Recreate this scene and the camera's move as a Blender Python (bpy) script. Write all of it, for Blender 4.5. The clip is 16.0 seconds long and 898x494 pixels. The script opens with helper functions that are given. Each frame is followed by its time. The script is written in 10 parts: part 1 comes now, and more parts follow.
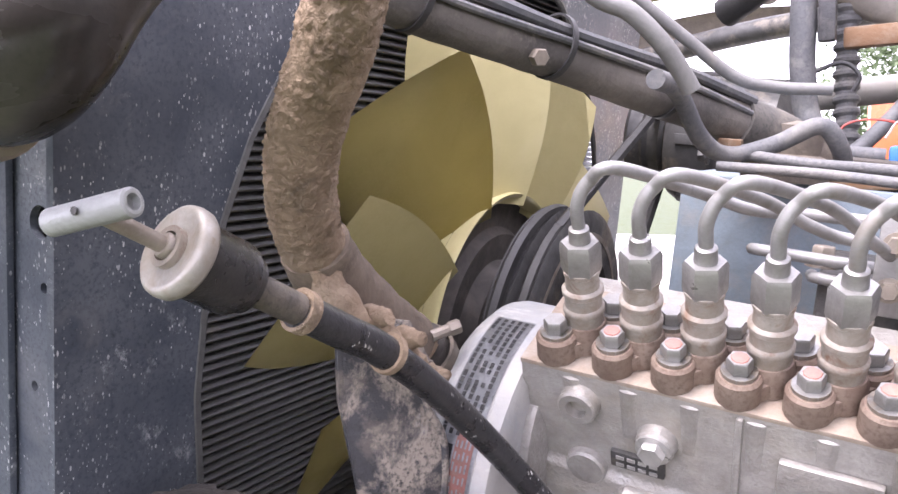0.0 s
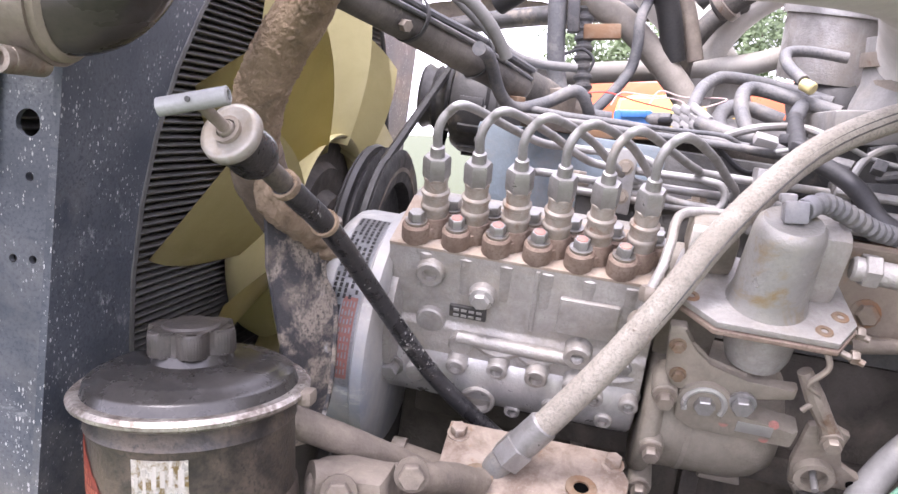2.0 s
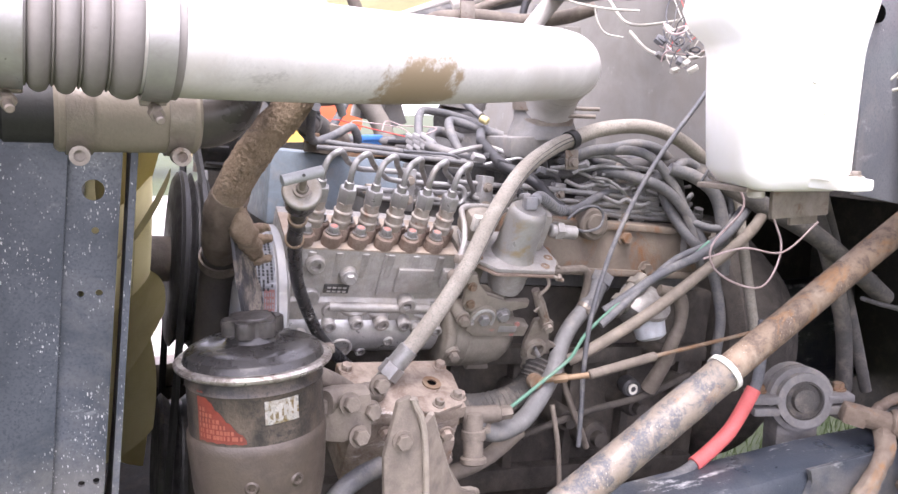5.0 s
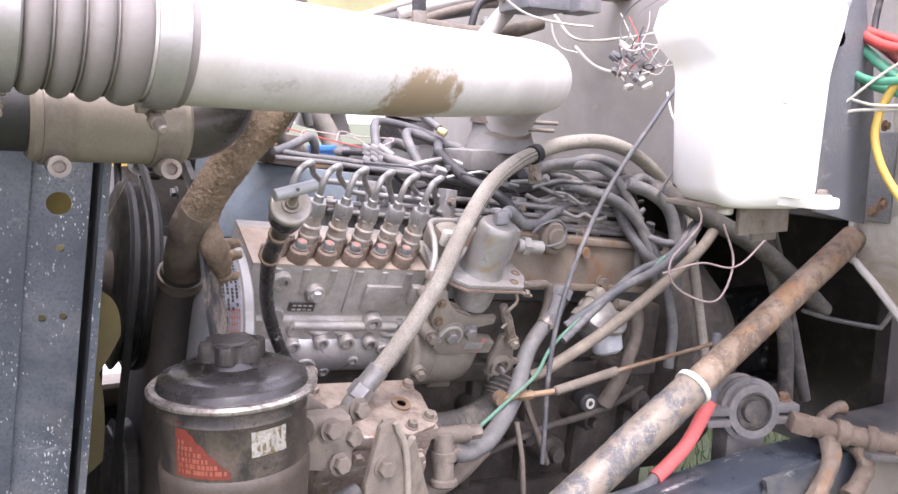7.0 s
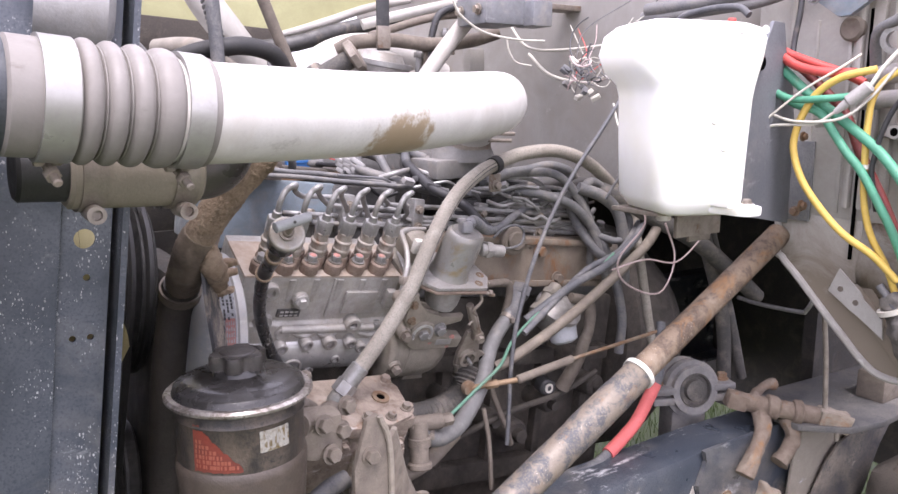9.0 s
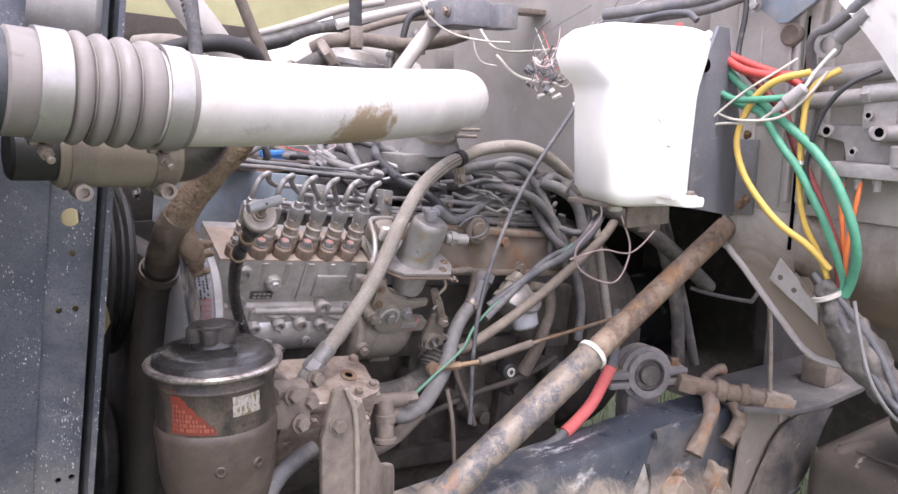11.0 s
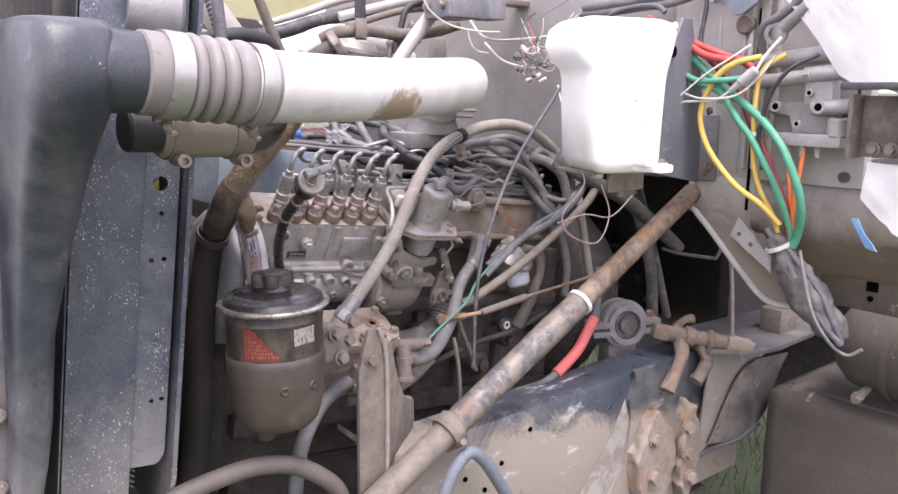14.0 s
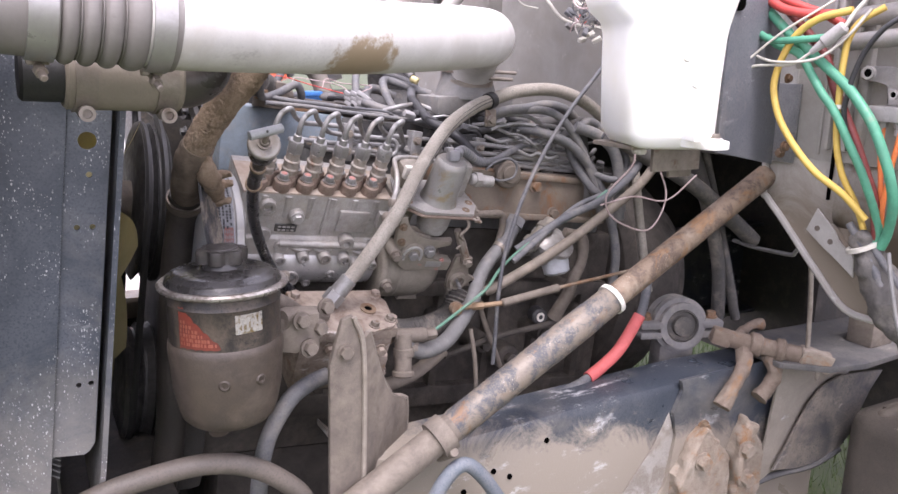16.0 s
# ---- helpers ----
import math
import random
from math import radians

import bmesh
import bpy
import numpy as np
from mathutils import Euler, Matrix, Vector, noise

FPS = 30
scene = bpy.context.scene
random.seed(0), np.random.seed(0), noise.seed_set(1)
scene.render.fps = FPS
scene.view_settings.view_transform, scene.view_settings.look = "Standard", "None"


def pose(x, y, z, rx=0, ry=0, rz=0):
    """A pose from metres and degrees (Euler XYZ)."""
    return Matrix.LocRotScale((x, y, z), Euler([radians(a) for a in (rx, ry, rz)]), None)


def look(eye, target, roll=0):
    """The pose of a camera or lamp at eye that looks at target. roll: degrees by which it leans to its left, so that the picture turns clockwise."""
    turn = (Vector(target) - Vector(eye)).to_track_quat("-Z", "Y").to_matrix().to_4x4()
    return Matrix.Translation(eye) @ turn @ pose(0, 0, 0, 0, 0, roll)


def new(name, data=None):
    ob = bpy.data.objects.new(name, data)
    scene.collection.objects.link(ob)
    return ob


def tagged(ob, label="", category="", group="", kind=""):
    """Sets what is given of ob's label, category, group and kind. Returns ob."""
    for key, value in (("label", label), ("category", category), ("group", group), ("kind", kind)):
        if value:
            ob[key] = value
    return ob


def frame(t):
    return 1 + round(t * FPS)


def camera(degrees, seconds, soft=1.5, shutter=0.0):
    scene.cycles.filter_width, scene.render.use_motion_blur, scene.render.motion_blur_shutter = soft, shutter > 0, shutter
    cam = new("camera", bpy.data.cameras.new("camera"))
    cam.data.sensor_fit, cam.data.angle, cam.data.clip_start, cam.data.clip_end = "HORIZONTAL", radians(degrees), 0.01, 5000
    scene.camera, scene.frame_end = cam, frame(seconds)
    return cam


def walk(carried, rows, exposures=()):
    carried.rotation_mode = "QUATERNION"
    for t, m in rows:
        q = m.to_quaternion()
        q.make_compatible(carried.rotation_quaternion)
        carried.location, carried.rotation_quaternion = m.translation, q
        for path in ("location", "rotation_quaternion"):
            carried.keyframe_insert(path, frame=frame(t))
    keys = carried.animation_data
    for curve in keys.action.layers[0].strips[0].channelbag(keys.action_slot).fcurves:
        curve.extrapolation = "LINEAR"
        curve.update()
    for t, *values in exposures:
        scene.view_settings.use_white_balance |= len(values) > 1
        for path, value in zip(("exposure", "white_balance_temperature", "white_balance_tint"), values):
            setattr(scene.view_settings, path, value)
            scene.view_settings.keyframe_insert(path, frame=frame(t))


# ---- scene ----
cam = camera(59.9, 16.0)
PATH = [
    (0, (0.182, -0.436, 1.25), (-0.825, 1.279, 1.037), -1.5),
    (0.5, (0.177, -0.451, 1.252), (-0.818, 1.27, 1.033), -1.1),
    (1, (0.176, -0.486, 1.24), (-0.686, 1.301, 0.992), -0.6),
    (1.5, (0.169, -0.563, 1.238), (-0.459, 1.318, 0.976), 1.0),
    (2, (0.153, -0.659, 1.222), (-0.212, 1.286, 0.934), 1.3),
    (2.5, (0.089, -0.757, 1.241), (-0.056, 1.21, 0.911), 1.8),
    (3, (-0.007, -0.775, 1.247), (0.15, 1.186, 0.888), -0.5),
    (3.5, (-0.058, -0.825, 1.264), (0.385, 1.091, 0.896), 0.6),
    (4, (-0.086, -0.88, 1.268), (0.519, 0.988, 0.889), 1.3),
    (4.5, (-0.14, -0.973, 1.298), (0.466, 0.898, 0.936), 0.1),
    (5, (-0.227, -0.964, 1.292), (0.567, 0.84, 0.952), -0.3),
    (5.2, (-0.259, -0.95, 1.286), (0.622, 0.814, 0.95), 0.1),
    (7.3, (-0.296, -0.899, 1.3), (0.711, 0.8, 0.985), 0.9),
    (7.5, (-0.305, -0.903, 1.306), (0.684, 0.807, 0.992), 0.8),
    (8, (-0.336, -0.932, 1.331), (0.674, 0.765, 1.009), -0.6),
    (8.5, (-0.357, -0.96, 1.357), (0.673, 0.721, 1.024), 0.1),
    (9, (-0.357, -0.978, 1.353), (0.737, 0.655, 0.986), 0.1),
    (9.2, (-0.357, -0.984, 1.35), (0.764, 0.63, 0.979), 0.5),
    (11.3, (-0.392, -1.089, 1.344), (0.749, 0.514, 0.983), 0.8),
    (11.5, (-0.4, -1.134, 1.349), (0.708, 0.492, 0.993), 0.8),
    (12, (-0.422, -1.24, 1.347), (0.565, 0.447, 0.923), -2.1),
    (12.5, (-0.457, -1.263, 1.354), (0.549, 0.419, 0.953), -0.6),
    (13, (-0.516, -1.22, 1.351), (0.509, 0.454, 0.966), 0.9),
    (13.5, (-0.557, -1.19, 1.344), (0.58, 0.411, 0.966), -0.4),
    (14, (-0.546, -1.174, 1.341), (0.648, 0.381, 0.944), 0.1),
    (14.5, (-0.483, -1.167, 1.345), (0.701, 0.382, 0.901), 0.9),
    (15, (-0.411, -1.149, 1.342), (0.699, 0.456, 0.905), 1.2),
    (15.5, (-0.323, -1.128, 1.322), (0.703, 0.534, 0.89), 1.3),
    (16, (-0.307, -1.122, 1.318), (0.64, 0.576, 0.851), 1.2),
]
LIGHT = [(0, 1.74), (1, 1.79), (2.5, 1.57), (4, 1.49), (5.2, 1.45), (7.3, 1.40), (8.5, 1.08), (12.5, 0.94), (16, 0.97)]
walk(cam, [(t, look(eye, target, roll)) for t, eye, target, roll in PATH], [(t, stops, 6300, 23) for t, stops in LIGHT])

# ---- light and sky ----
world = bpy.data.worlds.new("sky")
scene.world = world
world.use_nodes = True
wn, wl = world.node_tree.nodes, world.node_tree.links
sky = wn.new("ShaderNodeTexSky")
sky.sky_type, sky.sun_disc = "NISHITA", False
sky.sun_elevation, sky.sun_rotation = radians(65), radians(206)
sky.air_density, sky.dust_density, sky.ozone_density = 1.0, 3.0, 1.5
haze = wn.new("ShaderNodeMix")
haze.data_type = "RGBA"
haze.inputs[0].default_value = 0.75
haze.inputs[7].default_value = (12.2, 12.0, 13.2, 1)
wl.new(sky.outputs[0], haze.inputs[6])
wl.new(haze.outputs[2], wn["Background"].inputs["Color"])
wn["Background"].inputs["Strength"].default_value = 0.15
sun = new("sun", bpy.data.lights.new("sun", "SUN"))
sun.data.energy, sun.data.angle, sun.data.color = 2.4, radians(30), (1.0, 0.97, 0.93)
sun.matrix_world = look((-0.5, -1.25, 4.0), (0.1, 0.0, 1.0))


# ---- materials ----
def surf(name, base, alt=None, rough=0.6, metal=0.0, dust=0.0, dust_col=(0.30, 0.25, 0.19), grain=350.0, patch=45.0,
         bump=0.2, specks=0.0, speck_col=(0.75, 0.74, 0.7), rust=0.0, rust_col=(0.19, 0.11, 0.06), rough_var=0.15, lumps=0.0, mud=None, mud_col=(0.30, 0.255, 0.20),
         grainy=0.82, crisp=0.15, scuffs=0.0, scuff_col=(0.42, 0.42, 0.42)):
    """A worn surface: two tones by grain and patch, then dust, rust and spatter with shapes of their own."""
    m = bpy.data.materials.new(name)
    m.use_nodes = True
    nt = m.node_tree
    nd, ln = nt.nodes, nt.links
    p = nd["Principled BSDF"]
    tc = nd.new("ShaderNodeTexCoord")
    oi = nd.new("ShaderNodeObjectInfo")
    off = nd.new("ShaderNodeVectorMath")
    off.operation = "MULTIPLY_ADD"
    cmb = nd.new("ShaderNodeCombineXYZ")
    for i in range(3):
        ln.new(oi.outputs["Random"], cmb.inputs[i])
    ln.new(cmb.outputs[0], off.inputs[0])
    off.inputs[1].default_value = (7.3, 3.1, 5.7)
    ln.new(tc.outputs["Object"], off.inputs[2])

    def tex(scale, detail=4.0, roughness=0.6, distort=0.0):
        n = nd.new("ShaderNodeTexNoise")
        n.inputs["Scale"].default_value, n.inputs["Detail"].default_value = scale, detail
        n.inputs["Roughness"].default_value, n.inputs["Distortion"].default_value = roughness, distort
        ln.new(off.outputs[0], n.inputs["Vector"])
        return n.outputs["Fac"]

    def ramp(src, lo, hi):
        r = nd.new("ShaderNodeMapRange")
        r.inputs["From Min"].default_value, r.inputs["From Max"].default_value = lo, hi
        ln.new(src, r.inputs["Value"])
        return r.outputs[0]

    def mix(fac, a, b):
        x = nd.new("ShaderNodeMix")
        x.data_type = "RGBA"
        ln.new(fac, x.inputs[0])
        for v, s in ((a, 6), (b, 7)):
            if isinstance(v, tuple):
                x.inputs[s].default_value = (*v, 1)
            else:
                ln.new(v, x.inputs[s])
        return x.outputs[2]

    fine, broad = tex(grain, 3.0), tex(patch, 5.0, 0.65, 0.4)
    alt = alt or tuple(c * 0.7 for c in base)
    col = mix(ramp(broad, 0.5 - crisp, 0.5 + crisp), base, alt)
    dark = tuple(c * grainy for c in base)
    col = mix(ramp(fine, 0.48, 0.72), col, dark)
    if rust:
        rm = ramp(tex(patch * 0.6, 6.0, 0.7, 0.8), 0.62 - rust * 0.35, 0.72 - rust * 0.3)
        col = mix(rm, col, rust_col)
    if dust:
        dm = tex(patch * 0.45, 6.0, 0.7, 0.3)
        dmr = ramp(dm, 0.72 - dust * 0.55, 1.0 - dust * 0.45)
        col = mix(dmr, col, dust_col)
    if mud:
        # dried mud splashed up to a ragged height
        ge = nd.new("ShaderNodeNewGeometry")
        sx = nd.new("ShaderNodeSeparateXYZ")
        ln.new(ge.outputs["Position"], sx.inputs[0])
        ad = nd.new("ShaderNodeMath")
        ad.operation = "MULTIPLY_ADD"
        ln.new(tex(11.0, 9.0, 0.78, 1.0), ad.inputs[0])
        ad.inputs[1].default_value = mud[2]
        tilt = nd.new("ShaderNodeMath")
        tilt.operation = "MULTIPLY_ADD"
        ln.new(sx.outputs[0], tilt.inputs[0])
        tilt.inputs[1].default_value = mud[3] if len(mud) > 3 else 0.0
        ln.new(sx.outputs[2], tilt.inputs[2])
        ln.new(tilt.outputs[0], ad.inputs[2])
        col = mix(ramp(ad.outputs[0], mud[1] + mud[2] * 0.5, mud[0] + mud[2] * 0.5), col, mud_col)
    def stretched(kx, ky, kz):
        st = nd.new("ShaderNodeVectorMath")
        st.operation = "MULTIPLY"
        st.inputs[1].default_value = (kx, ky, kz)
        ln.new(off.outputs[0], st.inputs[0])
        return st.outputs[0]

    def times(u, w):
        mm = nd.new("ShaderNodeMath")
        mm.operation = "MULTIPLY"
        ln.new(u, mm.inputs[0])
        ln.new(w, mm.inputs[1])
        return mm.outputs[0]

    if scuffs:
        # pale rubbed streaks along the piece
        sn = nd.new("ShaderNodeTexNoise")
        sn.inputs["Scale"].default_value, sn.inputs["Detail"].default_value, sn.inputs["Roughness"].default_value = 30.0, 8.0, 0.75
        ln.new(stretched(0.35, 1.0, 0.8), sn.inputs["Vector"])
        sm = times(ramp(sn.outputs["Fac"], 0.64 - scuffs * 0.1, 0.72 - scuffs * 0.08), ramp(tex(7.0, 4.0, 0.6), 0.46, 0.58))
        col = mix(sm, col, scuff_col)
    if specks:
        # splashed flecks, long and short, gathered in patches
        gate = ramp(tex(13.0, 6.0, 0.75), 0.68 - specks * 0.24, 0.76 - specks * 0.24)
        for turn, scale, thin in ((0.55, 520.0, 0.36), (-0.8, 700.0, 0.5), (0.1, 360.0, 0.6)):
            mp = nd.new("ShaderNodeMapping")
            mp.inputs["Rotation"].default_value = (turn, turn, 0.3)
            mp.inputs["Scale"].default_value = (1.0, 1.0, thin)
            ln.new(off.outputs[0], mp.inputs["Vector"])
            v = nd.new("ShaderNodeTexVoronoi")
            v.inputs["Scale"].default_value = scale
            ln.new(mp.outputs[0], v.inputs["Vector"])
            sep = nd.new("ShaderNodeSeparateColor")
            ln.new(v.outputs["Color"], sep.inputs[0])
            size = nd.new("ShaderNodeMath")
            size.operation = "MULTIPLY_ADD"
            ln.new(sep.outputs[1], size.inputs[0])
            size.inputs[1].default_value = -0.40
            ln.new(v.outputs["Distance"], size.inputs[2])
            near = ramp(size.outputs[0], 0.0, -0.07)
            some = ramp(sep.outputs[0], 0.70, 1.25)
            tone = nd.new("ShaderNodeMath")
            tone.operation = "ADD"
            ln.new(some, tone.inputs[0])
            ln.new(ramp(sep.outputs[0], 0.69, 0.70), tone.inputs[1])
            tone.use_clamp = True
            faint = ramp(sep.outputs[2], -0.6, 1.0)
            col = mix(times(times(times(near, gate), tone.outputs[0]), faint), col, speck_col)
    ln.new(col, p.inputs["Base Color"])
    p.inputs["Metallic"].default_value = metal
    rr = nd.new("ShaderNodeMapRange")
    rr.inputs["To Min"].default_value, rr.inputs["To Max"].default_value = max(0.05, rough - rough_var), min(1.0, rough + rough_var)
    rr.inputs["From Min"].default_value, rr.inputs["From Max"].default_value = 0.3, 0.7
    ln.new(broad, rr.inputs["Value"])
    ln.new(rr.outputs[0], p.inputs["Roughness"])
    if bump:
        b = nd.new("ShaderNodeBump")
        b.inputs["Strength"].default_value, b.inputs["Distance"].default_value = bump, 0.002
        if lumps:
            b.inputs["Distance"].default_value = lumps
            ln.new(tex(190.0, 5.0, 0.7, 0.6), b.inputs["Height"])
        else:
            ln.new(fine, b.inputs["Height"])
        ln.new(b.outputs[0], p.inputs["Normal"])
    return m


alu_dirty = surf("oily_dusty_casting", (0.26, 0.236, 0.195), (0.175, 0.153, 0.122), 0.6, 0.2, dust=0.45, dust_col=(0.31, 0.27, 0.22), bump=0.4, patch=28.0)
alu = surf("cast_aluminium", (0.385, 0.372, 0.35), (0.25, 0.235, 0.215), 0.45, 0.35, dust=0.42, dust_col=(0.33, 0.295, 0.245), bump=0.45, patch=40.0, grainy=0.75)
alu_clean = surf("bright_aluminium", (0.52, 0.515, 0.50), (0.36, 0.35, 0.335), 0.36, 0.55, dust=0.2, dust_col=(0.4, 0.37, 0.33))
rustcap = surf("rusty_brown_steel", (0.17, 0.118, 0.09), (0.25, 0.195, 0.155), 0.7, 0.15, dust=0.35, dust_col=(0.32, 0.26, 0.2))
steel = surf("grey_zinc_steel", (0.34, 0.335, 0.325), (0.22, 0.215, 0.205), 0.4, 0.55, dust=0.25, bump=0.15)
valve_steel = surf("grimy_valve_steel", (0.335, 0.308, 0.272), (0.225, 0.182, 0.145), 0.58, 0.12, dust=0.3, dust_col=(0.36, 0.31, 0.25), rust=0.14, rust_col=(0.19, 0.115, 0.075), patch=70.0, bump=0.25)
steel_tan = surf("tarnished_steel", (0.28, 0.247, 0.208), (0.195, 0.165, 0.135), 0.48, 0.4, dust=0.35, rust=0.12, rust_col=(0.16, 0.105, 0.07))
bright_steel = surf("bright_clamp_steel", (0.38, 0.37, 0.35), (0.30, 0.29, 0.27), 0.4, 0.6, dust=0.15, bump=0.03, grainy=0.9)
dark_steel = surf("dark_steel", (0.085, 0.083, 0.08), (0.055, 0.054, 0.053), 0.55, 0.4, dust=0.3)
brown_steel = surf("brown_pitted_steel", (0.22, 0.17, 0.12), (0.13, 0.085, 0.05), 0.75, 0.2, dust=0.4, rust=0.6)
tube_steel = surf("flaked_blue_black_tube", (0.185, 0.155, 0.122), (0.068, 0.070, 0.075), 0.55, 0.1, dust=0.30, dust_col=(0.25, 0.212, 0.165), rust=0.12, rust_col=(0.17, 0.10, 0.055), patch=38.0, crisp=0.06, specks=0.6, speck_col=(0.42, 0.37, 0.30), scuffs=0.35, scuff_col=(0.38, 0.335, 0.275))
blackpaint = surf("spattered_black_paint", (0.042, 0.050, 0.063), (0.085, 0.095, 0.109), 0.45, dust=0.34, dust_col=(0.18, 0.178, 0.175), specks=0.95, speck_col=(0.50, 0.50, 0.49), scuffs=0.55, scuff_col=(0.26, 0.265, 0.27), patch=14.0, bump=0.08, mud=(0.74, 1.0, 0.40), mud_col=(0.24, 0.225, 0.2))
blackpaint_plain = surf("worn_blue_black_tank", (0.021, 0.026, 0.032), (0.042, 0.047, 0.052), 0.42, dust=0.42, dust_col=(0.15, 0.145, 0.135), patch=9.0, bump=0.08, specks=0.3, speck_col=(0.45, 0.45, 0.43), scuffs=0.35, scuff_col=(0.2, 0.21, 0.22), mud=(0.78, 1.04, 0.40), mud_col=(0.20, 0.195, 0.186))
railpaint = surf("dusty_blue_black_rail", (0.032, 0.040, 0.052), (0.065, 0.072, 0.082), 0.38, dust=0.36, dust_col=(0.2, 0.182, 0.156), patch=9.0, specks=0.35, speck_col=(0.5, 0.5, 0.48), scuffs=0.8, scuff_col=(0.55, 0.55, 0.54), mud=(0.785, 0.83, 0.24, 0.20), mud_col=(0.25, 0.218, 0.178))
flangedust = surf("dusty_dark_flange", (0.055, 0.056, 0.059), (0.10, 0.096, 0.09), 0.65, dust=0.45, dust_col=(0.19, 0.172, 0.148), patch=12.0, scuffs=0.3, scuff_col=(0.26, 0.24, 0.21))
rubber = surf("black_rubber", (0.018, 0.018, 0.018), (0.03, 0.029, 0.027), 0.62, dust=0.15, dust_col=(0.12, 0.11, 0.095), bump=0.1)
rubber_dusty = surf("dusty_rubber", (0.05, 0.048, 0.045), (0.09, 0.083, 0.072), 0.75, dust=0.4, dust_col=(0.22, 0.19, 0.155), bump=0.15)
rubber_grey = surf("grey_rubber_hose", (0.105, 0.107, 0.110), (0.15, 0.148, 0.144), 0.62, dust=0.42, dust_col=(0.26, 0.235, 0.2), bump=0.4, scuffs=0.3, scuff_col=(0.3, 0.29, 0.27))
silicone = surf("grey_silicone_bellows", (0.20, 0.185, 0.168), (0.165, 0.15, 0.134), 0.55, dust=0.25, dust_col=(0.26, 0.24, 0.215), bump=0.05, grainy=0.9, patch=25.0, scuffs=0.35, scuff_col=(0.12, 0.105, 0.09), specks=0.15, speck_col=(0.09, 0.08, 0.07))
crust = surf("mud_crusted_pipe", (0.32, 0.236, 0.16), (0.20, 0.145, 0.095), 0.92, dust=0.35, dust_col=(0.35, 0.28, 0.205), bump=1.0, lumps=0.004, rust=0.2, rust_col=(0.15, 0.11, 0.075))
dusty_brown = surf("dusty_brown_metal", (0.165, 0.139, 0.11), (0.115, 0.097, 0.08), 0.8, dust=0.4, dust_col=(0.235, 0.2, 0.158), bump=0.35, scuffs=0.15, scuff_col=(0.3, 0.26, 0.21))
blockdirt = surf("grimy_engine_block", (0.07, 0.060, 0.049), (0.04, 0.035, 0.030), 0.8, dust=0.40, dust_col=(0.15, 0.126, 0.098), bump=0.6, patch=24.0)
headblue = surf("blue_grey_paint", (0.20, 0.25, 0.29), (0.16, 0.19, 0.21), 0.55, dust=0.4, dust_col=(0.27, 0.255, 0.23))
gearblue = surf("worn_blue_casting", (0.30, 0.315, 0.325), (0.20, 0.225, 0.25), 0.5, 0.05, dust=0.52, dust_col=(0.40, 0.365, 0.315), patch=16.0, bump=0.15, scuffs=0.5, scuff_col=(0.5, 0.49, 0.46))
rustman = surf("rusted_brown_cover", (0.20, 0.165, 0.125), (0.13, 0.105, 0.083), 0.8, dust=0.3, rust=0.34, rust_col=(0.19, 0.095, 0.042), patch=16.0, bump=0.4)
linemetal = surf("dull_steel_line", (0.32, 0.32, 0.318), (0.22, 0.215, 0.205), 0.5, 0.4, dust=0.35, bump=0.05)
braid = surf("braided_grey_hose", (0.32, 0.295, 0.25), (0.24, 0.215, 0.18), 0.8, dust=0.25, bump=0.7, grain=420.0, grainy=0.55, patch=30.0)
yellowfan = surf("cream_yellow_plastic", (0.53, 0.475, 0.24), (0.46, 0.41, 0.205), 0.55, dust=0.2, dust_col=(0.52, 0.46, 0.26), bump=0.02, grainy=0.95, patch=12.0)
# darker than the beige cab paint: the firewall's overhead shade is in this grey
wallgrey = surf("dusty_shade_grey_firewall_paint", (0.30, 0.288, 0.262), (0.235, 0.222, 0.20), 0.65, dust=0.4, dust_col=(0.24, 0.21, 0.172), patch=7.0, bump=0.12, scuffs=0.35, scuff_col=(0.36, 0.345, 0.31), specks=0.25, speck_col=(0.12, 0.095, 0.07))
firewall_m = surf("dusty_beige_paint", (0.42, 0.405, 0.37), (0.30, 0.285, 0.255), 0.6, dust=0.4, dust_col=(0.29, 0.255, 0.21), patch=9.0, bump=0.12, scuffs=0.4, scuff_col=(0.5, 0.49, 0.46), specks=0.25, speck_col=(0.16, 0.125, 0.09))
olive = surf("olive_fibreglass", (0.40, 0.39, 0.21), (0.30, 0.29, 0.15), 0.55, dust=0.25, patch=6.0, bump=0.08)
loom_m = surf("grey_loom", (0.078, 0.081, 0.087), (0.115, 0.115, 0.117), 0.7, dust=0.4, dust_col=(0.25, 0.235, 0.21))
white_band = surf("off_white_band", (0.62, 0.6, 0.54), (0.5, 0.48, 0.42), 0.6, dust=0.15, bump=0.05)
yellow_w = surf("yellow_nylon_line", (0.66, 0.46, 0.10), (0.55, 0.38, 0.09), 0.5, dust=0.15, bump=0.03)
green_w = surf("green_nylon_line", (0.085, 0.32, 0.20), (0.07, 0.25, 0.16), 0.5, dust=0.2, bump=0.03)
palegreen_w = surf("pale_green_line", (0.10, 0.225, 0.155), (0.085, 0.185, 0.13), 0.55, dust=0.25, bump=0.03)
red_w = surf("red_nylon_line", (0.55, 0.075, 0.06), (0.42, 0.06, 0.05), 0.5, dust=0.2, bump=0.03)
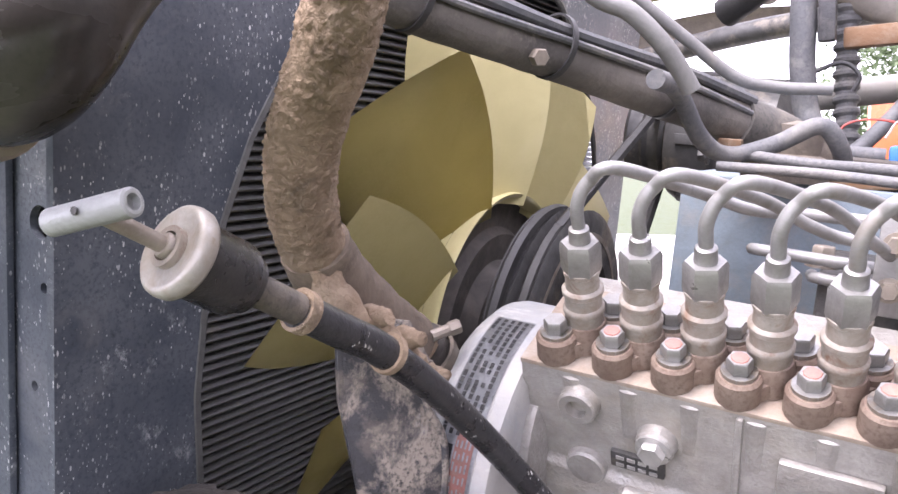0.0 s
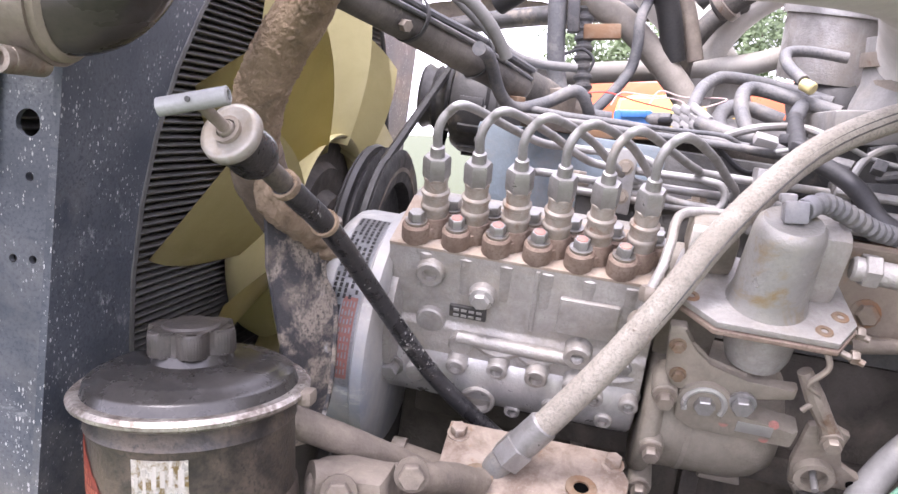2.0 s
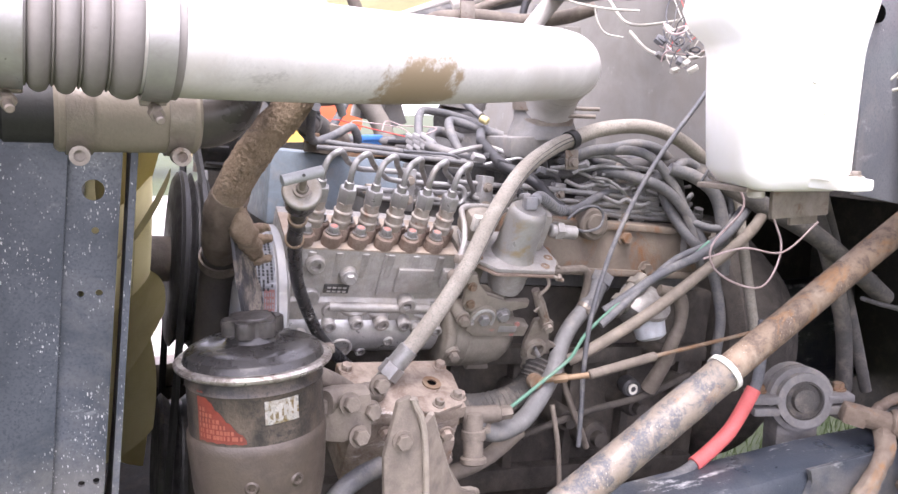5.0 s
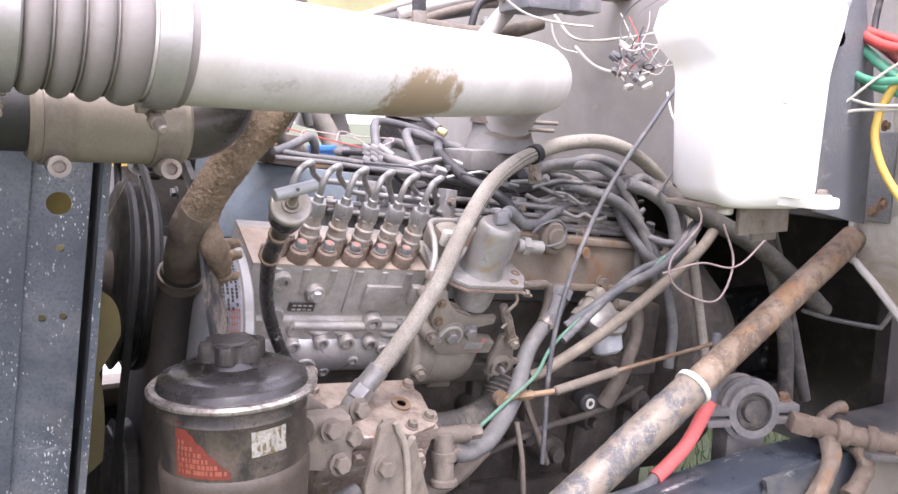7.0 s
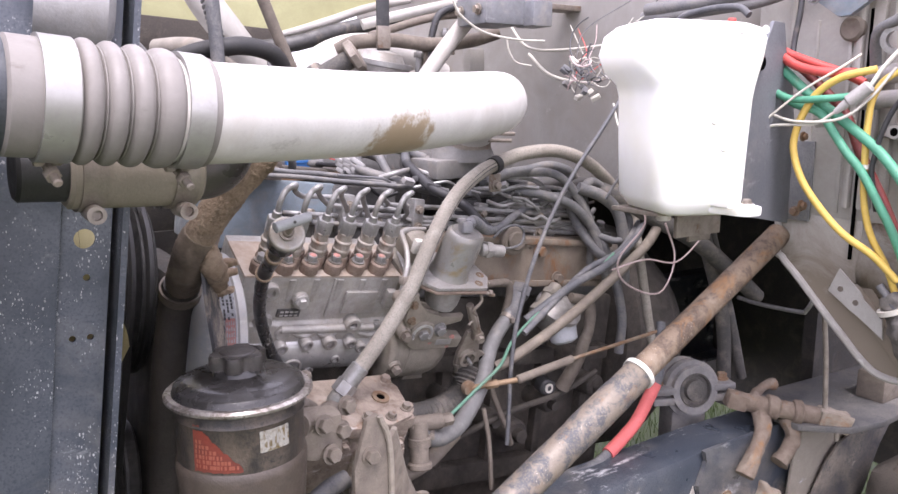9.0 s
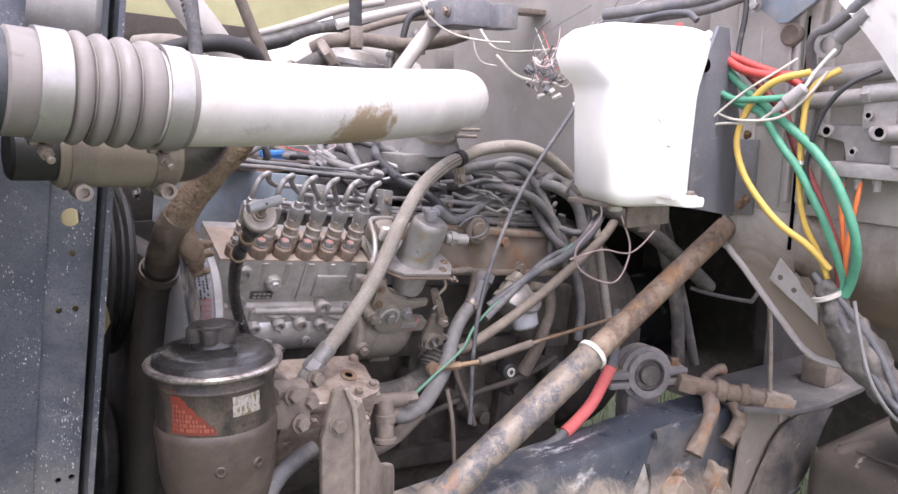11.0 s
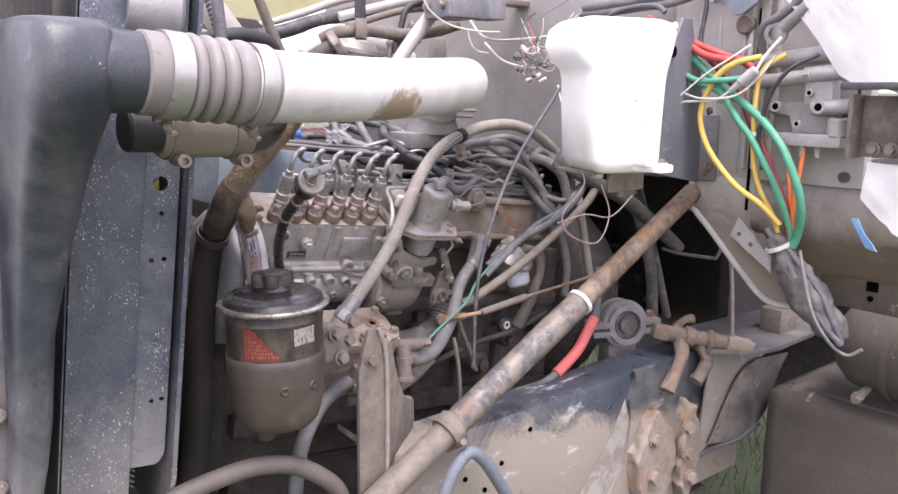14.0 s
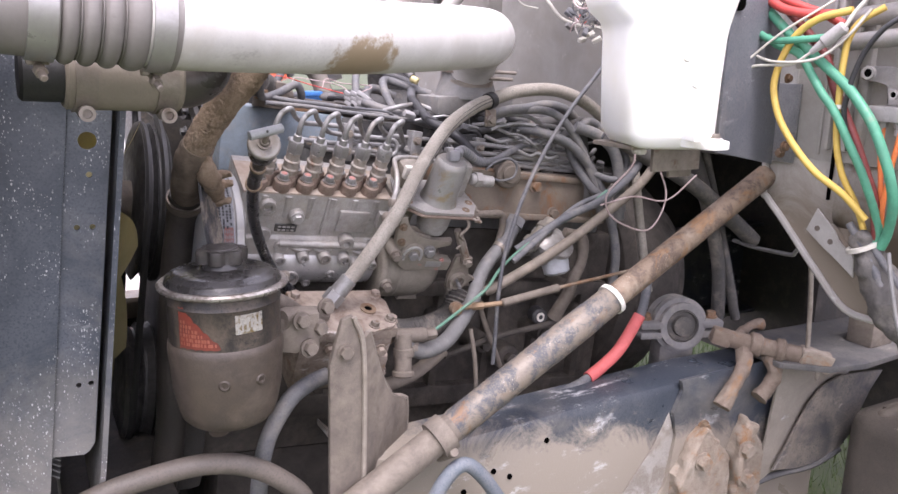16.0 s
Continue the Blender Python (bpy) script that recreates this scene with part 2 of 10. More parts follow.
dkred_w = surf("dark_red_line", (0.20, 0.04, 0.035), (0.14, 0.035, 0.03), 0.55, dust=0.25, bump=0.03)
orange_w = surf("orange_line", (0.75, 0.20, 0.05), (0.6, 0.16, 0.05), 0.5, dust=0.15, bump=0.03)
pink_w = surf("faded_pink_wire", (0.46, 0.37, 0.35), (0.38, 0.28, 0.265), 0.6, dust=0.2, bump=0.0)
redsleeve = surf("faded_red_sleeve", (0.62, 0.13, 0.12), (0.5, 0.11, 0.1), 0.6, dust=0.15, bump=0.05)
black_w = surf("black_wire", (0.025, 0.025, 0.027), (0.04, 0.04, 0.04), 0.55, dust=0.2, bump=0.02)
blue_pl = surf("blue_plastic", (0.05, 0.2, 0.5), (0.04, 0.15, 0.4), 0.45, dust=0.15, bump=0.0)
white_pl = surf("yellowed_white_plastic", (0.55, 0.53, 0.46), (0.45, 0.43, 0.37), 0.5, dust=0.25, bump=0.02)
black_pl = surf("black_plastic", (0.03, 0.03, 0.032), (0.05, 0.05, 0.05), 0.5, dust=0.3, dust_col=(0.15, 0.14, 0.125))
redpaint = surf("red_paint_mark", (0.40, 0.17, 0.145), (0.30, 0.17, 0.14), 0.6, dust=0.3, patch=200.0, bump=0.1)
tanklabel = surf("torn_red_label", (0.33, 0.07, 0.042), (0.20, 0.065, 0.048), 0.6, dust=0.3, bump=0.05)
labeltext = surf("faded_label_print", (0.50, 0.17, 0.11), (0.45, 0.15, 0.09), 0.6, dust=0.2, bump=0.0)
goldfoil = surf("worn_foil_label", (0.66, 0.64, 0.58), (0.26, 0.19, 0.08), 0.35, 0.3, dust=0.1, patch=90.0, crisp=0.05)
labelsilver = surf("silver_label", (0.27, 0.28, 0.29), (0.36, 0.365, 0.37), 0.4, 0.3, dust=0.3, bump=0.02)
reservoir_m = surf("grimy_black_reservoir", (0.022, 0.02, 0.019), (0.075, 0.06, 0.046), 0.45, 0.1, dust=0.4, dust_col=(0.14, 0.108, 0.078), patch=30.0, crisp=0.1, bump=0.25, scuffs=0.35, scuff_col=(0.2, 0.18, 0.155))
reservoir_low = surf("oily_brown_reservoir", (0.07, 0.055, 0.042), (0.048, 0.038, 0.03), 0.5, 0.1, dust=0.4, dust_col=(0.135, 0.108, 0.083), patch=25.0)
oily_black = surf("oily_black_cover", (0.020, 0.019, 0.018), (0.032, 0.030, 0.028), 0.26, dust=0.2, dust_col=(0.09, 0.08, 0.07), bump=0.05, patch=25.0)
hole_m = surf("deep_dark_hole", (0.003, 0.003, 0.003), None, 0.95, bump=0.0)
hole_m.node_tree.nodes["Principled BSDF"].inputs["Specular IOR Level"].default_value = 0.0
cab_paint = surf("mud_splashed_cab_paint", (0.64, 0.63, 0.59), (0.52, 0.505, 0.47), 0.6, dust=0.25, dust_col=(0.40, 0.36, 0.30), patch=9.0, bump=0.06, rust=0.06, specks=0.3, speck_col=(0.2, 0.16, 0.12), mud=(1.06, 1.24, 0.24), mud_col=(0.205, 0.172, 0.130))
grime_brown = surf("dirt_caked_panel", (0.062, 0.053, 0.043), (0.10, 0.085, 0.067), 0.85, dust=0.35, dust_col=(0.135, 0.113, 0.09), patch=6.0, bump=0.3, scuffs=0.2, scuff_col=(0.3, 0.27, 0.22))
rim_m = surf("worn_rim_steel", (0.46, 0.43, 0.395), (0.16, 0.135, 0.115), 0.35, 0.7, dust=0.12, patch=50.0, crisp=0.08)
core_m = surf("radiator_fins", (0.02, 0.02, 0.02), (0.03, 0.03, 0.03), 0.6, dust=0.1)
fin_m = surf("radiator_fin_edge", (0.11, 0.11, 0.105), (0.08, 0.08, 0.078), 0.5, 0.3, dust=0.2)
# near-black for the underside and front case: their shade is in the colour
duct = surf("shade_black_backing", (0.03, 0.028, 0.025), (0.055, 0.049, 0.042), 0.8, dust=0.4, dust_col=(0.10, 0.085, 0.067))
rustcast = surf("rust_flaked_casting", (0.30, 0.25, 0.195), (0.19, 0.145, 0.105), 0.85, dust=0.45, dust_col=(0.36, 0.325, 0.27), rust=0.25, rust_col=(0.26, 0.14, 0.065), bump=0.9, lumps=0.004, patch=30.0)


def bottle_plastic():
    m = bpy.data.materials.new("milky_white_plastic")
    m.use_nodes = True
    nd, ln = m.node_tree.nodes, m.node_tree.links
    p = nd["Principled BSDF"]
    tc = nd.new("ShaderNodeTexCoord")
    n = nd.new("ShaderNodeTexNoise")
    n.inputs["Scale"].default_value, n.inputs["Detail"].default_value = 9.0, 6.0
    ln.new(tc.outputs["Object"], n.inputs["Vector"])
    r = nd.new("ShaderNodeValToRGB")
    r.color_ramp.elements[0].position, r.color_ramp.elements[0].color = 0.3, (0.78, 0.77, 0.68, 1)
    r.color_ramp.elements[1].position, r.color_ramp.elements[1].color = 0.6, (0.86, 0.86, 0.82, 1)
    ln.new(n.outputs["Fac"], r.inputs[0])
    ln.new(r.outputs[0], p.inputs["Base Color"])
    p.inputs["Roughness"].default_value = 0.45
    p.inputs["Subsurface Weight"].default_value = 0.25
    p.inputs["Subsurface Radius"].default_value = (0.02, 0.02, 0.015)
    return m


def stained_pipe():
    """Dusty silver paint with one brown scorched stain."""
    m = surf("silver_painted_pipe", (0.60, 0.585, 0.55), (0.47, 0.45, 0.415), 0.5, 0.05, dust=0.36, dust_col=(0.40, 0.355, 0.29), patch=11.0, bump=0.05, scuffs=0.5, scuff_col=(0.27, 0.25, 0.225), specks=0.12, speck_col=(0.2, 0.17, 0.14))
    nd, ln = m.node_tree.nodes, m.node_tree.links
    p = nd["Principled BSDF"]
    old = p.inputs["Base Color"].links[0].from_socket
    geo = nd.new("ShaderNodeTexCoord")
    sub = nd.new("ShaderNodeVectorMath")
    sub.operation = "SUBTRACT"
    sub.inputs[1].default_value = STAIN
    ln.new(geo.outputs["Object"], sub.inputs[0])
    sc = nd.new("ShaderNodeVectorMath")
    sc.operation = "MULTIPLY"
    sc.inputs[1].default_value = (17.0, 18.0, 27.0)
    ln.new(sub.outputs[0], sc.inputs[0])
    n = nd.new("ShaderNodeTexNoise")
    n.inputs["Scale"].default_value, n.inputs["Detail"].default_value, n.inputs["Roughness"].default_value = 45.0, 5.0, 0.7
    ln.new(geo.outputs["Object"], n.inputs["Vector"])
    ad = nd.new("ShaderNodeVectorMath")
    ad.operation = "MULTIPLY_ADD"
    ad.inputs[1].default_value = (1.8, 1.8, 1.8)
    ad.inputs[2].default_value = (-0.9, -0.9, -0.9)
    ln.new(n.outputs["Color"], ad.inputs[0])
    s2 = nd.new("ShaderNodeVectorMath")
    ln.new(sc.outputs[0], s2.inputs[0])
    ln.new(ad.outputs[0], s2.inputs[1])
    le = nd.new("ShaderNodeVectorMath")
    le.operation = "LENGTH"
    ln.new(s2.outputs[0], le.inputs[0])
    r = nd.new("ShaderNodeMapRange")
    r.inputs["From Min"].default_value, r.inputs["From Max"].default_value = 1.0, 0.72
    ln.new(le.outputs["Value"], r.inputs["Value"])
    x = nd.new("ShaderNodeMix")
    x.data_type = "RGBA"
    ln.new(r.outputs[0], x.inputs[0])
    ln.new(old, x.inputs[6])
    x.inputs[7].default_value = (0.285, 0.22, 0.14, 1)
    ln.new(x.outputs[2], p.inputs["Base Color"])
    return m


STAIN = (0.202, 0.05, -0.035)
bottle_m = bottle_plastic()
pipe_m = stained_pipe()


def ground_mat(name, a, b, c, scale):
    m = surf(name, a, b, 0.9, patch=scale, grain=90.0, dust=0.2, dust_col=c, bump=0.6)
    return m


grass_m = ground_mat("grass", (0.045, 0.062, 0.024), (0.065, 0.078, 0.03), (0.10, 0.088, 0.055), 5.0)
blade_m = surf("grass_blades", (0.06, 0.11, 0.025), (0.10, 0.13, 0.04), 0.7, patch=3.0, bump=0.0)
leaf_m = surf("leaves", (0.10, 0.145, 0.065), (0.13, 0.175, 0.085), 0.65, patch=1.5, grain=9.0, bump=0.0)
bark_m = surf("bark", (0.12, 0.095, 0.07), (0.08, 0.065, 0.05), 0.9, patch=6.0, bump=0.6)


# ---- shape helpers ----
def B():
    return bmesh.new()


def xf(bm, m, verts=None):
    bmesh.ops.transform(bm, matrix=m, verts=verts or bm.verts)
    return bm


def catmull(pts, res=6):
    pts = [Vector(p) for p in pts]
    if len(pts) < 3:
        return pts
    out = []
    ext = [pts[0] * 2 - pts[1]] + pts + [pts[-1] * 2 - pts[-2]]
    for i in range(1, len(ext) - 2):
        a, b, c, d = ext[i - 1], ext[i], ext[i + 1], ext[i + 2]
        for k in range(res):
            t = k / res
            out.append(0.5 * ((2 * b) + (c - a) * t + (2 * a - 5 * b + 4 * c - d) * t * t + (3 * b - 3 * c + d - a) * t ** 3))
    out.append(pts[-1])
    return out


def tube(bm, pts, r, n=10, res=6, caps=True):
    """A round tube along a smooth line. r: a radius, or one of a list spread along the line."""
    line = catmull(pts, res)
    rad = r if isinstance(r, (list, tuple)) else [r]
    up = None
    rings = []
    for i, p in enumerate(line):
        tan = (line[min(i + 1, len(line) - 1)] - line[max(i - 1, 0)]).normalized()
        if up is None:
            up = tan.orthogonal().normalized()
        up = (up - tan * up.dot(tan)).normalized()
        side = tan.cross(up)
        f = i / (len(line) - 1) * (len(rad) - 1)
        k = min(int(f), len(rad) - 1)
        rr = rad[k] + (rad[min(k + 1, len(rad) - 1)] - rad[k]) * (f - k)
        rings.append([bm.verts.new(p + (up * math.cos(2 * math.pi * j / n) + side * math.sin(2 * math.pi * j / n)) * rr) for j in range(n)])
    for a, b in zip(rings, rings[1:]):
        for j in range(n):
            bm.faces.new((a[j], a[(j + 1) % n], b[(j + 1) % n], b[j]))
    if caps:
        bm.faces.new(rings[0][::-1])
        bm.faces.new(rings[-1])
    return bm


def lathe(bm, prof, org=(0, 0, 0), axis=(0, 0, 1), n=28, close=True):
    """Turn a profile of (radius, height) about an axis."""
    q = Vector(axis).normalized().to_track_quat("Z", "Y").to_matrix().to_4x4()
    m = Matrix.Translation(org) @ q
    rings = []
    for r, h in prof:
        if r < 1e-6:
            rings.append([bm.verts.new(m @ Vector((0, 0, h)))])
        else:
            rings.append([bm.verts.new(m @ Vector((r * math.cos(2 * math.pi * j / n), r * math.sin(2 * math.pi * j / n), h))) for j in range(n)])
    for a, b in zip(rings, rings[1:]):
        for j in range(n):
            k = (j + 1) % n
            if len(a) == 1 and len(b) == 1:
                continue
            if len(a) == 1:
                bm.faces.new((a[0], b[k], b[j]))
            elif len(b) == 1:
                bm.faces.new((a[j], a[k], b[0]))
            else:
                bm.faces.new((a[j], a[k], b[k], b[j]))
    if close:
        if len(rings[0]) > 1:
            bm.faces.new(rings[0][::-1])
        if len(rings[-1]) > 1:
            bm.faces.new(rings[-1])
    return bm


def cyl(bm, p, q, r, r2=None, n=20, bev=0.0):
    p, q = Vector(p), Vector(q)
    h = (q - p).length
    r2 = r if r2 is None else r2
    prof = [(r, 0), (r2, h)] if not bev else [(r - bev, 0), (r, bev), (r2, h - bev), (r2 - bev, h)]
    return lathe(bm, prof, p, q - p, n)


def ring(bm, org, axis, r_in, r_out, h, n=32):
    prof = [(r_in, 0), (r_out, 0), (r_out, h), (r_in, h), (r_in, 0)]
    return lathe(bm, prof, org, axis, n, close=False)


def hexa(bm, p, axis, af, h, bev=0.001):
    r = af / math.sqrt(3)
    return lathe(bm, [(r * 0.93, 0), (r, bev), (r, h - bev), (r * 0.9, h)], p, axis, 6)


def box(bm, c, s, bev=0.0, m=None):
    made = bmesh.ops.create_cube(bm, size=1.0)["verts"]
    bmesh.ops.scale(bm, vec=s, verts=made)
    bmesh.ops.translate(bm, vec=c, verts=made)
    if bev:
        es = list({e for v in made for e in v.link_edges})
        got = bmesh.ops.bevel(bm, geom=es, offset=bev, segments=2, affect="EDGES", profile=0.6)
        made = list({v for f in got["faces"] for v in f.verts} | {v for v in made if v.is_valid})
    if m is not None:
        bmesh.ops.transform(bm, matrix=m, verts=made)
    return bm


def prism(bm, poly, h, m=None, bev=0.0):
    """A polygon of (x, y) given depth h along z, then moved by m."""
    lo = [bm.verts.new((x, y, 0)) for x, y in poly]
    hi = [bm.verts.new((x, y, h)) for x, y in poly]
    n = len(poly)
    fs = [bm.faces.new(lo[::-1]), bm.faces.new(hi)]
    for i in range(n):
        fs.append(bm.faces.new((lo[i], lo[(i + 1) % n], hi[(i + 1) % n], hi[i])))
    vs = lo + hi
    if bev:
        es = list({e for f in fs for e in f.edges})
        got = bmesh.ops.bevel(bm, geom=es, offset=bev, segments=2, affect="EDGES", profile=0.6)
        vs = list({v for f in got["faces"] for v in f.verts} | {v for v in vs if v.is_valid})
    if m is not None:
        bmesh.ops.transform(bm, matrix=m, verts=vs)
    return bm


def pierced(bm, poly, holes, h, m=None, n=20):
    """A plate of depth h along z with round holes (x, y, r) right through it."""
    es = []
    for loop in [poly] + [[(x + r * math.cos(2 * math.pi * k / n), y + r * math.sin(2 * math.pi * k / n)) for k in range(n)] for x, y, r in holes]:
        vs = [bm.verts.new((x, y, 0)) for x, y in loop]
        es += [bm.edges.new((vs[k - 1], vs[k])) for k in range(len(vs))]
    fs = [f for f in bmesh.ops.triangle_fill(bm, edges=es, use_beauty=True)["geom"] if isinstance(f, bmesh.types.BMFace)]
    up = bmesh.ops.extrude_face_region(bm, geom=fs, use_keep_orig=True)["geom"]
    bmesh.ops.translate(bm, vec=(0, 0, h), verts=[v for v in up if isinstance(v, bmesh.types.BMVert)])
    bmesh.ops.recalc_face_normals(bm, faces=bm.faces[:])
    if m is not None:
        bmesh.ops.transform(bm, matrix=m, verts=bm.verts[:])
    return bm


def axes(org, ax, ay):
    """A matrix with its x and y along ax and ay."""
    x = Vector(ax).normalized()
    z = x.cross(Vector(ay)).normalized()
    y = z.cross(x)
    m = Matrix((x, y, z)).transposed().to_4x4()
    m.translation = org
    return m


def roughen(bm, amount, scale, seed=0.0):
    bm.normal_update()
    moves = [(v, v.normal * amount * noise.noise(v.co * scale + Vector((seed, seed * 2, 0)))) for v in bm.verts]
    for v, d in moves:
        v.co += d
    return bm


def finish(name, bm, material, org, angle=35.0):
    bmesh.ops.recalc_face_normals(bm, faces=bm.faces)
    bmesh.ops.translate(bm, vec=-Vector(org), verts=bm.verts)
    me = bpy.data.meshes.new(name)
    bm.to_mesh(me)
    bm.free()
    me.materials.append(material)
    me.polygons.foreach_set("use_smooth", [True] * len(me.polygons))
    me.set_sharp_from_angle(angle=radians(angle))
    return me


def thing(name, org, label, category, group="", kind=""):
    ob = new(name)
    ob.empty_display_size = 0.02
    ob.location = org
    return tagged(ob, label, category, group, kind)


def root_of(ob):
    p = Vector(ob.location)
    while ob.parent:
        ob = ob.parent
        p = p + ob.location
    return p


def part(name, bm, material, parent, label="", angle=35.0):
    """One mesh under a thing or a part; the bmesh holds world places."""
    ob = new(name, finish(name, bm, material, root_of(parent), angle))
    ob.parent = parent
    return tagged(ob, label)


def solo(name, bm, material, org, label, category, group="", kind="", angle=35.0):
    ob = new(name, finish(name, bm, material, org, angle))
    ob.location = org
    return tagged(ob, label, category, group, kind)


# engine axes: the engine hangs tail-down along x; the pump leans out from it
EX, EY, EZ = Vector((0.9925, 0, -0.1219)), Vector((0, 1, 0)), Vector((0.1219, 0, 0.9925))
EM = Matrix((EX, EY, EZ)).transposed().to_4x4()
EM.translation = (0, 0, 1.15)
PM = EM @ pose(0, 0, 0, 25, 0, 0)


def E(x, y, z):
    return EM @ Vector((x, y, z))


def P(x, y, z):
    return PM @ Vector((x, y, z))


PV, PW, PU = PM.to_3x3() @ Vector((0, 1, 0)), PM.to_3x3() @ Vector((0, 0, 1)), PM.to_3x3() @ Vector((1, 0, 0))


def bolt_at(parent, p, axis, af=0.013, h=0.008, material=None, label="", name="bolt", washer=True):
    bm = B()
    a = Vector(axis).normalized()
    if washer:
        cyl(bm, Vector(p) - a * 0.001, Vector(p) + a * 0.0018, af * 0.78, n=14)
    hexa(bm, Vector(p) + a * 0.0015, a, af, h)
    return part(name, bm, material or steel_tan, parent, label)


# ---- the setting ----
def ground_sheet():
    bm = B()
    n, s = 60, 400.0
    vs = {}
    for i in range(n + 1):
        for j in range(n + 1):
            a, b = (2 * i / n - 1), (2 * j / n - 1)
            x, y = math.copysign(abs(a) ** 3, a) * s, math.copysign(abs(b) ** 3, b) * s
            z = 0.05 * noise.noise(Vector((x * 0.3, y * 0.3, 0))) if abs(x) < 40 and abs(y) < 40 else 0
            vs[i, j] = bm.verts.new((x, y, z - 0.03))
    for i in range(n):
        for j in range(n):
            bm.faces.new((vs[i, j], vs[i + 1, j], vs[i + 1, j + 1], vs[i, j + 1]))
    solo("ground", bm, grass_m, (0, 0, 0), "uneven rough green grass ground", "ground", kind="structure")


ground_sheet()


def firewall():
    th = thing("wall_firewall", (0.86, 0.1, 1.2), "dusty beige painted sheet metal cab firewall", "wall", kind="structure")
    bm = B()
    box(bm, (0.866, 0.62, 1.60), (0.03, 1.50, 0.84), 0.006)
    part("panel", bm, wallgrey, th)
    bm = B()
    box(bm, (0.852, -0.34, 1.48), (0.03, 0.41, 0.62), 0.008)
    part("side_panel", bm, firewall_m, th, "dusty beige side panel with pressed edge")
    # lower corner with a rounded inner edge
    poly = [(-0.191, 1.19), (-0.191, 1.127), (-0.212, 1.094), (-0.245, 1.063), (-0.281, 1.034), (-0.322, 0.990), (-0.357, 0.956), (-0.383, 0.938), (-0.419, 0.932), (-0.453, 0.934), (-0.45, 0.965), (-0.40, 1.03), (-0.345, 1.09), (-0.345, 1.19)]
    bm = B()
    prism(bm, poly, 0.035, axes((0.84, 0, 0), (0, 1, 0), (0, 0, 1)), 0.004)
    part("lower_panel", bm, cab_paint, th)
    bm = B()
    prism(bm, [(-0.33, 1.06), (-0.345, 1.075), (-0.46, 0.955), (-0.455, 0.937), (-0.44, 0.937)], 0.012, axes((0.829, 0, 0), (0, 1, 0), (0, 0, 1)), 0.004)
    part("corner_fold", bm, cab_paint, th)
    bm = B()
    box(bm, (1.155, -0.240, 0.812), (0.07, 0.055, 0.056), 0.005)
    part("mount_block", bm, dusty_brown, th, "dusty cab mount block")
    # bulging cowl side that curves under, with a sill below it
    bm = B()
    g = {}
    for a in range(13):
        for b in range(13):
            y = -0.345 - 0.50 * b / 12
            t = a / 12
            x = 0.862 - 0.035 * math.sin(math.pi * t * 0.8) + 0.12 * max(0, t - 0.55) ** 1.3 * 2 + 0.10 * (b / 12) ** 2
            g[a, b] = bm.verts.new((x, y, 1.215 - 0.225 * t))
    for a in range(12):
        for b in range(12):
            bm.faces.new((g[a, b], g[a + 1, b], g[a + 1, b + 1], g[a, b + 1]))
    bmesh.ops.solidify(bm, geom=bm.faces[:], thickness=0.006)
    part("cowl_side", bm, cab_paint, th, "mud-splashed bulging cowl side", angle=60)
    bm = B()
    box(bm, (1.03, -0.60, 0.955), (0.03, 0.40, 0.09), 0.006)
    part("sill", bm, grime_brown, th)
    bm = B()
    box(bm, (1.0135, -0.505, 0.963), (0.002, 0.022, 0.02))
    cyl(bm, (1.0145, -0.503, 0.938), (1.0125, -0.503, 0.938), 0.006, n=12)
    part("slot", bm, hole_m, th, "dark square slot")
    for y in (-0.245, -0.30):
        bm = B()
        box(bm, (0.838, y, 1.33), (0.008, 0.006, 0.30), 0.002)
        part("rib", bm, firewall_m, th)
    bm = B()
    tube(bm, [(0.836, -0.202, 1.70), (0.836, -0.202, 1.3), (0.836, -0.203, 1.12), (0.836, -0.215, 1.094), (0.837, -0.247, 1.064), (0.837, -0.322, 0.992), (0.838, -0.384, 0.940), (0.838, -0.45, 0.936)], 0.006, 8)
    part("seam", bm, firewall_m, th)
    for y, z in ((-0.30, 1.33), (-0.27, 1.62), (-0.34, 1.60)):
        bolt_at(th, (0.836, y, z), (-1, 0, 0), 0.012, 0.006, brown_steel)
    # round grommets
    for y, z in ((-0.26, 1.55), (0.1, 1.5)):
        bm = B()
        cyl(bm, (0.852, y, z), (0.833, y, z), 0.013, n=16, bev=0.002)
        part("grommet", bm, dark_steel, th, "dark round grommet")
    bm = B()
    ring(bm, (0.828, -0.515, 1.191), (1, 0, 0), 0.0055, 0.0095, 0.006, 20)
    cyl(bm, (0.8315, -0.515, 1.191), (0.8295, -0.515, 1.191), 0.0057, n=18)
    part("round_hole", bm, dark_steel, th, "dark round grommet hole")
    # pressed pillar ribs beside the tank
    for y, w in ((-0.345, 0.018), (-0.318, 0.010), (-0.372, 0.012)):
        bm = B()
        box(bm, (0.832, y, 1.36), (0.014, w, 0.34), 0.004)
        part("pillar_rib", bm, firewall_m, th)


firewall()


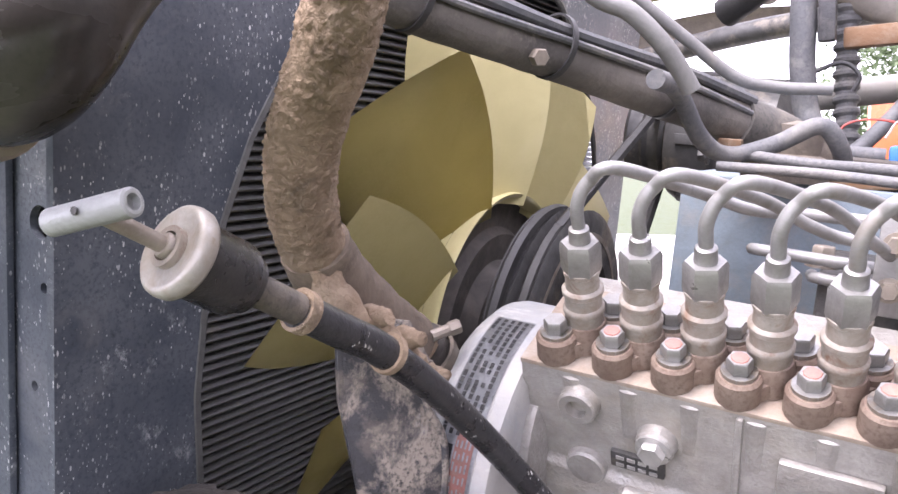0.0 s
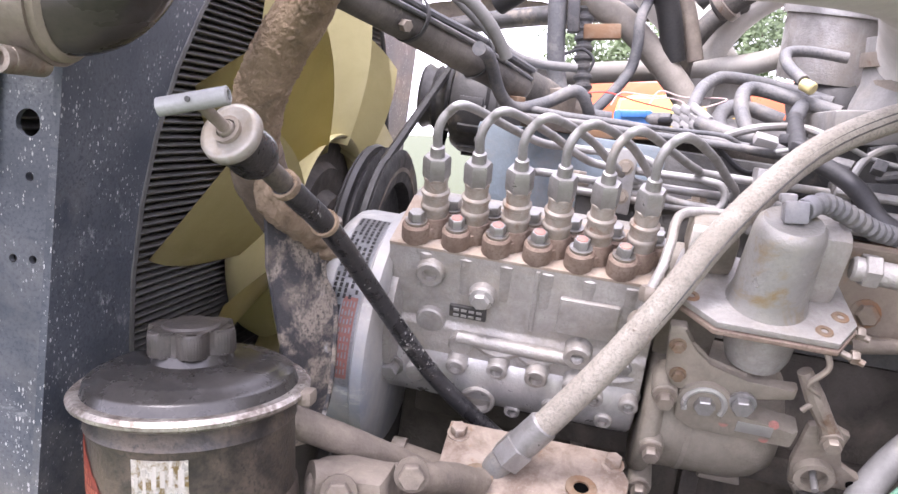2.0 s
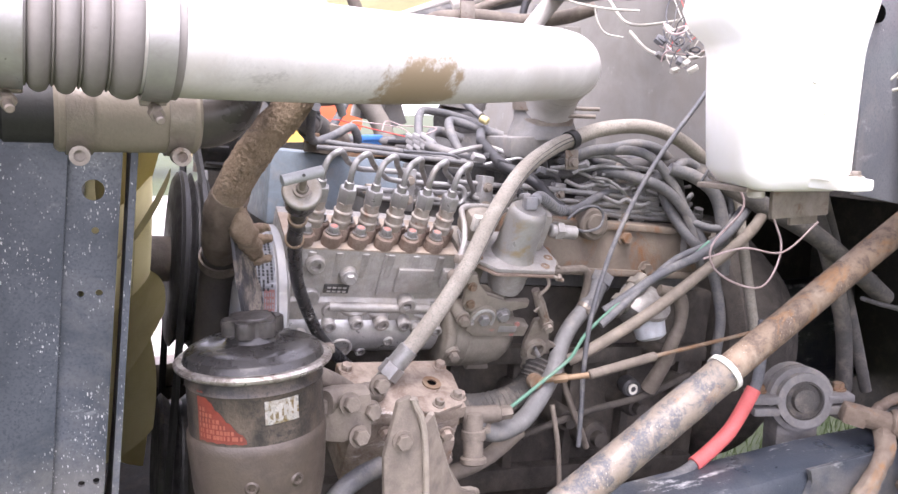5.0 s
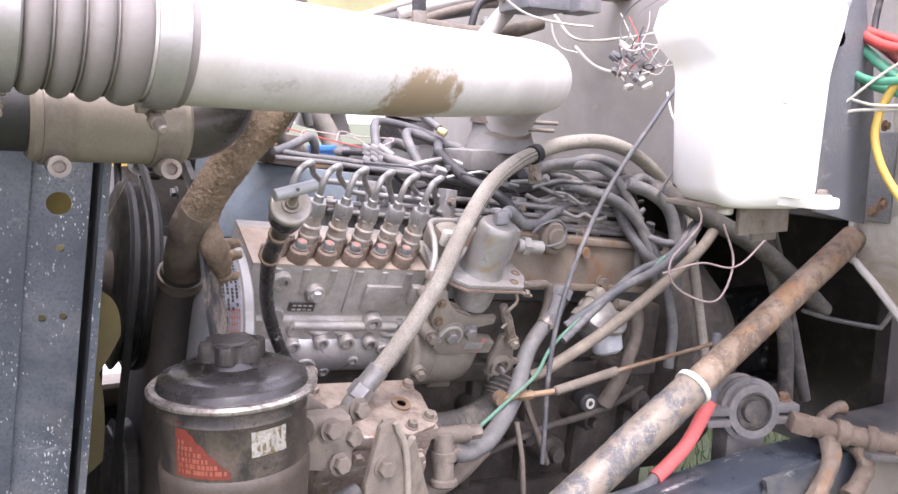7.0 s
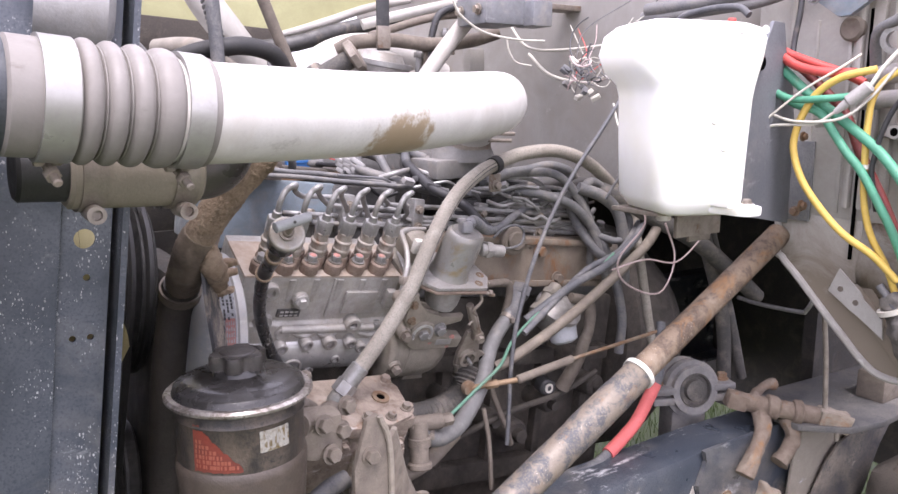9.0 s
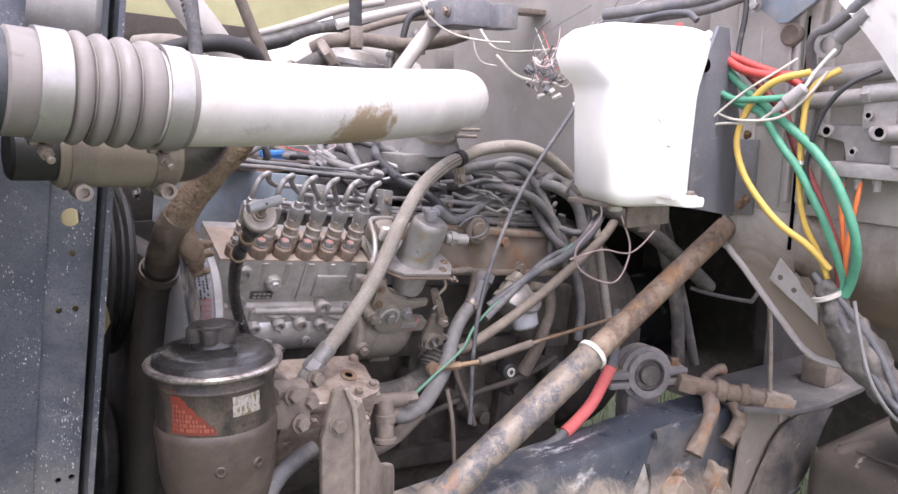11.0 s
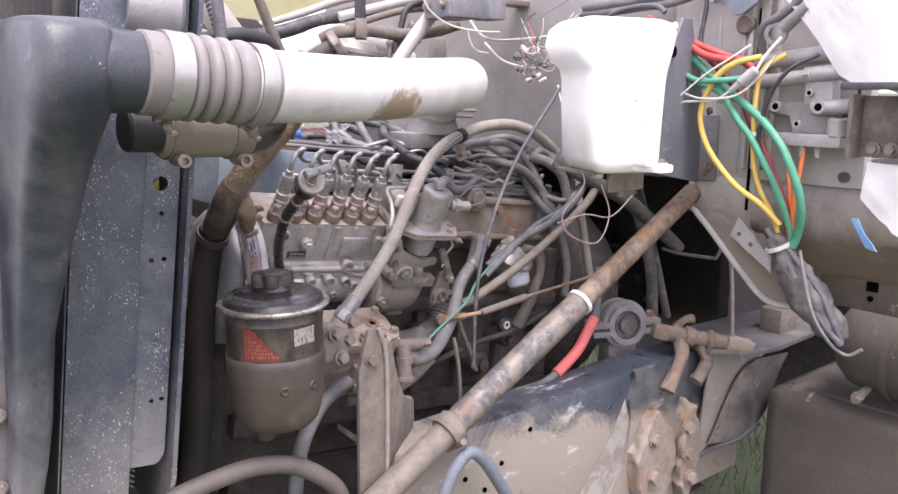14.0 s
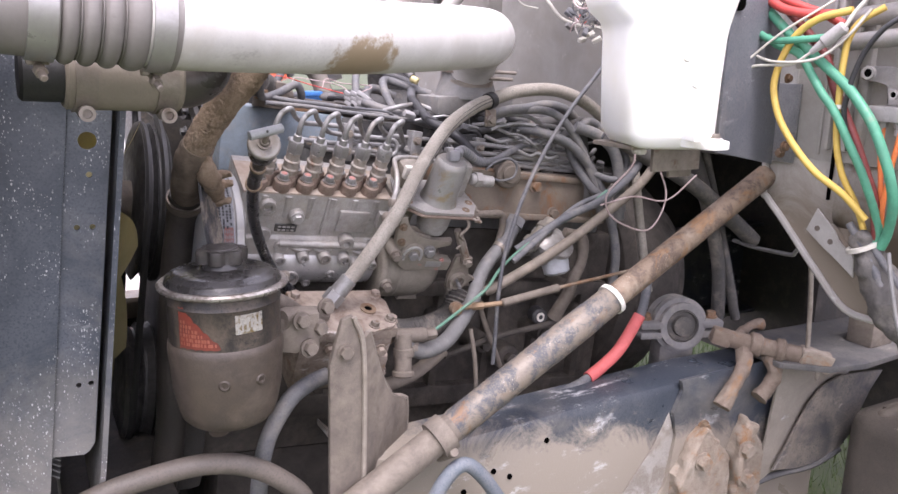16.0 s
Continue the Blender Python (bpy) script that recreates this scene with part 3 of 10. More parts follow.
def torn_sheet(name, y0, y1, z_top, z_low, x, label, seed, folds=0.016):
    """A thin crumpled sheet that hangs against the cab, with a ragged lower edge."""
    bm = B()
    g = {}
    n, k = 16, 12
    for i in range(n + 1):
        u = i / n
        y = y0 + (y1 - y0) * u
        lo = z_low(u) + 0.012 * noise.noise(Vector((y * 60, seed, 1)))
        for j in range(k + 1):
            t = j / k
            z = z_top(u) + (lo - z_top(u)) * t
            d = folds * noise.noise(Vector((y * 14, z * 17, seed))) + folds * 0.5 * noise.noise(Vector((y * 40, z * 33, seed + 3)))
            g[i, j] = bm.verts.new((x + d - 0.01 * t, y, z))
    for i in range(n):
        for j in range(k):
            bm.faces.new((g[i, j], g[i + 1, j], g[i + 1, j + 1], g[i, j + 1]))
    bmesh.ops.solidify(bm, geom=bm.faces[:], thickness=0.0025)
    m = surf("flaking_white_skin", (0.80, 0.79, 0.76), (0.70, 0.685, 0.65), 0.55, dust=0.12, dust_col=(0.5, 0.46, 0.4), patch=9.0, scuffs=0.25, scuff_col=(0.36, 0.3, 0.23), bump=0.03, grainy=0.95)
    return solo(name, bm, m, (x, y0, z_top(0)), label, "panel", angle=50)


torn_sheet("torn_panel", -0.415, -0.75, lambda u: 1.60, lambda u: 1.500 - 0.42 * u if u < 0.36 else 1.35 - 0.05 * (u - 0.36), 0.775, "torn crumpled white panel hanging on the cab", 1.0)
torn_sheet("torn_panel", -0.572, -0.75, lambda u: 1.225 - 0.01 * u, lambda u: 1.165 - 0.16 * u, 0.783, "ragged white panel edge below the dark bracket", 5.0, 0.012)


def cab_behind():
    # plain sheets whose colour carries the darkness under the cab
    th = thing("wall_cab_floor", (1.6, 0.3, 0.9), "shade-black sheets for the underside of the cab and tunnel", "wall", kind="structure")
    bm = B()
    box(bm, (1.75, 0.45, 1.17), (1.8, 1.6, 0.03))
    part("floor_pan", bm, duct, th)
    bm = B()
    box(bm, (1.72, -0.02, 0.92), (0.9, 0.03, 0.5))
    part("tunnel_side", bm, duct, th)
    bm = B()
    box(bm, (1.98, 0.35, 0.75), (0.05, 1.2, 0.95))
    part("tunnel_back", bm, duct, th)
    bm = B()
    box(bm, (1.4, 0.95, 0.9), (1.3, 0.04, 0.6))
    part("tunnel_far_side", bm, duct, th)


cab_behind()


def far_fender():
    th = thing("inner_fender", (0.1, 1.15, 1.5), "olive yellow fibreglass hood side with wheel arch", "fender")
    bm = B()
    # arch band with an opening that shows daylight
    out, inn = [], []
    for k in range(6, 17):
        a = math.pi * k / 16
        out.append((-0.10 + 0.60 * math.cos(a), 1.05 + 0.465 * math.sin(a)))
        inn.append((-0.10 + 0.54 * math.cos(a), 1.05 + 0.430 * math.sin(a)))
    prism(bm, out + inn[::-1], 0.05, axes((0, 1.12, 0), (1, 0, 0), (0, 0, 1)), 0.006)
    part("arch", bm, dusty_brown, th, "dusty brown inner wheel arch")
    bm = B()
    prism(bm, [(-0.75, 1.53), (0.05, 1.54), (0.20, 1.536), (0.33, 1.522), (0.42, 1.519), (0.50, 1.538), (0.58, 1.564), (0.70, 1.605), (0.84, 1.635), (0.84, 1.95), (-0.75, 1.95)], 0.03, axes((0, 1.03, 0), (1, 0, 0), (0, 0, 1)), 0.008)
    part("panel", bm, olive, th)
    bm = B()
    tube(bm, [(0.40, 1.0, 1.515), (0.47, 1.0, 1.530), (0.575, 1.0, 1.563), (0.70, 1.0, 1.606), (0.83, 1.0, 1.635)], [0.006, 0.010, 0.012, 0.012, 0.010], 12)
    part("flange", bm, firewall_m, th, "pale rubbed hood edge")
    bm = B()
    tube(bm, [(-0.75, 1.01, 1.535), (0.05, 1.01, 1.545), (0.20, 1.01, 1.54), (0.40, 1.01, 1.523)], 0.010, 12)
    part("rim", bm, olive, th)
    bm = B()
    tube(bm, [(-0.5, 1.10, 1.40), (-0.1, 1.04, 1.46), (0.2, 0.92, 1.465), (0.40, 0.86, 1.487), (0.52, 0.85, 1.522), (0.64, 0.85, 1.552), (0.8, 0.86, 1.585)], 0.020, 12)
    part("stay", bm, dark_steel, th, "dark hood stay rod")
    bm = B()
    prism(bm, [(0.02, 1.50), (0.08, 1.462), (0.20, 1.448), (0.33, 1.440), (0.42, 1.44), (0.43, 1.50), (0.40, 1.53), (0.02, 1.55)], 0.012, axes((0, 0.95, 0), (1, 0, 0), (0, 0, 1)), 0.003)
    part("liner", bm, surf("dark_brown_liner", (0.045, 0.037, 0.03), (0.07, 0.06, 0.05), 0.8, dust=0.3, dust_col=(0.13, 0.11, 0.09)), th, "dark brown liner below the hood edge")


far_fender()


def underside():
    # near-black sheets added to close off the far side, shade in their colour
    th = thing("underside_screen", (-0.1, 0.72, 0.6), "near-black sheets added to close the far side below the engine", "shield")
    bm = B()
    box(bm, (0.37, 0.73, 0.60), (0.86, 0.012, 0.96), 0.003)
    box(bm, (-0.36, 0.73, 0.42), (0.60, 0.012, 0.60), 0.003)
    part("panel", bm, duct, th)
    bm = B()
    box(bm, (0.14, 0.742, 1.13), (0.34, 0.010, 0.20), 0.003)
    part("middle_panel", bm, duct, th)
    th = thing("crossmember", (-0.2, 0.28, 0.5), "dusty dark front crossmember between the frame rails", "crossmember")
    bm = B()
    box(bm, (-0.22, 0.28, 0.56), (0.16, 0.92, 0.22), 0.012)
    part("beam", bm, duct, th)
    # unseen sheet added to keep out light from the ground
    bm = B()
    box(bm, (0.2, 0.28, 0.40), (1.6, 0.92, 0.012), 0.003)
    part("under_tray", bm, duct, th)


underside()


def frame_rail(y0, y1, name, label, front=-0.75, back=2.6):
    """A channel with top and bottom flange, kicking up slightly at the front."""
    s = 1 if y1 > y0 else -1
    th = thing(name, (0.4, y0, 0.65), label, "frame rail")
    top, bot = 0.792, 0.47
    t = 0.010
    prof = [(0, bot + 0.02), (0, top - 0.02), (0.006 * 1, top - 0.006), (0.02, top), (0.085, top), (0.085, top - t), (0.022, top - t), (t, top - 0.022),
            (t, bot + 0.022), (0.022, bot + t), (0.085, bot + t), (0.085, bot), (0.02, bot), (0.006, bot + 0.006)]
    bm = B()
    xs = [front, (front + 0.12) / 2 - 0.01, 0.12, 0.45, 0.76, (0.76 + back) / 2, back]
    dz = [0.03, 0.0, -0.012, -0.005, 0.0, -0.005, -0.01]
    rings = []
    for x, d in zip(xs, dz):
        rings.append([bm.verts.new((x, y0 + s * a, b + d)) for a, b in prof])
    n = len(prof)
    for a, b in zip(rings, rings[1:]):
        for j in range(n):
            bm.faces.new((a[j], a[(j + 1) % n], b[(j + 1) % n], b[j]))
    bm.faces.new(rings[0])
    bm.faces.new(rings[-1][::-1])
    part("channel", bm, railpaint, th)
    return th


rail = frame_rail(-0.185, 0.0, "frame_rail", "dusty blue-black steel frame rail with worn paint", 0.045, 1.10)
frame_rail(0.76, 0.0, "frame_rail", "dusty dark steel frame rail on the far side")
# rail splice plate, with its slanted front edge, and bolts
bm = B()
prism(bm, [(0.565, 0.46), (0.607, 0.51), (0.642, 0.55), (0.674, 0.588), (0.682, 0.63), (0.691, 0.69), (0.678, 0.735), (0.70, 0.775), (0.69, 0.795), (1.098, 0.795), (1.098, 0.46)], 0.008, axes((0, -0.186, 0), (1, 0, 0), (0, 0, 1)), 0.002)
part("splice_plate", bm, railpaint, rail)
bolt_at(rail, (0.757, -0.194, 0.690), (0, -1, 0), 0.02, 0.01, brown_steel)
bm = B()
prism(bm, [(0.674, 0.735), (0.690, 0.69), (0.680, 0.63), (0.672, 0.588), (0.640, 0.55), (0.605, 0.51), (0.58, 0.475), (0.47, 0.475), (0.531, 0.544), (0.560, 0.578), (0.590, 0.612), (0.618, 0.645), (0.640, 0.672), (0.655, 0.70)], 0.0012, axes((0, -0.1865, 0), (1, 0, 0), (0, 0, 1)), 0.0003)
part("worn_strip", bm, surf("worn_pale_paint", (0.30, 0.28, 0.25), (0.20, 0.175, 0.145), 0.7, dust=0.35, dust_col=(0.28, 0.245, 0.2), patch=26.0, crisp=0.06, scuffs=0.5, scuff_col=(0.6, 0.59, 0.57)), rail, "pale worn strip beside the splice")
for x, z in ((0.304, 0.712), (0.335, 0.695), (0.295, 0.655), (0.405, 0.742), (0.25, 0.69)):
    bm = B()
    ring(bm, (x, -0.1875, z), (0, 1, 0), 0.0036, 0.0046, 0.004, 14)
    cyl(bm, (x, -0.1860, z), (x, -0.184, z), 0.0038, n=14)
    part("hole_rim", bm, hole_m, rail, "dark drilled hole")


rail.location.z -= 0.025


def hanger():
    th = thing("spring_hanger", (0.78, -0.2, 0.56), "flaking rusty cast spring hanger on the frame rail", "hanger")
    for k, (x0, x1, z0, z1) in enumerate(((0.685, 0.805, 0.40, 0.668), (0.825, 0.895, 0.44, 0.665))):
        bm = B()
        n = 11
        out = []
        for i in range(n):
            a = 2 * math.pi * i / n
            cx, cz = (x0 + x1) / 2, (z0 + z1) / 2
            out.append((cx + (x1 - x0) / 2 * math.cos(a) * (1.0 + 0.18 * math.sin(3 * a + k)), cz + (z1 - z0) / 2 * math.sin(a) * (1 + 0.10 * math.cos(4 * a))))
        prism(bm, out, 0.04, axes((0, -0.186, 0), (1, 0, 0), (0, 0, 1)), 0.008)
        bmesh.ops.subdivide_edges(bm, edges=bm.edges[:], cuts=3, use_grid_fill=True)
        roughen(bm, 0.010, 45, k)
        part("casting", bm, rustcast, th)
        for z in (z0 + 0.05, (z0 + z1) / 2, z1 - 0.05):
            bolt_at(th, ((x0 + x1) / 2 + 0.02 * math.sin(z * 90), -0.226, z), (0, -1, 0), 0.024, 0.012, rustcast)


hanger()


def lug():
    corroded = surf("corroded_brown_casting", (0.19, 0.148, 0.112), (0.115, 0.085, 0.063), 0.85, dust=0.4, dust_col=(0.25, 0.208, 0.16), rust=0.12, rust_col=(0.2, 0.11, 0.05), bump=0.8, lumps=0.003, patch=34.0)
    th = thing("shift_bracket", (0.93, -0.2, 0.79), "dusty rusted pivot shaft with cast arms", "bracket")
    bm = B()
    cyl(bm, (0.838, -0.150, 0.815), (0.945, -0.250, 0.793), 0.0165, n=20, bev=0.003)
    part("shaft", roughen(bm, 0.0012, 90), corroded, th)
    for p, q, r in (((0.872, -0.182, 0.808), (0.888, -0.197, 0.805), 0.022), ((0.906, -0.214, 0.801), (0.918, -0.225, 0.799), 0.0225)):
        bm = B()
        cyl(bm, p, q, r, n=18, bev=0.003)
        part("collar", roughen(bm, 0.002, 70), corroded, th)
    bm = B()
    box(bm, (0, 0, 0), (0.036, 0.030, 0.034), 0.005, axes((0.834, -0.147, 0.816), (0.107, -0.088, -0.034), (0, 0, 1)))
    part("clevis", roughen(bm, 0.003, 60), corroded, th)
    bm = B()
    box(bm, (0, 0, 0), (0.056, 0.032, 0.036), 0.004, axes((0.957, -0.262, 0.790), (0.107, -0.088, -0.034), (0, 0, 1)))
    bmesh.ops.subdivide_edges(bm, edges=bm.edges[:], cuts=2, use_grid_fill=True)
    roughen(bm, 0.005, 80)
    part("end_block", bm, rustcast, th, "flaked rusty end block")
    bm = B()
    cyl(bm, (0.957, -0.272, 0.774), (0.957, -0.273, 0.752), 0.0045, n=10, bev=0.001)
    part("grease_nipple", bm, steel_tan, th)
    for a in (((0.866, -0.176, 0.800), (0.842, -0.200, 0.776), (0.806, -0.213, 0.748), (0.775, -0.216, 0.712)), ((0.900, -0.205, 0.790), (0.908, -0.218, 0.760), (0.893, -0.220, 0.732), (0.868, -0.220, 0.712))):
        bm = B()
        tube(bm, a, [0.014, 0.0145, 0.013, 0.017], 14)
        roughen(bm, 0.0045, 70)
        part("arm", bm, corroded, th, "rust-flaked cast arm")
    bm = B()
    tube(bm, [(0.862, -0.160, 0.812), (0.885, -0.152, 0.818), (0.915, -0.150, 0.828), (0.940, -0.150, 0.826)], [0.013, 0.0095, 0.008, 0.012], 12)
    roughen(bm, 0.002, 90)
    part("lever", bm, corroded, th)


lug()

# outrigger and plates behind the rail
def gusset():
    th = thing("outrigger", (1.1, -0.22, 0.6), "dusty folded outrigger plates on the frame rail", "outrigger")
    bm = B()
    prism(bm, [(0.90, -0.09), (0.895, -0.235), (0.96, -0.295), (1.04, -0.312), (1.19, -0.305), (1.29, -0.29), (1.34, -0.12)], 0.012, Matrix.Translation((0, 0, 0.772)), 0.003)
    part("top_plate", bm, flangedust, th)
    bm = B()
    prism(bm, [(1.242, 0.704), (1.10, 0.718), (1.05, 0.705), (1.013, 0.675), (0.985, 0.635), (0.960, 0.593), (0.927, 0.550), (1.0, 0.538), (1.071, 0.535), (1.125, 0.548), (1.160, 0.575), (1.187, 0.633), (1.205, 0.668)], 0.006, axes((0, -0.222, 0), (1, 0, 0), (0, 0, 1)), 0.002)
    part("web", bm, surf("worn_black_web", (0.05, 0.05, 0.052), (0.16, 0.14, 0.115), 0.6, dust=0.4, patch=16.0, scuffs=0.6, scuff_col=(0.34, 0.30, 0.25)), th, "curved worn black web")
    bm = B()
    prism(bm, [(0.935, 0.775), (1.13, 0.772), (1.16, 0.72), (1.08, 0.66), (1.02, 0.60), (0.97, 0.55), (0.900, 0.52)], 0.006, axes((0, -0.208, 0), (1, 0, 0), (0, 0, 1)), 0.002)
    part("side_plate", bm, surf("dusty_light_plate", (0.25, 0.222, 0.182), (0.19, 0.165, 0.135), 0.75, dust=0.35, patch=12.0, scuffs=0.3), th)
    bm = B()
    tube(bm, [(0.885, -0.205, 0.517), (0.96, -0.215, 0.528), (1.05, -0.225, 0.530), (1.13, -0.226, 0.548)], 0.007, 8)
    part("lower_lip", bm, flangedust, th)


gusset()


def air_tank():
    th = thing("air_tank", (1.22, -0.6, 0.78), "dusty brown cylindrical tank behind the cab corner", "tank")
    bm = B()
    lathe(bm, [(0.0, 0.0), (0.04, 0.006), (0.075, 0.024), (0.095, 0.05), (0.105, 0.09), (0.105, 0.55)], (1.20, -0.368, 0.792), (0, -1, 0), 40)
    part("shell", bm, grime_brown, th, angle=60)
    bm = B()
    ring(bm, (1.20, -0.50, 0.785), (0, -1, 0), 0.104, 0.108, 0.012, 40)
    part("band", bm, grime_brown, th)
    bm = B()
    cyl(bm, (1.13, -0.47, 0.715), (1.06, -0.475, 0.705), 0.009, n=14, bev=0.001)
    hexa(bm, (1.08, -0.474, 0.708), (-1, 0, 0), 0.022, 0.014)
    part("drain_valve", bm, steel_tan, th, "pale drain valve")


air_tank()


def fuel_tank():
    th = thing("battery_box", (1.55, -0.35, 0.4), "dirt-caked sheet metal box beside the frame rail", "box")
    bm = B()
    box(bm, (1.60, -0.48, 0.36), (1.00, 0.46, 0.60), 0.04)
    part("body", bm, grime_brown, th, angle=60)
    bm = B()
    tube(bm, [(1.135, -0.30, 0.06), (1.135, -0.30, 0.4), (1.137, -0.302, 0.62), (1.15, -0.31, 0.655), (1.2, -0.34, 0.668)], 0.016, 12)
    part("edge_roll", bm, grime_brown, th, "rolled corner edge")
    bm = B()
    box(bm, (1.6, -0.505, 0.662), (0.9, 0.43, 0.012), 0.005)
    part("lid", bm, grime_brown, th)


fuel_tank()


# ---- radiator end ----
# plates across the engine's axis: local x runs across (world y), local y up
def across(x0, h):
    """A frame in a plane square to the engine axis at engine x0."""
    return axes(E(x0, 0, 0), (0, 1, 0), EZ)


FAN_Y, FAN_Z = 0.285, -0.075
HUB_Y, HUB_Z = 0.290, -0.095


def shroud():
    th = thing("radiator_shroud", E(-0.21, 0.0, -0.1), "blue-black painted fan shroud panel spattered with white specks", "shroud")
    n = 48
    hole, outer = [], []
    R = 0.375
    for k in range(n):
        a = 2 * math.pi * k / n
        c, s = math.cos(a), math.sin(a)
        hole.append((FAN_Y + R * c, FAN_Z + R * s))
        t = min((0.765 - FAN_Y) / c if c > 1e-6 else 9, (-0.19 - FAN_Y) / c if c < -1e-6 else 9, (0.40 - FAN_Z) / s if s > 1e-6 else 9, (-0.42 - FAN_Z) / s if s < -1e-6 else 9)
        t = max(t, R + 0.004)
        outer.append((FAN_Y + t * c, FAN_Z + t * s))
    bm = B()
    va = [[bm.verts.new((x, y, z)) for x, y in loop] for loop in (hole, outer) for z in (0.0, 0.006)]
    for k in range(n):
        j = (k + 1) % n
        for a, b in ((0, 2), (1, 3), (0, 1), (2, 3)):
            bm.faces.new((va[a][k], va[a][j], va[b][j], va[b][k]))
    xf(bm, across(-0.215, 0))
    part("panel", bm, blackpaint, th)
    # rolled lip of the round opening, open at the far side
    bm = B()
    tube(bm, [(FAN_Y + R * math.cos(2 * math.pi * k / 40), FAN_Z + R * math.sin(2 * math.pi * k / 40), 0.004) for k in range(41)], 0.004, 6, 1, caps=False)
    xf(bm, across(-0.215, 0))
    part("lip", bm, fin_m, th, "thin worn metal edge")


shroud()


def radiator():
    th = thing("radiator", E(-0.30, 0.3, -0.4), "black radiator core with fine horizontal fins", "radiator")
    bm = B()
    box(bm, (0.30, -0.05, 0), (0.92, 0.90, 0.05))
    xf(bm, across(-0.295, 0))
    part("core", bm, core_m, th)
    # near fins one by one, the far ones joined
    rest = B()
    me = None
    for i in range(112):
        z = -0.44 + 0.0075 * i
        m = across(-0.262, 0) @ pose(0, z, 0, 28, 0, 0)
        if -0.36 < z < 0.36:
            if me is None:
                q = B()
                box(q, (0.06, 0, 0), (0.46, 0.0016, 0.010))
                me = finish("fin", q, fin_m, (0, 0, 0))
            ob = new("fin", me)
            ob.parent = th
            ob.matrix_local = Matrix.Translation(th.location).inverted() @ m
        box(rest, (0.53, 0, 0), (0.46, 0.0016, 0.010), m=m)
    ob = part("fin_rest", rest, fin_m, th)
    ob["kind"] = "stuff"


radiator()


def side_post():
    th = thing("radiator_side_post", (-0.25, -0.19, 0.9), "blue-black steel radiator side post spattered with white specks", "post")
    # front plate with a folded inner flange; leans back with the radiator
    m = axes((-0.247, -0.176, 1.15), EX, EZ)
    bm = B()
    prism(bm, [(-0.107, -0.46), (-0.022, -0.46), (-0.022, 0.40), (-0.107, 0.40)], 0.005, m, 0.0015)
    part("plate", bm, blackpaint, th)
    bm = B()
    holes = [(0.0, 0.0736, 0.0098), (0.0035, 0.036, 0.0033), (0.0095, -0.023, 0.0032), (-0.0065, -0.0245, 0.0032), (0.003, -0.212, 0.0032), (0.016, -0.210, 0.0032)]
    pierced(bm, [(-0.0255, -0.30), (0.012, -0.30), (0.018, -0.296), (0.0235, -0.285), (0.0235, 0.40), (-0.0255, 0.40)], holes, 0.005, m @ Matrix.Translation((0, 0, -0.0065)))
    part("flange", bm, blackpaint, th)
    bm = B()
    box(bm, (-0.105, -0.02, -0.06), (0.005, 0.84, 0.13), 0.001)
    box(bm, (0.0208, 0.05, -0.018), (0.003, 0.68, 0.022), 0.001)
    xf(bm, m)
    part("fold", bm, blackpaint_plain, th)
    bm = B()
    cyl(bm, (-0.09, -0.385, 0.006), (-0.09, -0.385, 0.02), 0.008, n=12, bev=0.001)
    xf(bm, m)
    part("bolt", bm, steel_tan, th)


side_post()


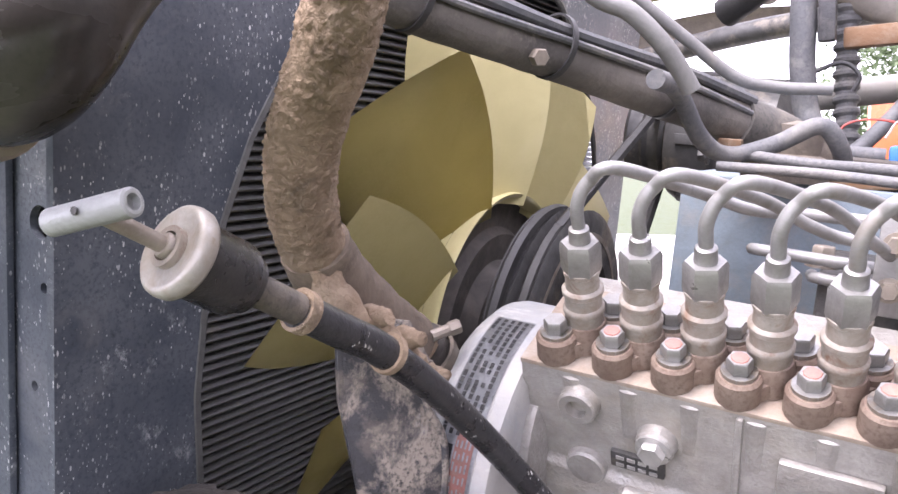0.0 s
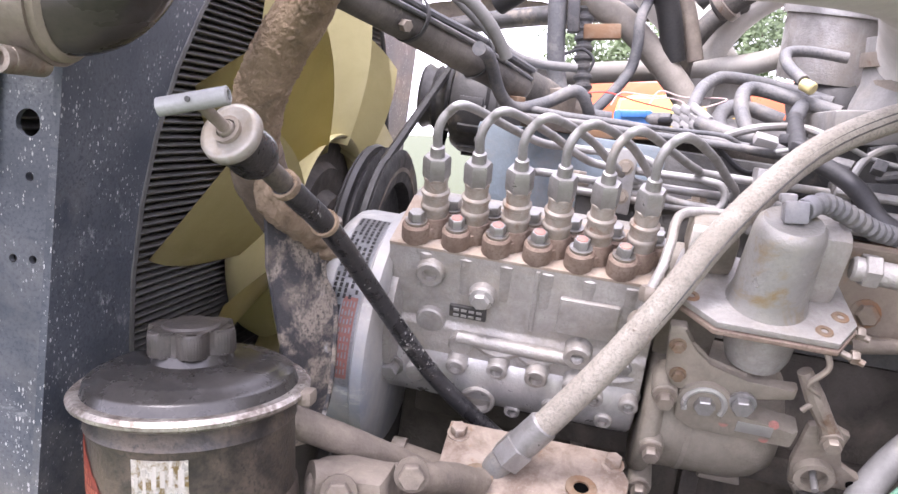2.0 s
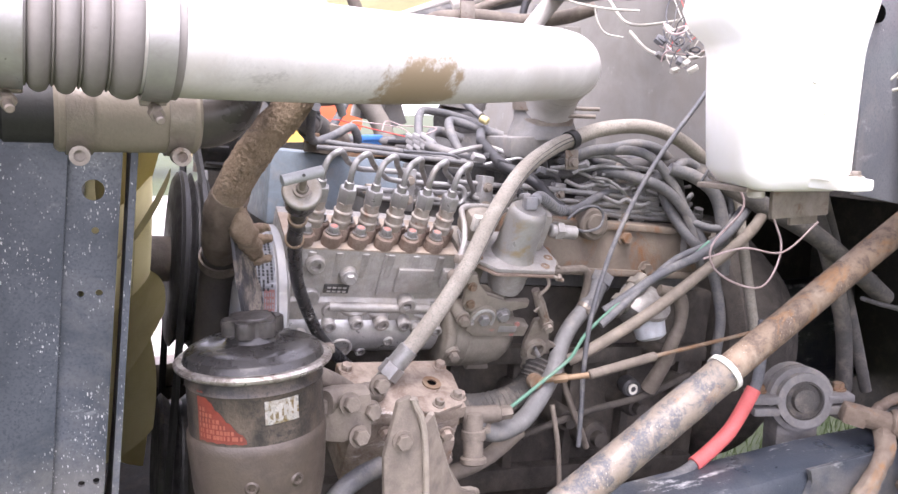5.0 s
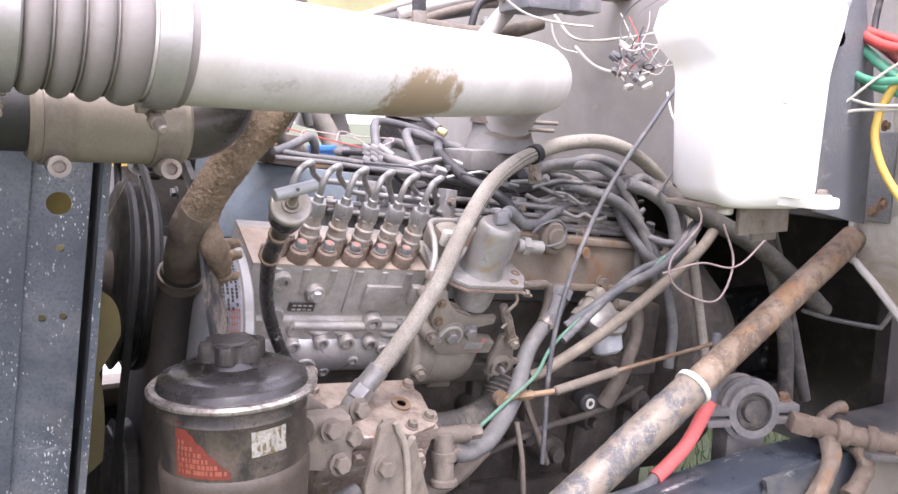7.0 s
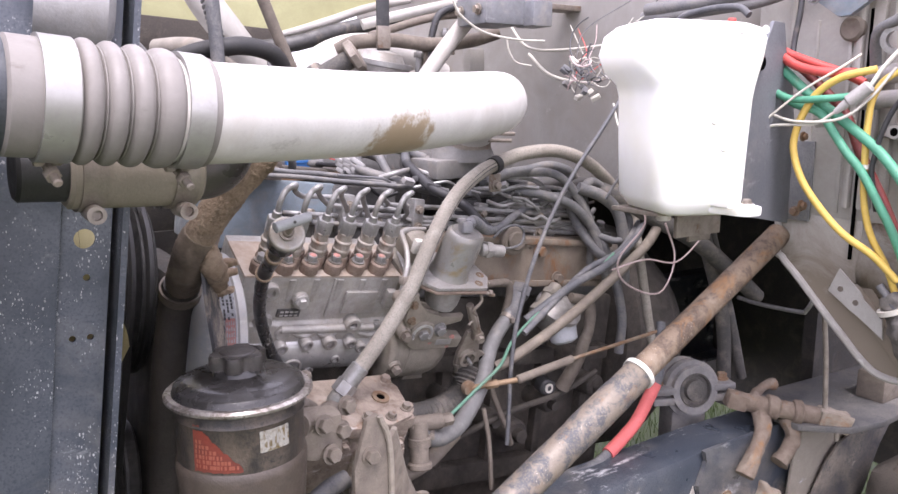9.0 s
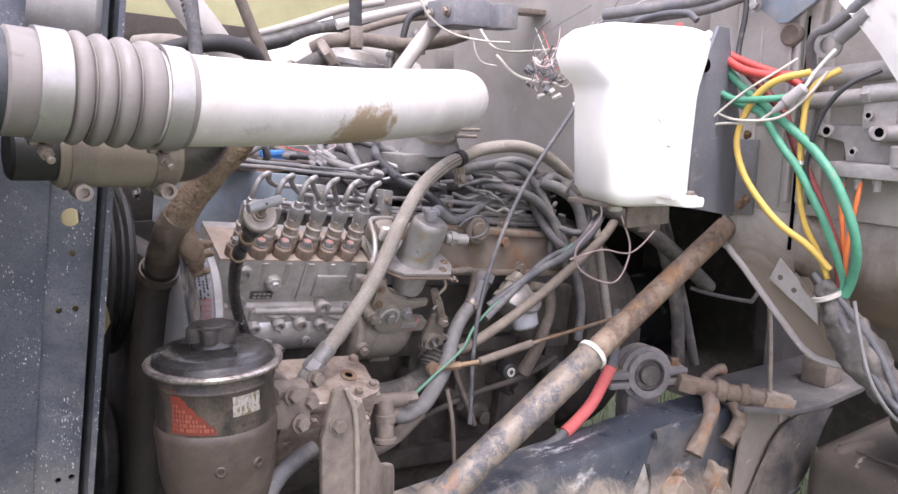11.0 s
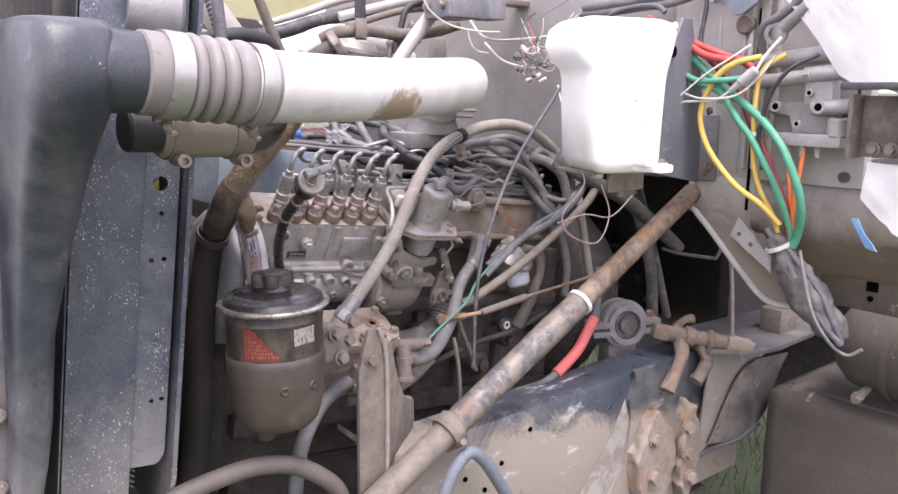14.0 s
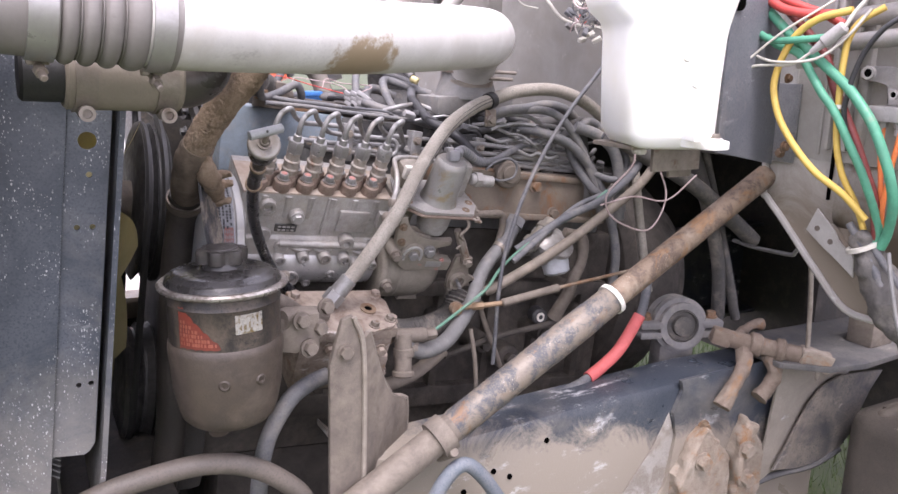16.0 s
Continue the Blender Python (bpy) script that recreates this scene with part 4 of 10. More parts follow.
def cooler_tank():
    th = thing("charge_cooler_tank", (-0.40, -0.3, 1.1), "dark blue-black moulded charge cooler end tank", "tank")
    bm = B()
    # rows: z, left x, right x, depth towards the viewer; the tank narrows downwards below its neck
    rows = [(1.409, -0.404, -0.352, 0.08), (1.408, -0.410, -0.336, 0.150), (1.404, -0.413, -0.329, 0.190), (1.394, -0.415, -0.326, 0.206), (1.345, -0.418, -0.327, 0.208), (1.318, -0.420, -0.331, 0.195), (1.29, -0.422, -0.339, 0.172),
            (1.24, -0.425, -0.350, 0.135), (1.16, -0.430, -0.370, 0.11), (1.08, -0.435, -0.388, 0.09), (0.98, -0.441, -0.398, 0.08), (0.92, -0.446, -0.405, 0.06), (0.80, -0.455, -0.43, 0.04)]
    rings = []
    for z, xl, xr, d in rows:
        y0 = -0.195
        sec = []
        for k in range(29):
            a = math.pi * k / 28
            cx, w = (xl + xr) / 2, (xr - xl) / 2
            sx = -math.copysign(abs(math.cos(a)) ** 0.45, math.cos(a))
            sec.append((cx + w * sx, y0 - d * abs(math.sin(a)) ** 0.5, z))
        sec += [(xr, y0 + 0.02, z), (xl, y0 + 0.02, z)]
        rings.append([bm.verts.new(p) for p in sec])
    n = len(rings[0])
    for a, b in zip(rings, rings[1:]):
        for j in range(n):
            bm.faces.new((a[j], a[(j + 1) % n], b[(j + 1) % n], b[j]))
    bm.faces.new(rings[0])
    bm.faces.new(rings[-1][::-1])
    part("body", bm, blackpaint_plain, th, angle=60)
    bm = B()
    tube(bm, [(-0.375, -0.345, 1.359), (-0.345, -0.356, 1.359), (-0.325, -0.360, 1.3575), (-0.298, -0.361, 1.356)], [0.044, 0.0425, 0.0405, 0.039], 32)
    part("neck", bm, blackpaint_plain, th, angle=60)
    bm = B()
    box(bm, (0.021, 0, 0.0), (0.014, 0.90, 0.05), 0.004, axes((-0.455, -0.20, 1.10), (1, 0, -0.075), (0.075, 0, 1)))
    part("flange", bm, flangedust, th)
    for z in (0.985, 0.90):
        bolt_at(th, (-0.437 + 0.075 * (z - 1.15), -0.228, z), (0, -1, 0), 0.011, 0.006)


cooler_tank()


def cooler_core():
    th = thing("charge_cooler_core", (-0.5, 0.2, 1.1), "finned charge air cooler core in a dusty frame", "cooler")
    lean = axes((-0.455, -0.20, 1.15), (1, 0, -0.075), (0.075, 0, 1))
    bm = B()
    box(bm, (-0.02, -0.05, -0.46), (0.05, 0.95, 0.88), 0.0, lean)
    part("core", bm, core_m, th)
    bm = B()
    box(bm, (-0.017, -0.05, 0.0), (0.030, 1.0, 0.05), 0.004, lean)
    part("side_rail", bm, flangedust, th)
    # black sheet added behind the fins for the shade of the gap
    bm = B()
    box(bm, (0.007, -0.05, -0.014), (0.020, 1.0, 0.004), 0.0, lean)
    part("baffle", bm, hole_m, th, "black sheet standing in for the shaded gap behind the fins")
    for i in range(36):
        bm = B()
        box(bm, (0, 0, 0), (0.018, 0.0011, 0.010), m=lean @ Matrix.Translation((0.006, -0.42 + i * 0.022, -0.004)) @ pose(0, 0, 0, 0, 0, 26 if i > 12 else -12))
        part("fin", bm, fin_m, th)


cooler_core()


# ---- hoses and pipes at the radiator end ----
def charge_pipe():
    th = thing("charge_air_pipe", (-0.167, -0.352, 1.345), "dusty silver-painted charge air pipe with a brown scorch stain", "pipe")
    bm = B()
    tube(bm, [(-0.200, -0.3554, 1.3466), (-0.167, -0.3525, 1.3434), (-0.05, -0.308, 1.341), (0.06, -0.258, 1.341), (0.18, -0.195, 1.345), (0.29, -0.115, 1.350), (0.365, -0.03, 1.352),
              (0.415, 0.06, 1.347), (0.444, 0.135, 1.330), (0.456, 0.175, 1.300), (0.458, 0.188, 1.272)], [0.0400, 0.0402, 0.0408, 0.0418, 0.0428, 0.0432, 0.0432, 0.0435, 0.044, 0.044], 32, 8)
    part("tube", bm, pipe_m, th, angle=60)
    bm = B()
    ring(bm, Vector((0.457, 0.186, 1.283)), (0, 0.05, -1), 0.044, 0.0475, 0.012, 32)
    part("band", bm, steel_tan, th)


charge_pipe()


def bellows():
    a, b = Vector((-0.300, -0.362, 1.3560)), Vector((-0.168, -0.353, 1.3435))
    d = (b - a).normalized()
    L = (b - a).length
    th = thing("bellows_hose", a, "grey ribbed silicone bellows hose with steel clamps", "hose")
    prof = [(0.039, -0.012), (0.0418, -0.010), (0.0418, 0.0325)]
    x = 0.0330
    for wide in (0.0138, 0.0138, 0.0148, 0.0200):
        for q in range(9):
            t = q / 8
            prof.append((0.0395 + 0.0058 * math.sin(math.pi * t) ** 0.55, x + wide * t))
        if wide < 0.02:
            prof += [(0.0392, x + wide + 0.0004), (0.0410, x + wide + 0.0010), (0.0410, x + wide + 0.0018), (0.0392, x + wide + 0.0024)]
        x += wide + 0.0028
    prof += [(0.0420, x), (0.0425, x + 0.001), (0.0425, L - 0.004), (0.0405, L - 0.003)]
    bm = B()
    lathe(bm, prof, a, d, 40)
    part("sleeve", bm, silicone, th, angle=50)
    for x, w in ((0.009, 0.022), (0.1045, 0.019)):
        bm = B()
        ring(bm, a + d * x, d, 0.0416, 0.0446, w, 40)
        part("clamp", bm, bright_steel, th, "bright steel T-bolt clamp")
        c = a + d * (x + w / 2)
        bm = B()
        p = c + Vector((-0.004, 0.004, -0.0455))
        box(bm, p + Vector((0, 0.010, 0.003)), (0.019, 0.012, 0.010), 0.002)
        cyl(bm, p + Vector((-0.002, 0.014, 0.002)), p + Vector((0.003, -0.016, -0.013)), 0.0034, n=12, bev=0.001)
        hexa(bm, p + Vector((0.0005, -0.001, -0.0055)), (0.15, -0.88, -0.45), 0.0105, 0.007)
        part("clamp_bolt", bm, steel_tan, th)


bellows()


def water_outlet():
    a, b = Vector((-0.262, -0.253, 1.295)), Vector((-0.150, -0.243, 1.290))
    d = (b - a).normalized()
    th = thing("radiator_outlet_hose", a, "dusty grey-brown radiator hose stub with two clamps", "hose")
    bm = B()
    cyl(bm, a, b, 0.0325, n=32, bev=0.003)
    part("tube", bm, surf("dusty_tan_hose", (0.255, 0.222, 0.175), (0.20, 0.172, 0.135), 0.62, dust=0.4, dust_col=(0.31, 0.268, 0.21), patch=20.0, scuffs=0.3, scuff_col=(0.16, 0.135, 0.105)), th)
    for x in (0.008, 0.085):
        bm = B()
        ring(bm, a + d * x, d, 0.0322, 0.0350, 0.020, 36)
        part("clamp", bm, steel_tan, th, "dull steel band clamp")
        c = a + d * (x + 0.010) + Vector((0, -0.022, -0.034))
        bm = B()
        cyl(bm, c + Vector((0, 0.02, 0)), c + Vector((0, -0.010, 0)), 0.0078, n=14, bev=0.001)
        ring(bm, c + Vector((0, -0.010, 0)), (0, -1, 0), 0.0045, 0.0078, 0.006, 16)
        part("clamp_bolt", bm, steel_tan, th)
    bm = B()
    cyl(bm, (-0.300, -0.256, 1.297), (-0.258, -0.253, 1.295), 0.026, n=24, bev=0.003)
    part("radiator_spigot", bm, rubber, th)
    # black elbow that leads up and inwards
    bm = B()
    tube(bm, [(-0.165, -0.244, 1.290), (-0.138, -0.243, 1.292), (-0.121, -0.238, 1.305), (-0.113, -0.224, 1.330), (-0.106, -0.206, 1.348), (-0.094, -0.180, 1.358), (-0.080, -0.150, 1.366)], [0.0285, 0.0288, 0.0285, 0.028, 0.026, 0.023, 0.021], 28, 8)
    part("elbow", bm, surf("brown_black_rubber", (0.034, 0.030, 0.028), (0.052, 0.046, 0.042), 0.34, dust=0.3, dust_col=(0.10, 0.088, 0.076), patch=12.0, bump=0.06), th, "smooth brown-black rubber elbow")


water_outlet()


def crusty_pipe():
    dull = surf("dull_brown_clamp", (0.10, 0.085, 0.068), (0.15, 0.125, 0.10), 0.6, 0.3, dust=0.35, dust_col=(0.2, 0.17, 0.13), rust=0.1)
    th = thing("coolant_pipe", (-0.1, -0.02, 1.1), "mud-crusted coolant pipe bent down beside the fan", "pipe")
    bm = B()
    tube(bm, [(-0.015, -0.155, 1.366), (-0.040, -0.152, 1.308), (-0.076, -0.136, 1.262), (-0.098, -0.113, 1.224), (-0.109, -0.082, 1.188), (-0.108, -0.035, 1.150), (-0.105, 0.006, 1.122)], 0.0188, 110, 46)
    roughen(bm, 0.0012, 60)
    # crumbs of dried mud, thickest on the upper stretch
    bm.normal_update()
    moves = []
    for v in bm.verts:
        d = noise.voronoi(v.co * 430)[0]
        thick = 0.55 + 0.45 * min(1.0, max(0.0, (v.co.z - 1.17) / 0.06)) + 0.3 * noise.noise(v.co * 40)
        moves.append((v, v.normal * thick * (0.0028 * max(0.0, d[1] - d[0]) + 0.0014 * noise.noise(v.co * 260)) * (0.65 + 0.5 * noise.noise(v.co * 70)) - v.normal * 0.0006))
    for v, d in moves:
        v.co += d
    part("pipe", bm, crust, th, angle=80)
    bm = B()
    tube(bm, [(-0.104, -0.098, 1.206), (-0.109, -0.080, 1.187), (-0.109, -0.060, 1.170), (-0.108, -0.035, 1.150), (-0.105, -0.006, 1.130)], [0.0205, 0.0222, 0.0222, 0.0222, 0.0215], 40, 10)
    roughen(bm, 0.0012, 160, 2)
    part("sleeve", bm, surf("dirt_coated_sleeve", (0.145, 0.112, 0.082), (0.085, 0.066, 0.05), 0.9, dust=0.35, dust_col=(0.27, 0.215, 0.16), bump=0.6, lumps=0.002, patch=30.0), th, "dirt-coated brown rubber sleeve", angle=80)
    bm = B()
    tube(bm, [(-0.105, 0.002, 1.126), (-0.106, 0.020, 1.104), (-0.110, 0.03, 1.07), (-0.12, 0.035, 1.0), (-0.13, 0.04, 0.9), (-0.14, 0.05, 0.75), (-0.16, 0.08, 0.62)], 0.0225, 20, 8)
    part("lower_hose", bm, surf("muddy_brown_hose", (0.026, 0.022, 0.019), (0.042, 0.035, 0.029), 0.7, dust=0.3, dust_col=(0.075, 0.063, 0.05), patch=20.0), th, "muddy brown rubber lower hose")
    bm = B()
    ring(bm, (-0.105, 0.007, 1.121), (-0.01, 0.62, -0.78), 0.0235, 0.0262, 0.013, 28)
    part("clamp", bm, dull, th)
    bm = B()
    cyl(bm, (-0.085, -0.008, 1.137), (-0.078, 0.004, 1.140), 0.004, n=10)
    hexa(bm, (-0.078, 0.004, 1.140), (0.5, 0.5, 0.2), 0.009, 0.008)
    part("clamp_screw", bm, steel_tan, th)
    # bracket welded to the pipe, caked with dirt
    bm = B()
    tube(bm, [(-0.098, -0.10, 1.195), (-0.092, -0.09, 1.165), (-0.082, -0.07, 1.148), (-0.072, -0.045, 1.128)], [0.010, 0.014, 0.013, 0.008], 14, 8)
    roughen(bm, 0.004, 120)
    part("bracket", bm, crust, th, angle=80)
    for p, q in (((-0.085, -0.075, 1.163), (-0.062, -0.087, 1.166)), ((-0.078, -0.055, 1.147), (-0.055, -0.065, 1.150)), ((-0.072, -0.035, 1.120), (-0.053, -0.043, 1.122))):
        bm = B()
        d = Vector(q) - Vector(p)
        tube(bm, [Vector(p), Vector(p) + d * 0.35, Vector(p) + d * 0.7, Vector(q)], [0.0075, 0.0065, 0.0050, 0.0036], 14, 5)
        roughen(bm, 0.0018, 220)
        part("stud", bm, crust, th, "stud caked with dried mud", angle=80)


crusty_pipe()


def worn_plate():
    chipped = surf("chipped_black_plate", (0.04, 0.04, 0.043), (0.26, 0.225, 0.185), 0.6, dust=0.4, specks=0.15, scuffs=0.4, patch=30.0, crisp=0.05, bump=0.5)
    th = thing("pipe_bracket", (-0.09, -0.06, 1.08), "chipped black bracket plate caked with dust", "bracket")
    m = axes((-0.102, -0.085, 1.165), (0.45, 0.82, -0.1), (0.03, -0.1, -1))
    bm = B()
    poly = [(0.0, 0.0), (0.05, 0.005), (0.065, 0.03), (0.062, 0.06), (0.078, 0.085), (0.075, 0.15), (0.06, 0.20), (0.03, 0.20), (0.022, 0.12), (0.004, 0.05)]
    prism(bm, poly, 0.004, m, 0.001)
    part("plate", bm, chipped, th)
    # folded stiffening edge along the outer side
    bm = B()
    tube(bm, [m @ Vector(p) for p in ((0.064, 0.03, 0.002), (0.063, 0.058, 0.002), (0.077, 0.086, 0.002), (0.075, 0.15, 0.002), (0.061, 0.197, 0.002))], 0.0035, 10)
    part("folded_edge", bm, chipped, th)


worn_plate()


def upper_pipe():
    th = thing("upper_coolant_pipe", (0.0, 0.1, 1.33), "dusty grey-brown coolant pipe with wires strapped along it", "pipe")
    line = [(-0.080, -0.150, 1.375), (-0.088, -0.105, 1.360), (-0.070, -0.050, 1.343), (-0.026, 0.050, 1.321), (0.020, 0.150, 1.297), (0.062, 0.220, 1.277), (0.10, 0.275, 1.252)]
    dusty = surf("dusty_grey_brown_pipe", (0.125, 0.113, 0.10), (0.07, 0.065, 0.06), 0.8, dust=0.42, dust_col=(0.25, 0.225, 0.19), patch=18.0, bump=0.3, scuffs=0.3, scuff_col=(0.30, 0.27, 0.23))
    bm = B()
    tube(bm, line, [0.0180, 0.0165, 0.0158, 0.0158, 0.0165, 0.018, 0.023], 24, 8)
    roughen(bm, 0.0008, 90)
    part("pipe", bm, dusty, th, angle=60)
    bm = B()
    tube(bm, [line[5], (0.082, 0.249, 1.265), line[6]], [0.0215, 0.0245, 0.0255], 24, 6)
    part("hose_end", bm, rubber_dusty, th, "dusty rubber hose end")
    for k, (dx, dz, r) in enumerate(((0.005, 0.0195, 0.0050), (0.0155, 0.0155, 0.0042), (0.020, 0.005, 0.0026))):
        bm = B()
        tube(bm, [Vector(p) + Vector((dx, 0, dz + 0.003 * math.sin(i * 2.1 + k))) for i, p in enumerate(line[1:6])], r, 8)
        part("wire", bm, loom_m, th)
    for i in (2, 3, 4):
        bm = B()
        d = Vector(line[i + 1]) - Vector(line[i - 1])
        ring(bm, Vector(line[i]) + Vector((0.004, 0, 0.004)), d, 0.0205, 0.0220, 0.004, 22)
        part("strap", bm, black_w, th, "thin black strap")
    # screw of a clip on the pipe's side
    bm = B()
    hexa(bm, (-0.020, 0.022, 1.315), (0.7, -0.6, -0.2), 0.010, 0.008)
    part("clip_screw", bm, steel_tan, th)
    run("vent_line", [(-0.005, 0.000, 1.375), (0.019, 0.020, 1.347), (0.037, 0.030, 1.337), (0.053, 0.040, 1.319), (0.063, 0.050, 1.301), (0.068, 0.055, 1.290)], 0.0058, suction_m, "short pale grey hose hanging open-ended by the pipe", "hose", 14)
    run("thin_pipe", [(-0.08, 0.28, 1.44), (-0.041, 0.30, 1.400), (-0.001, 0.33, 1.361), (0.038, 0.36, 1.325), (0.075, 0.38, 1.314), (0.12, 0.39, 1.31)], 0.006, suction_m, "thin pale pipe behind the coolant pipe", "pipe", 12)


# ---- fan, pulleys, belt ----
def fan():
    c = E(-0.172, HUB_Y, HUB_Z)
    th = thing("cooling_fan", c, "cream-yellow plastic radiator fan with dark clutch hub", "fan")
    q = axes((0, 0, 0), EY, EZ)
    nb = 11
    bm = B()
    g = {}
    for i in range(11):
        f = i / 10
        r = 0.130 + 0.176 * f
        chord = 0.104 + 0.066 * math.sin(math.pi * 0.62 * f)
        p = radians(62 - 8 * (1 - f))
        for j in range(8):
            t = j / 7 - 0.5
            a = chord * t * math.sin(p) / r
            g[i, j] = bm.verts.new((r * math.sin(a), r * math.cos(a), -0.030 + chord * t * math.cos(p) + 0.006 * (1 - 4 * t * t)))
    for i in range(10):
        for j in range(7):
            bm.faces.new((g[i, j], g[i + 1, j], g[i + 1, j + 1], g[i, j + 1]))
    bmesh.ops.solidify(bm, geom=bm.faces[:], thickness=0.004)
    me = finish("blade", bm, yellowfan, (0, 0, 0), 60)
    for k in range(nb):
        ob = new("blade", me)
        ob.parent = th
        ob.matrix_local = q @ pose(0, 0, 0, 0, 0, 360 * k / nb + 8)
    # moulded barrel that the blades grow from
    bm = B()
    lathe(bm, [(0.0, -0.088), (0.112, -0.088), (0.126, -0.080), (0.132, -0.060), (0.136, -0.020), (0.143, -0.004), (0.142, 0.001), (0.138, -0.001), (0.136, -0.02)], c, EX, 80, close=False)
    part("barrel", bm, yellowfan, th, angle=60)
    bm = B()
    lathe(bm, [(0.1365, -0.02), (0.130, -0.024), (0.105, -0.020), (0.098, -0.010), (0.092, -0.012), (0.070, -0.014), (0.062, 0.002), (0.048, 0.006), (0.0, 0.006)], c, EX, 56)
    part("hub", bm, surf("dusty_dark_hub", (0.075, 0.066, 0.056), (0.05, 0.045, 0.04), 0.75, 0.1, dust=0.3, dust_col=(0.13, 0.11, 0.088)), th, "dusty dark fan clutch hub")
    bm = B()
    cyl(bm, c, c + EX * 0.10, 0.035, n=24)
    part("shaft", bm, dusty_brown, th)


fan()


def pulley(c, r, w, label):
    th = thing("pulley", c, label, "pulley", "belt pulleys")
    bm = B()
    lathe(bm, [(0.02, -w), (r * 0.93, -w), (r, -w * 0.8), (r * 0.9, -w * 0.35), (r * 0.9, -w * 0.2), (r, 0), (r * 0.9, w * 0.2), (r * 0.9, w * 0.35), (r, w * 0.8), (r * 0.93, w), (r * 0.7, w * 0.9), (r * 0.66, w * 0.3), (0.03, w * 0.3), (0.03, w * 1.3), (0.0, w * 1.3)], c, EX, 40)
    part("sheave", bm, dark_steel, th)
    bm = B()
    ring(bm, Vector(c) + EX * w * 0.82, EX, r * 0.80, r * 0.84, w * 0.15, 40)
    part("rim", bm, steel_tan, th, "worn bright rim")
    return th


WP = E(-0.112, HUB_Y, HUB_Z)
ALT = E(-0.112, 0.56, 0.115)
CRANK = E(-0.112, HUB_Y, -0.42)
pulley(WP, 0.135, 0.024, "black double-groove water pump pulley")
pulley(CRANK, 0.105, 0.026, "black crankshaft pulley low behind the shroud")
pulley(ALT, 0.050, 0.024, "black ribbed alternator pulley")


def belt(p, r1, q, r2, offs, label):
    th = thing("fan_belt", p, label, "belt", "fan belts")
    for off in offs:
        a, b = p + EX * off, q + EX * off
        v = b - a
        L = v.length
        ang = math.atan2(v.dot(EZ), v.dot(EY))
        al = math.acos((r1 - r2) / L)
        pts = []
        for k in range(33):
            t = ang + al + (2 * math.pi - 2 * al) * k / 32
            pts.append(a + (EY * math.cos(t) + EZ * math.sin(t)) * r1)
        for k in range(13):
            t = ang - al + 2 * al * k / 12
            pts.append(b + (EY * math.cos(t) + EZ * math.sin(t)) * r2)
        pts.append(pts[0])
        bm = B()
        tube(bm, pts, 0.0062, 6, 1, caps=False)
        part("strand", bm, rubber, th)


belt(WP, 0.131, ALT, 0.047, (0.013,), "worn black rubber fan belt round two pulleys")
belt(WP, 0.131, CRANK, 0.101, (-0.013,), "worn black rubber belt down to the crankshaft pulley")


def alternator():
    th = thing("alternator", ALT, "dark finned alternator with black casing", "alternator")
    bm = B()
    lathe(bm, [(0.03, 0.03), (0.07, 0.032), (0.078, 0.045), (0.078, 0.085), (0.072, 0.09), (0.072, 0.10), (0.078, 0.105), (0.078, 0.15), (0.06, 0.165), (0.0, 0.165)], ALT, EX, 36)
    part("case", bm, dark_steel, th)
    for k in range(12):
        a = 2 * math.pi * k / 12
        d = EY * math.cos(a) + EZ * math.sin(a)
        bm = B()
        box(bm, (0, 0, 0), (0.035, 0.006, 0.012), 0.001, axes(ALT + EX * 0.065 + d * 0.08, EX, d))
        part("rib", bm, dark_steel, th)
    bm = B()
    box(bm, (0, 0, 0), (0.012, 0.14, 0.025), 0.003, axes(E(0.0, 0.49, 0.06), EX, (0, 1, 0.4)))
    part("bracket", bm, dark_steel, th)
    for z in (0.02, 0.06, 0.1):
        bolt_at(th, E(-0.02, 0.455, z), (-1, 0, 0), 0.014, 0.008, dark_steel)


alternator()


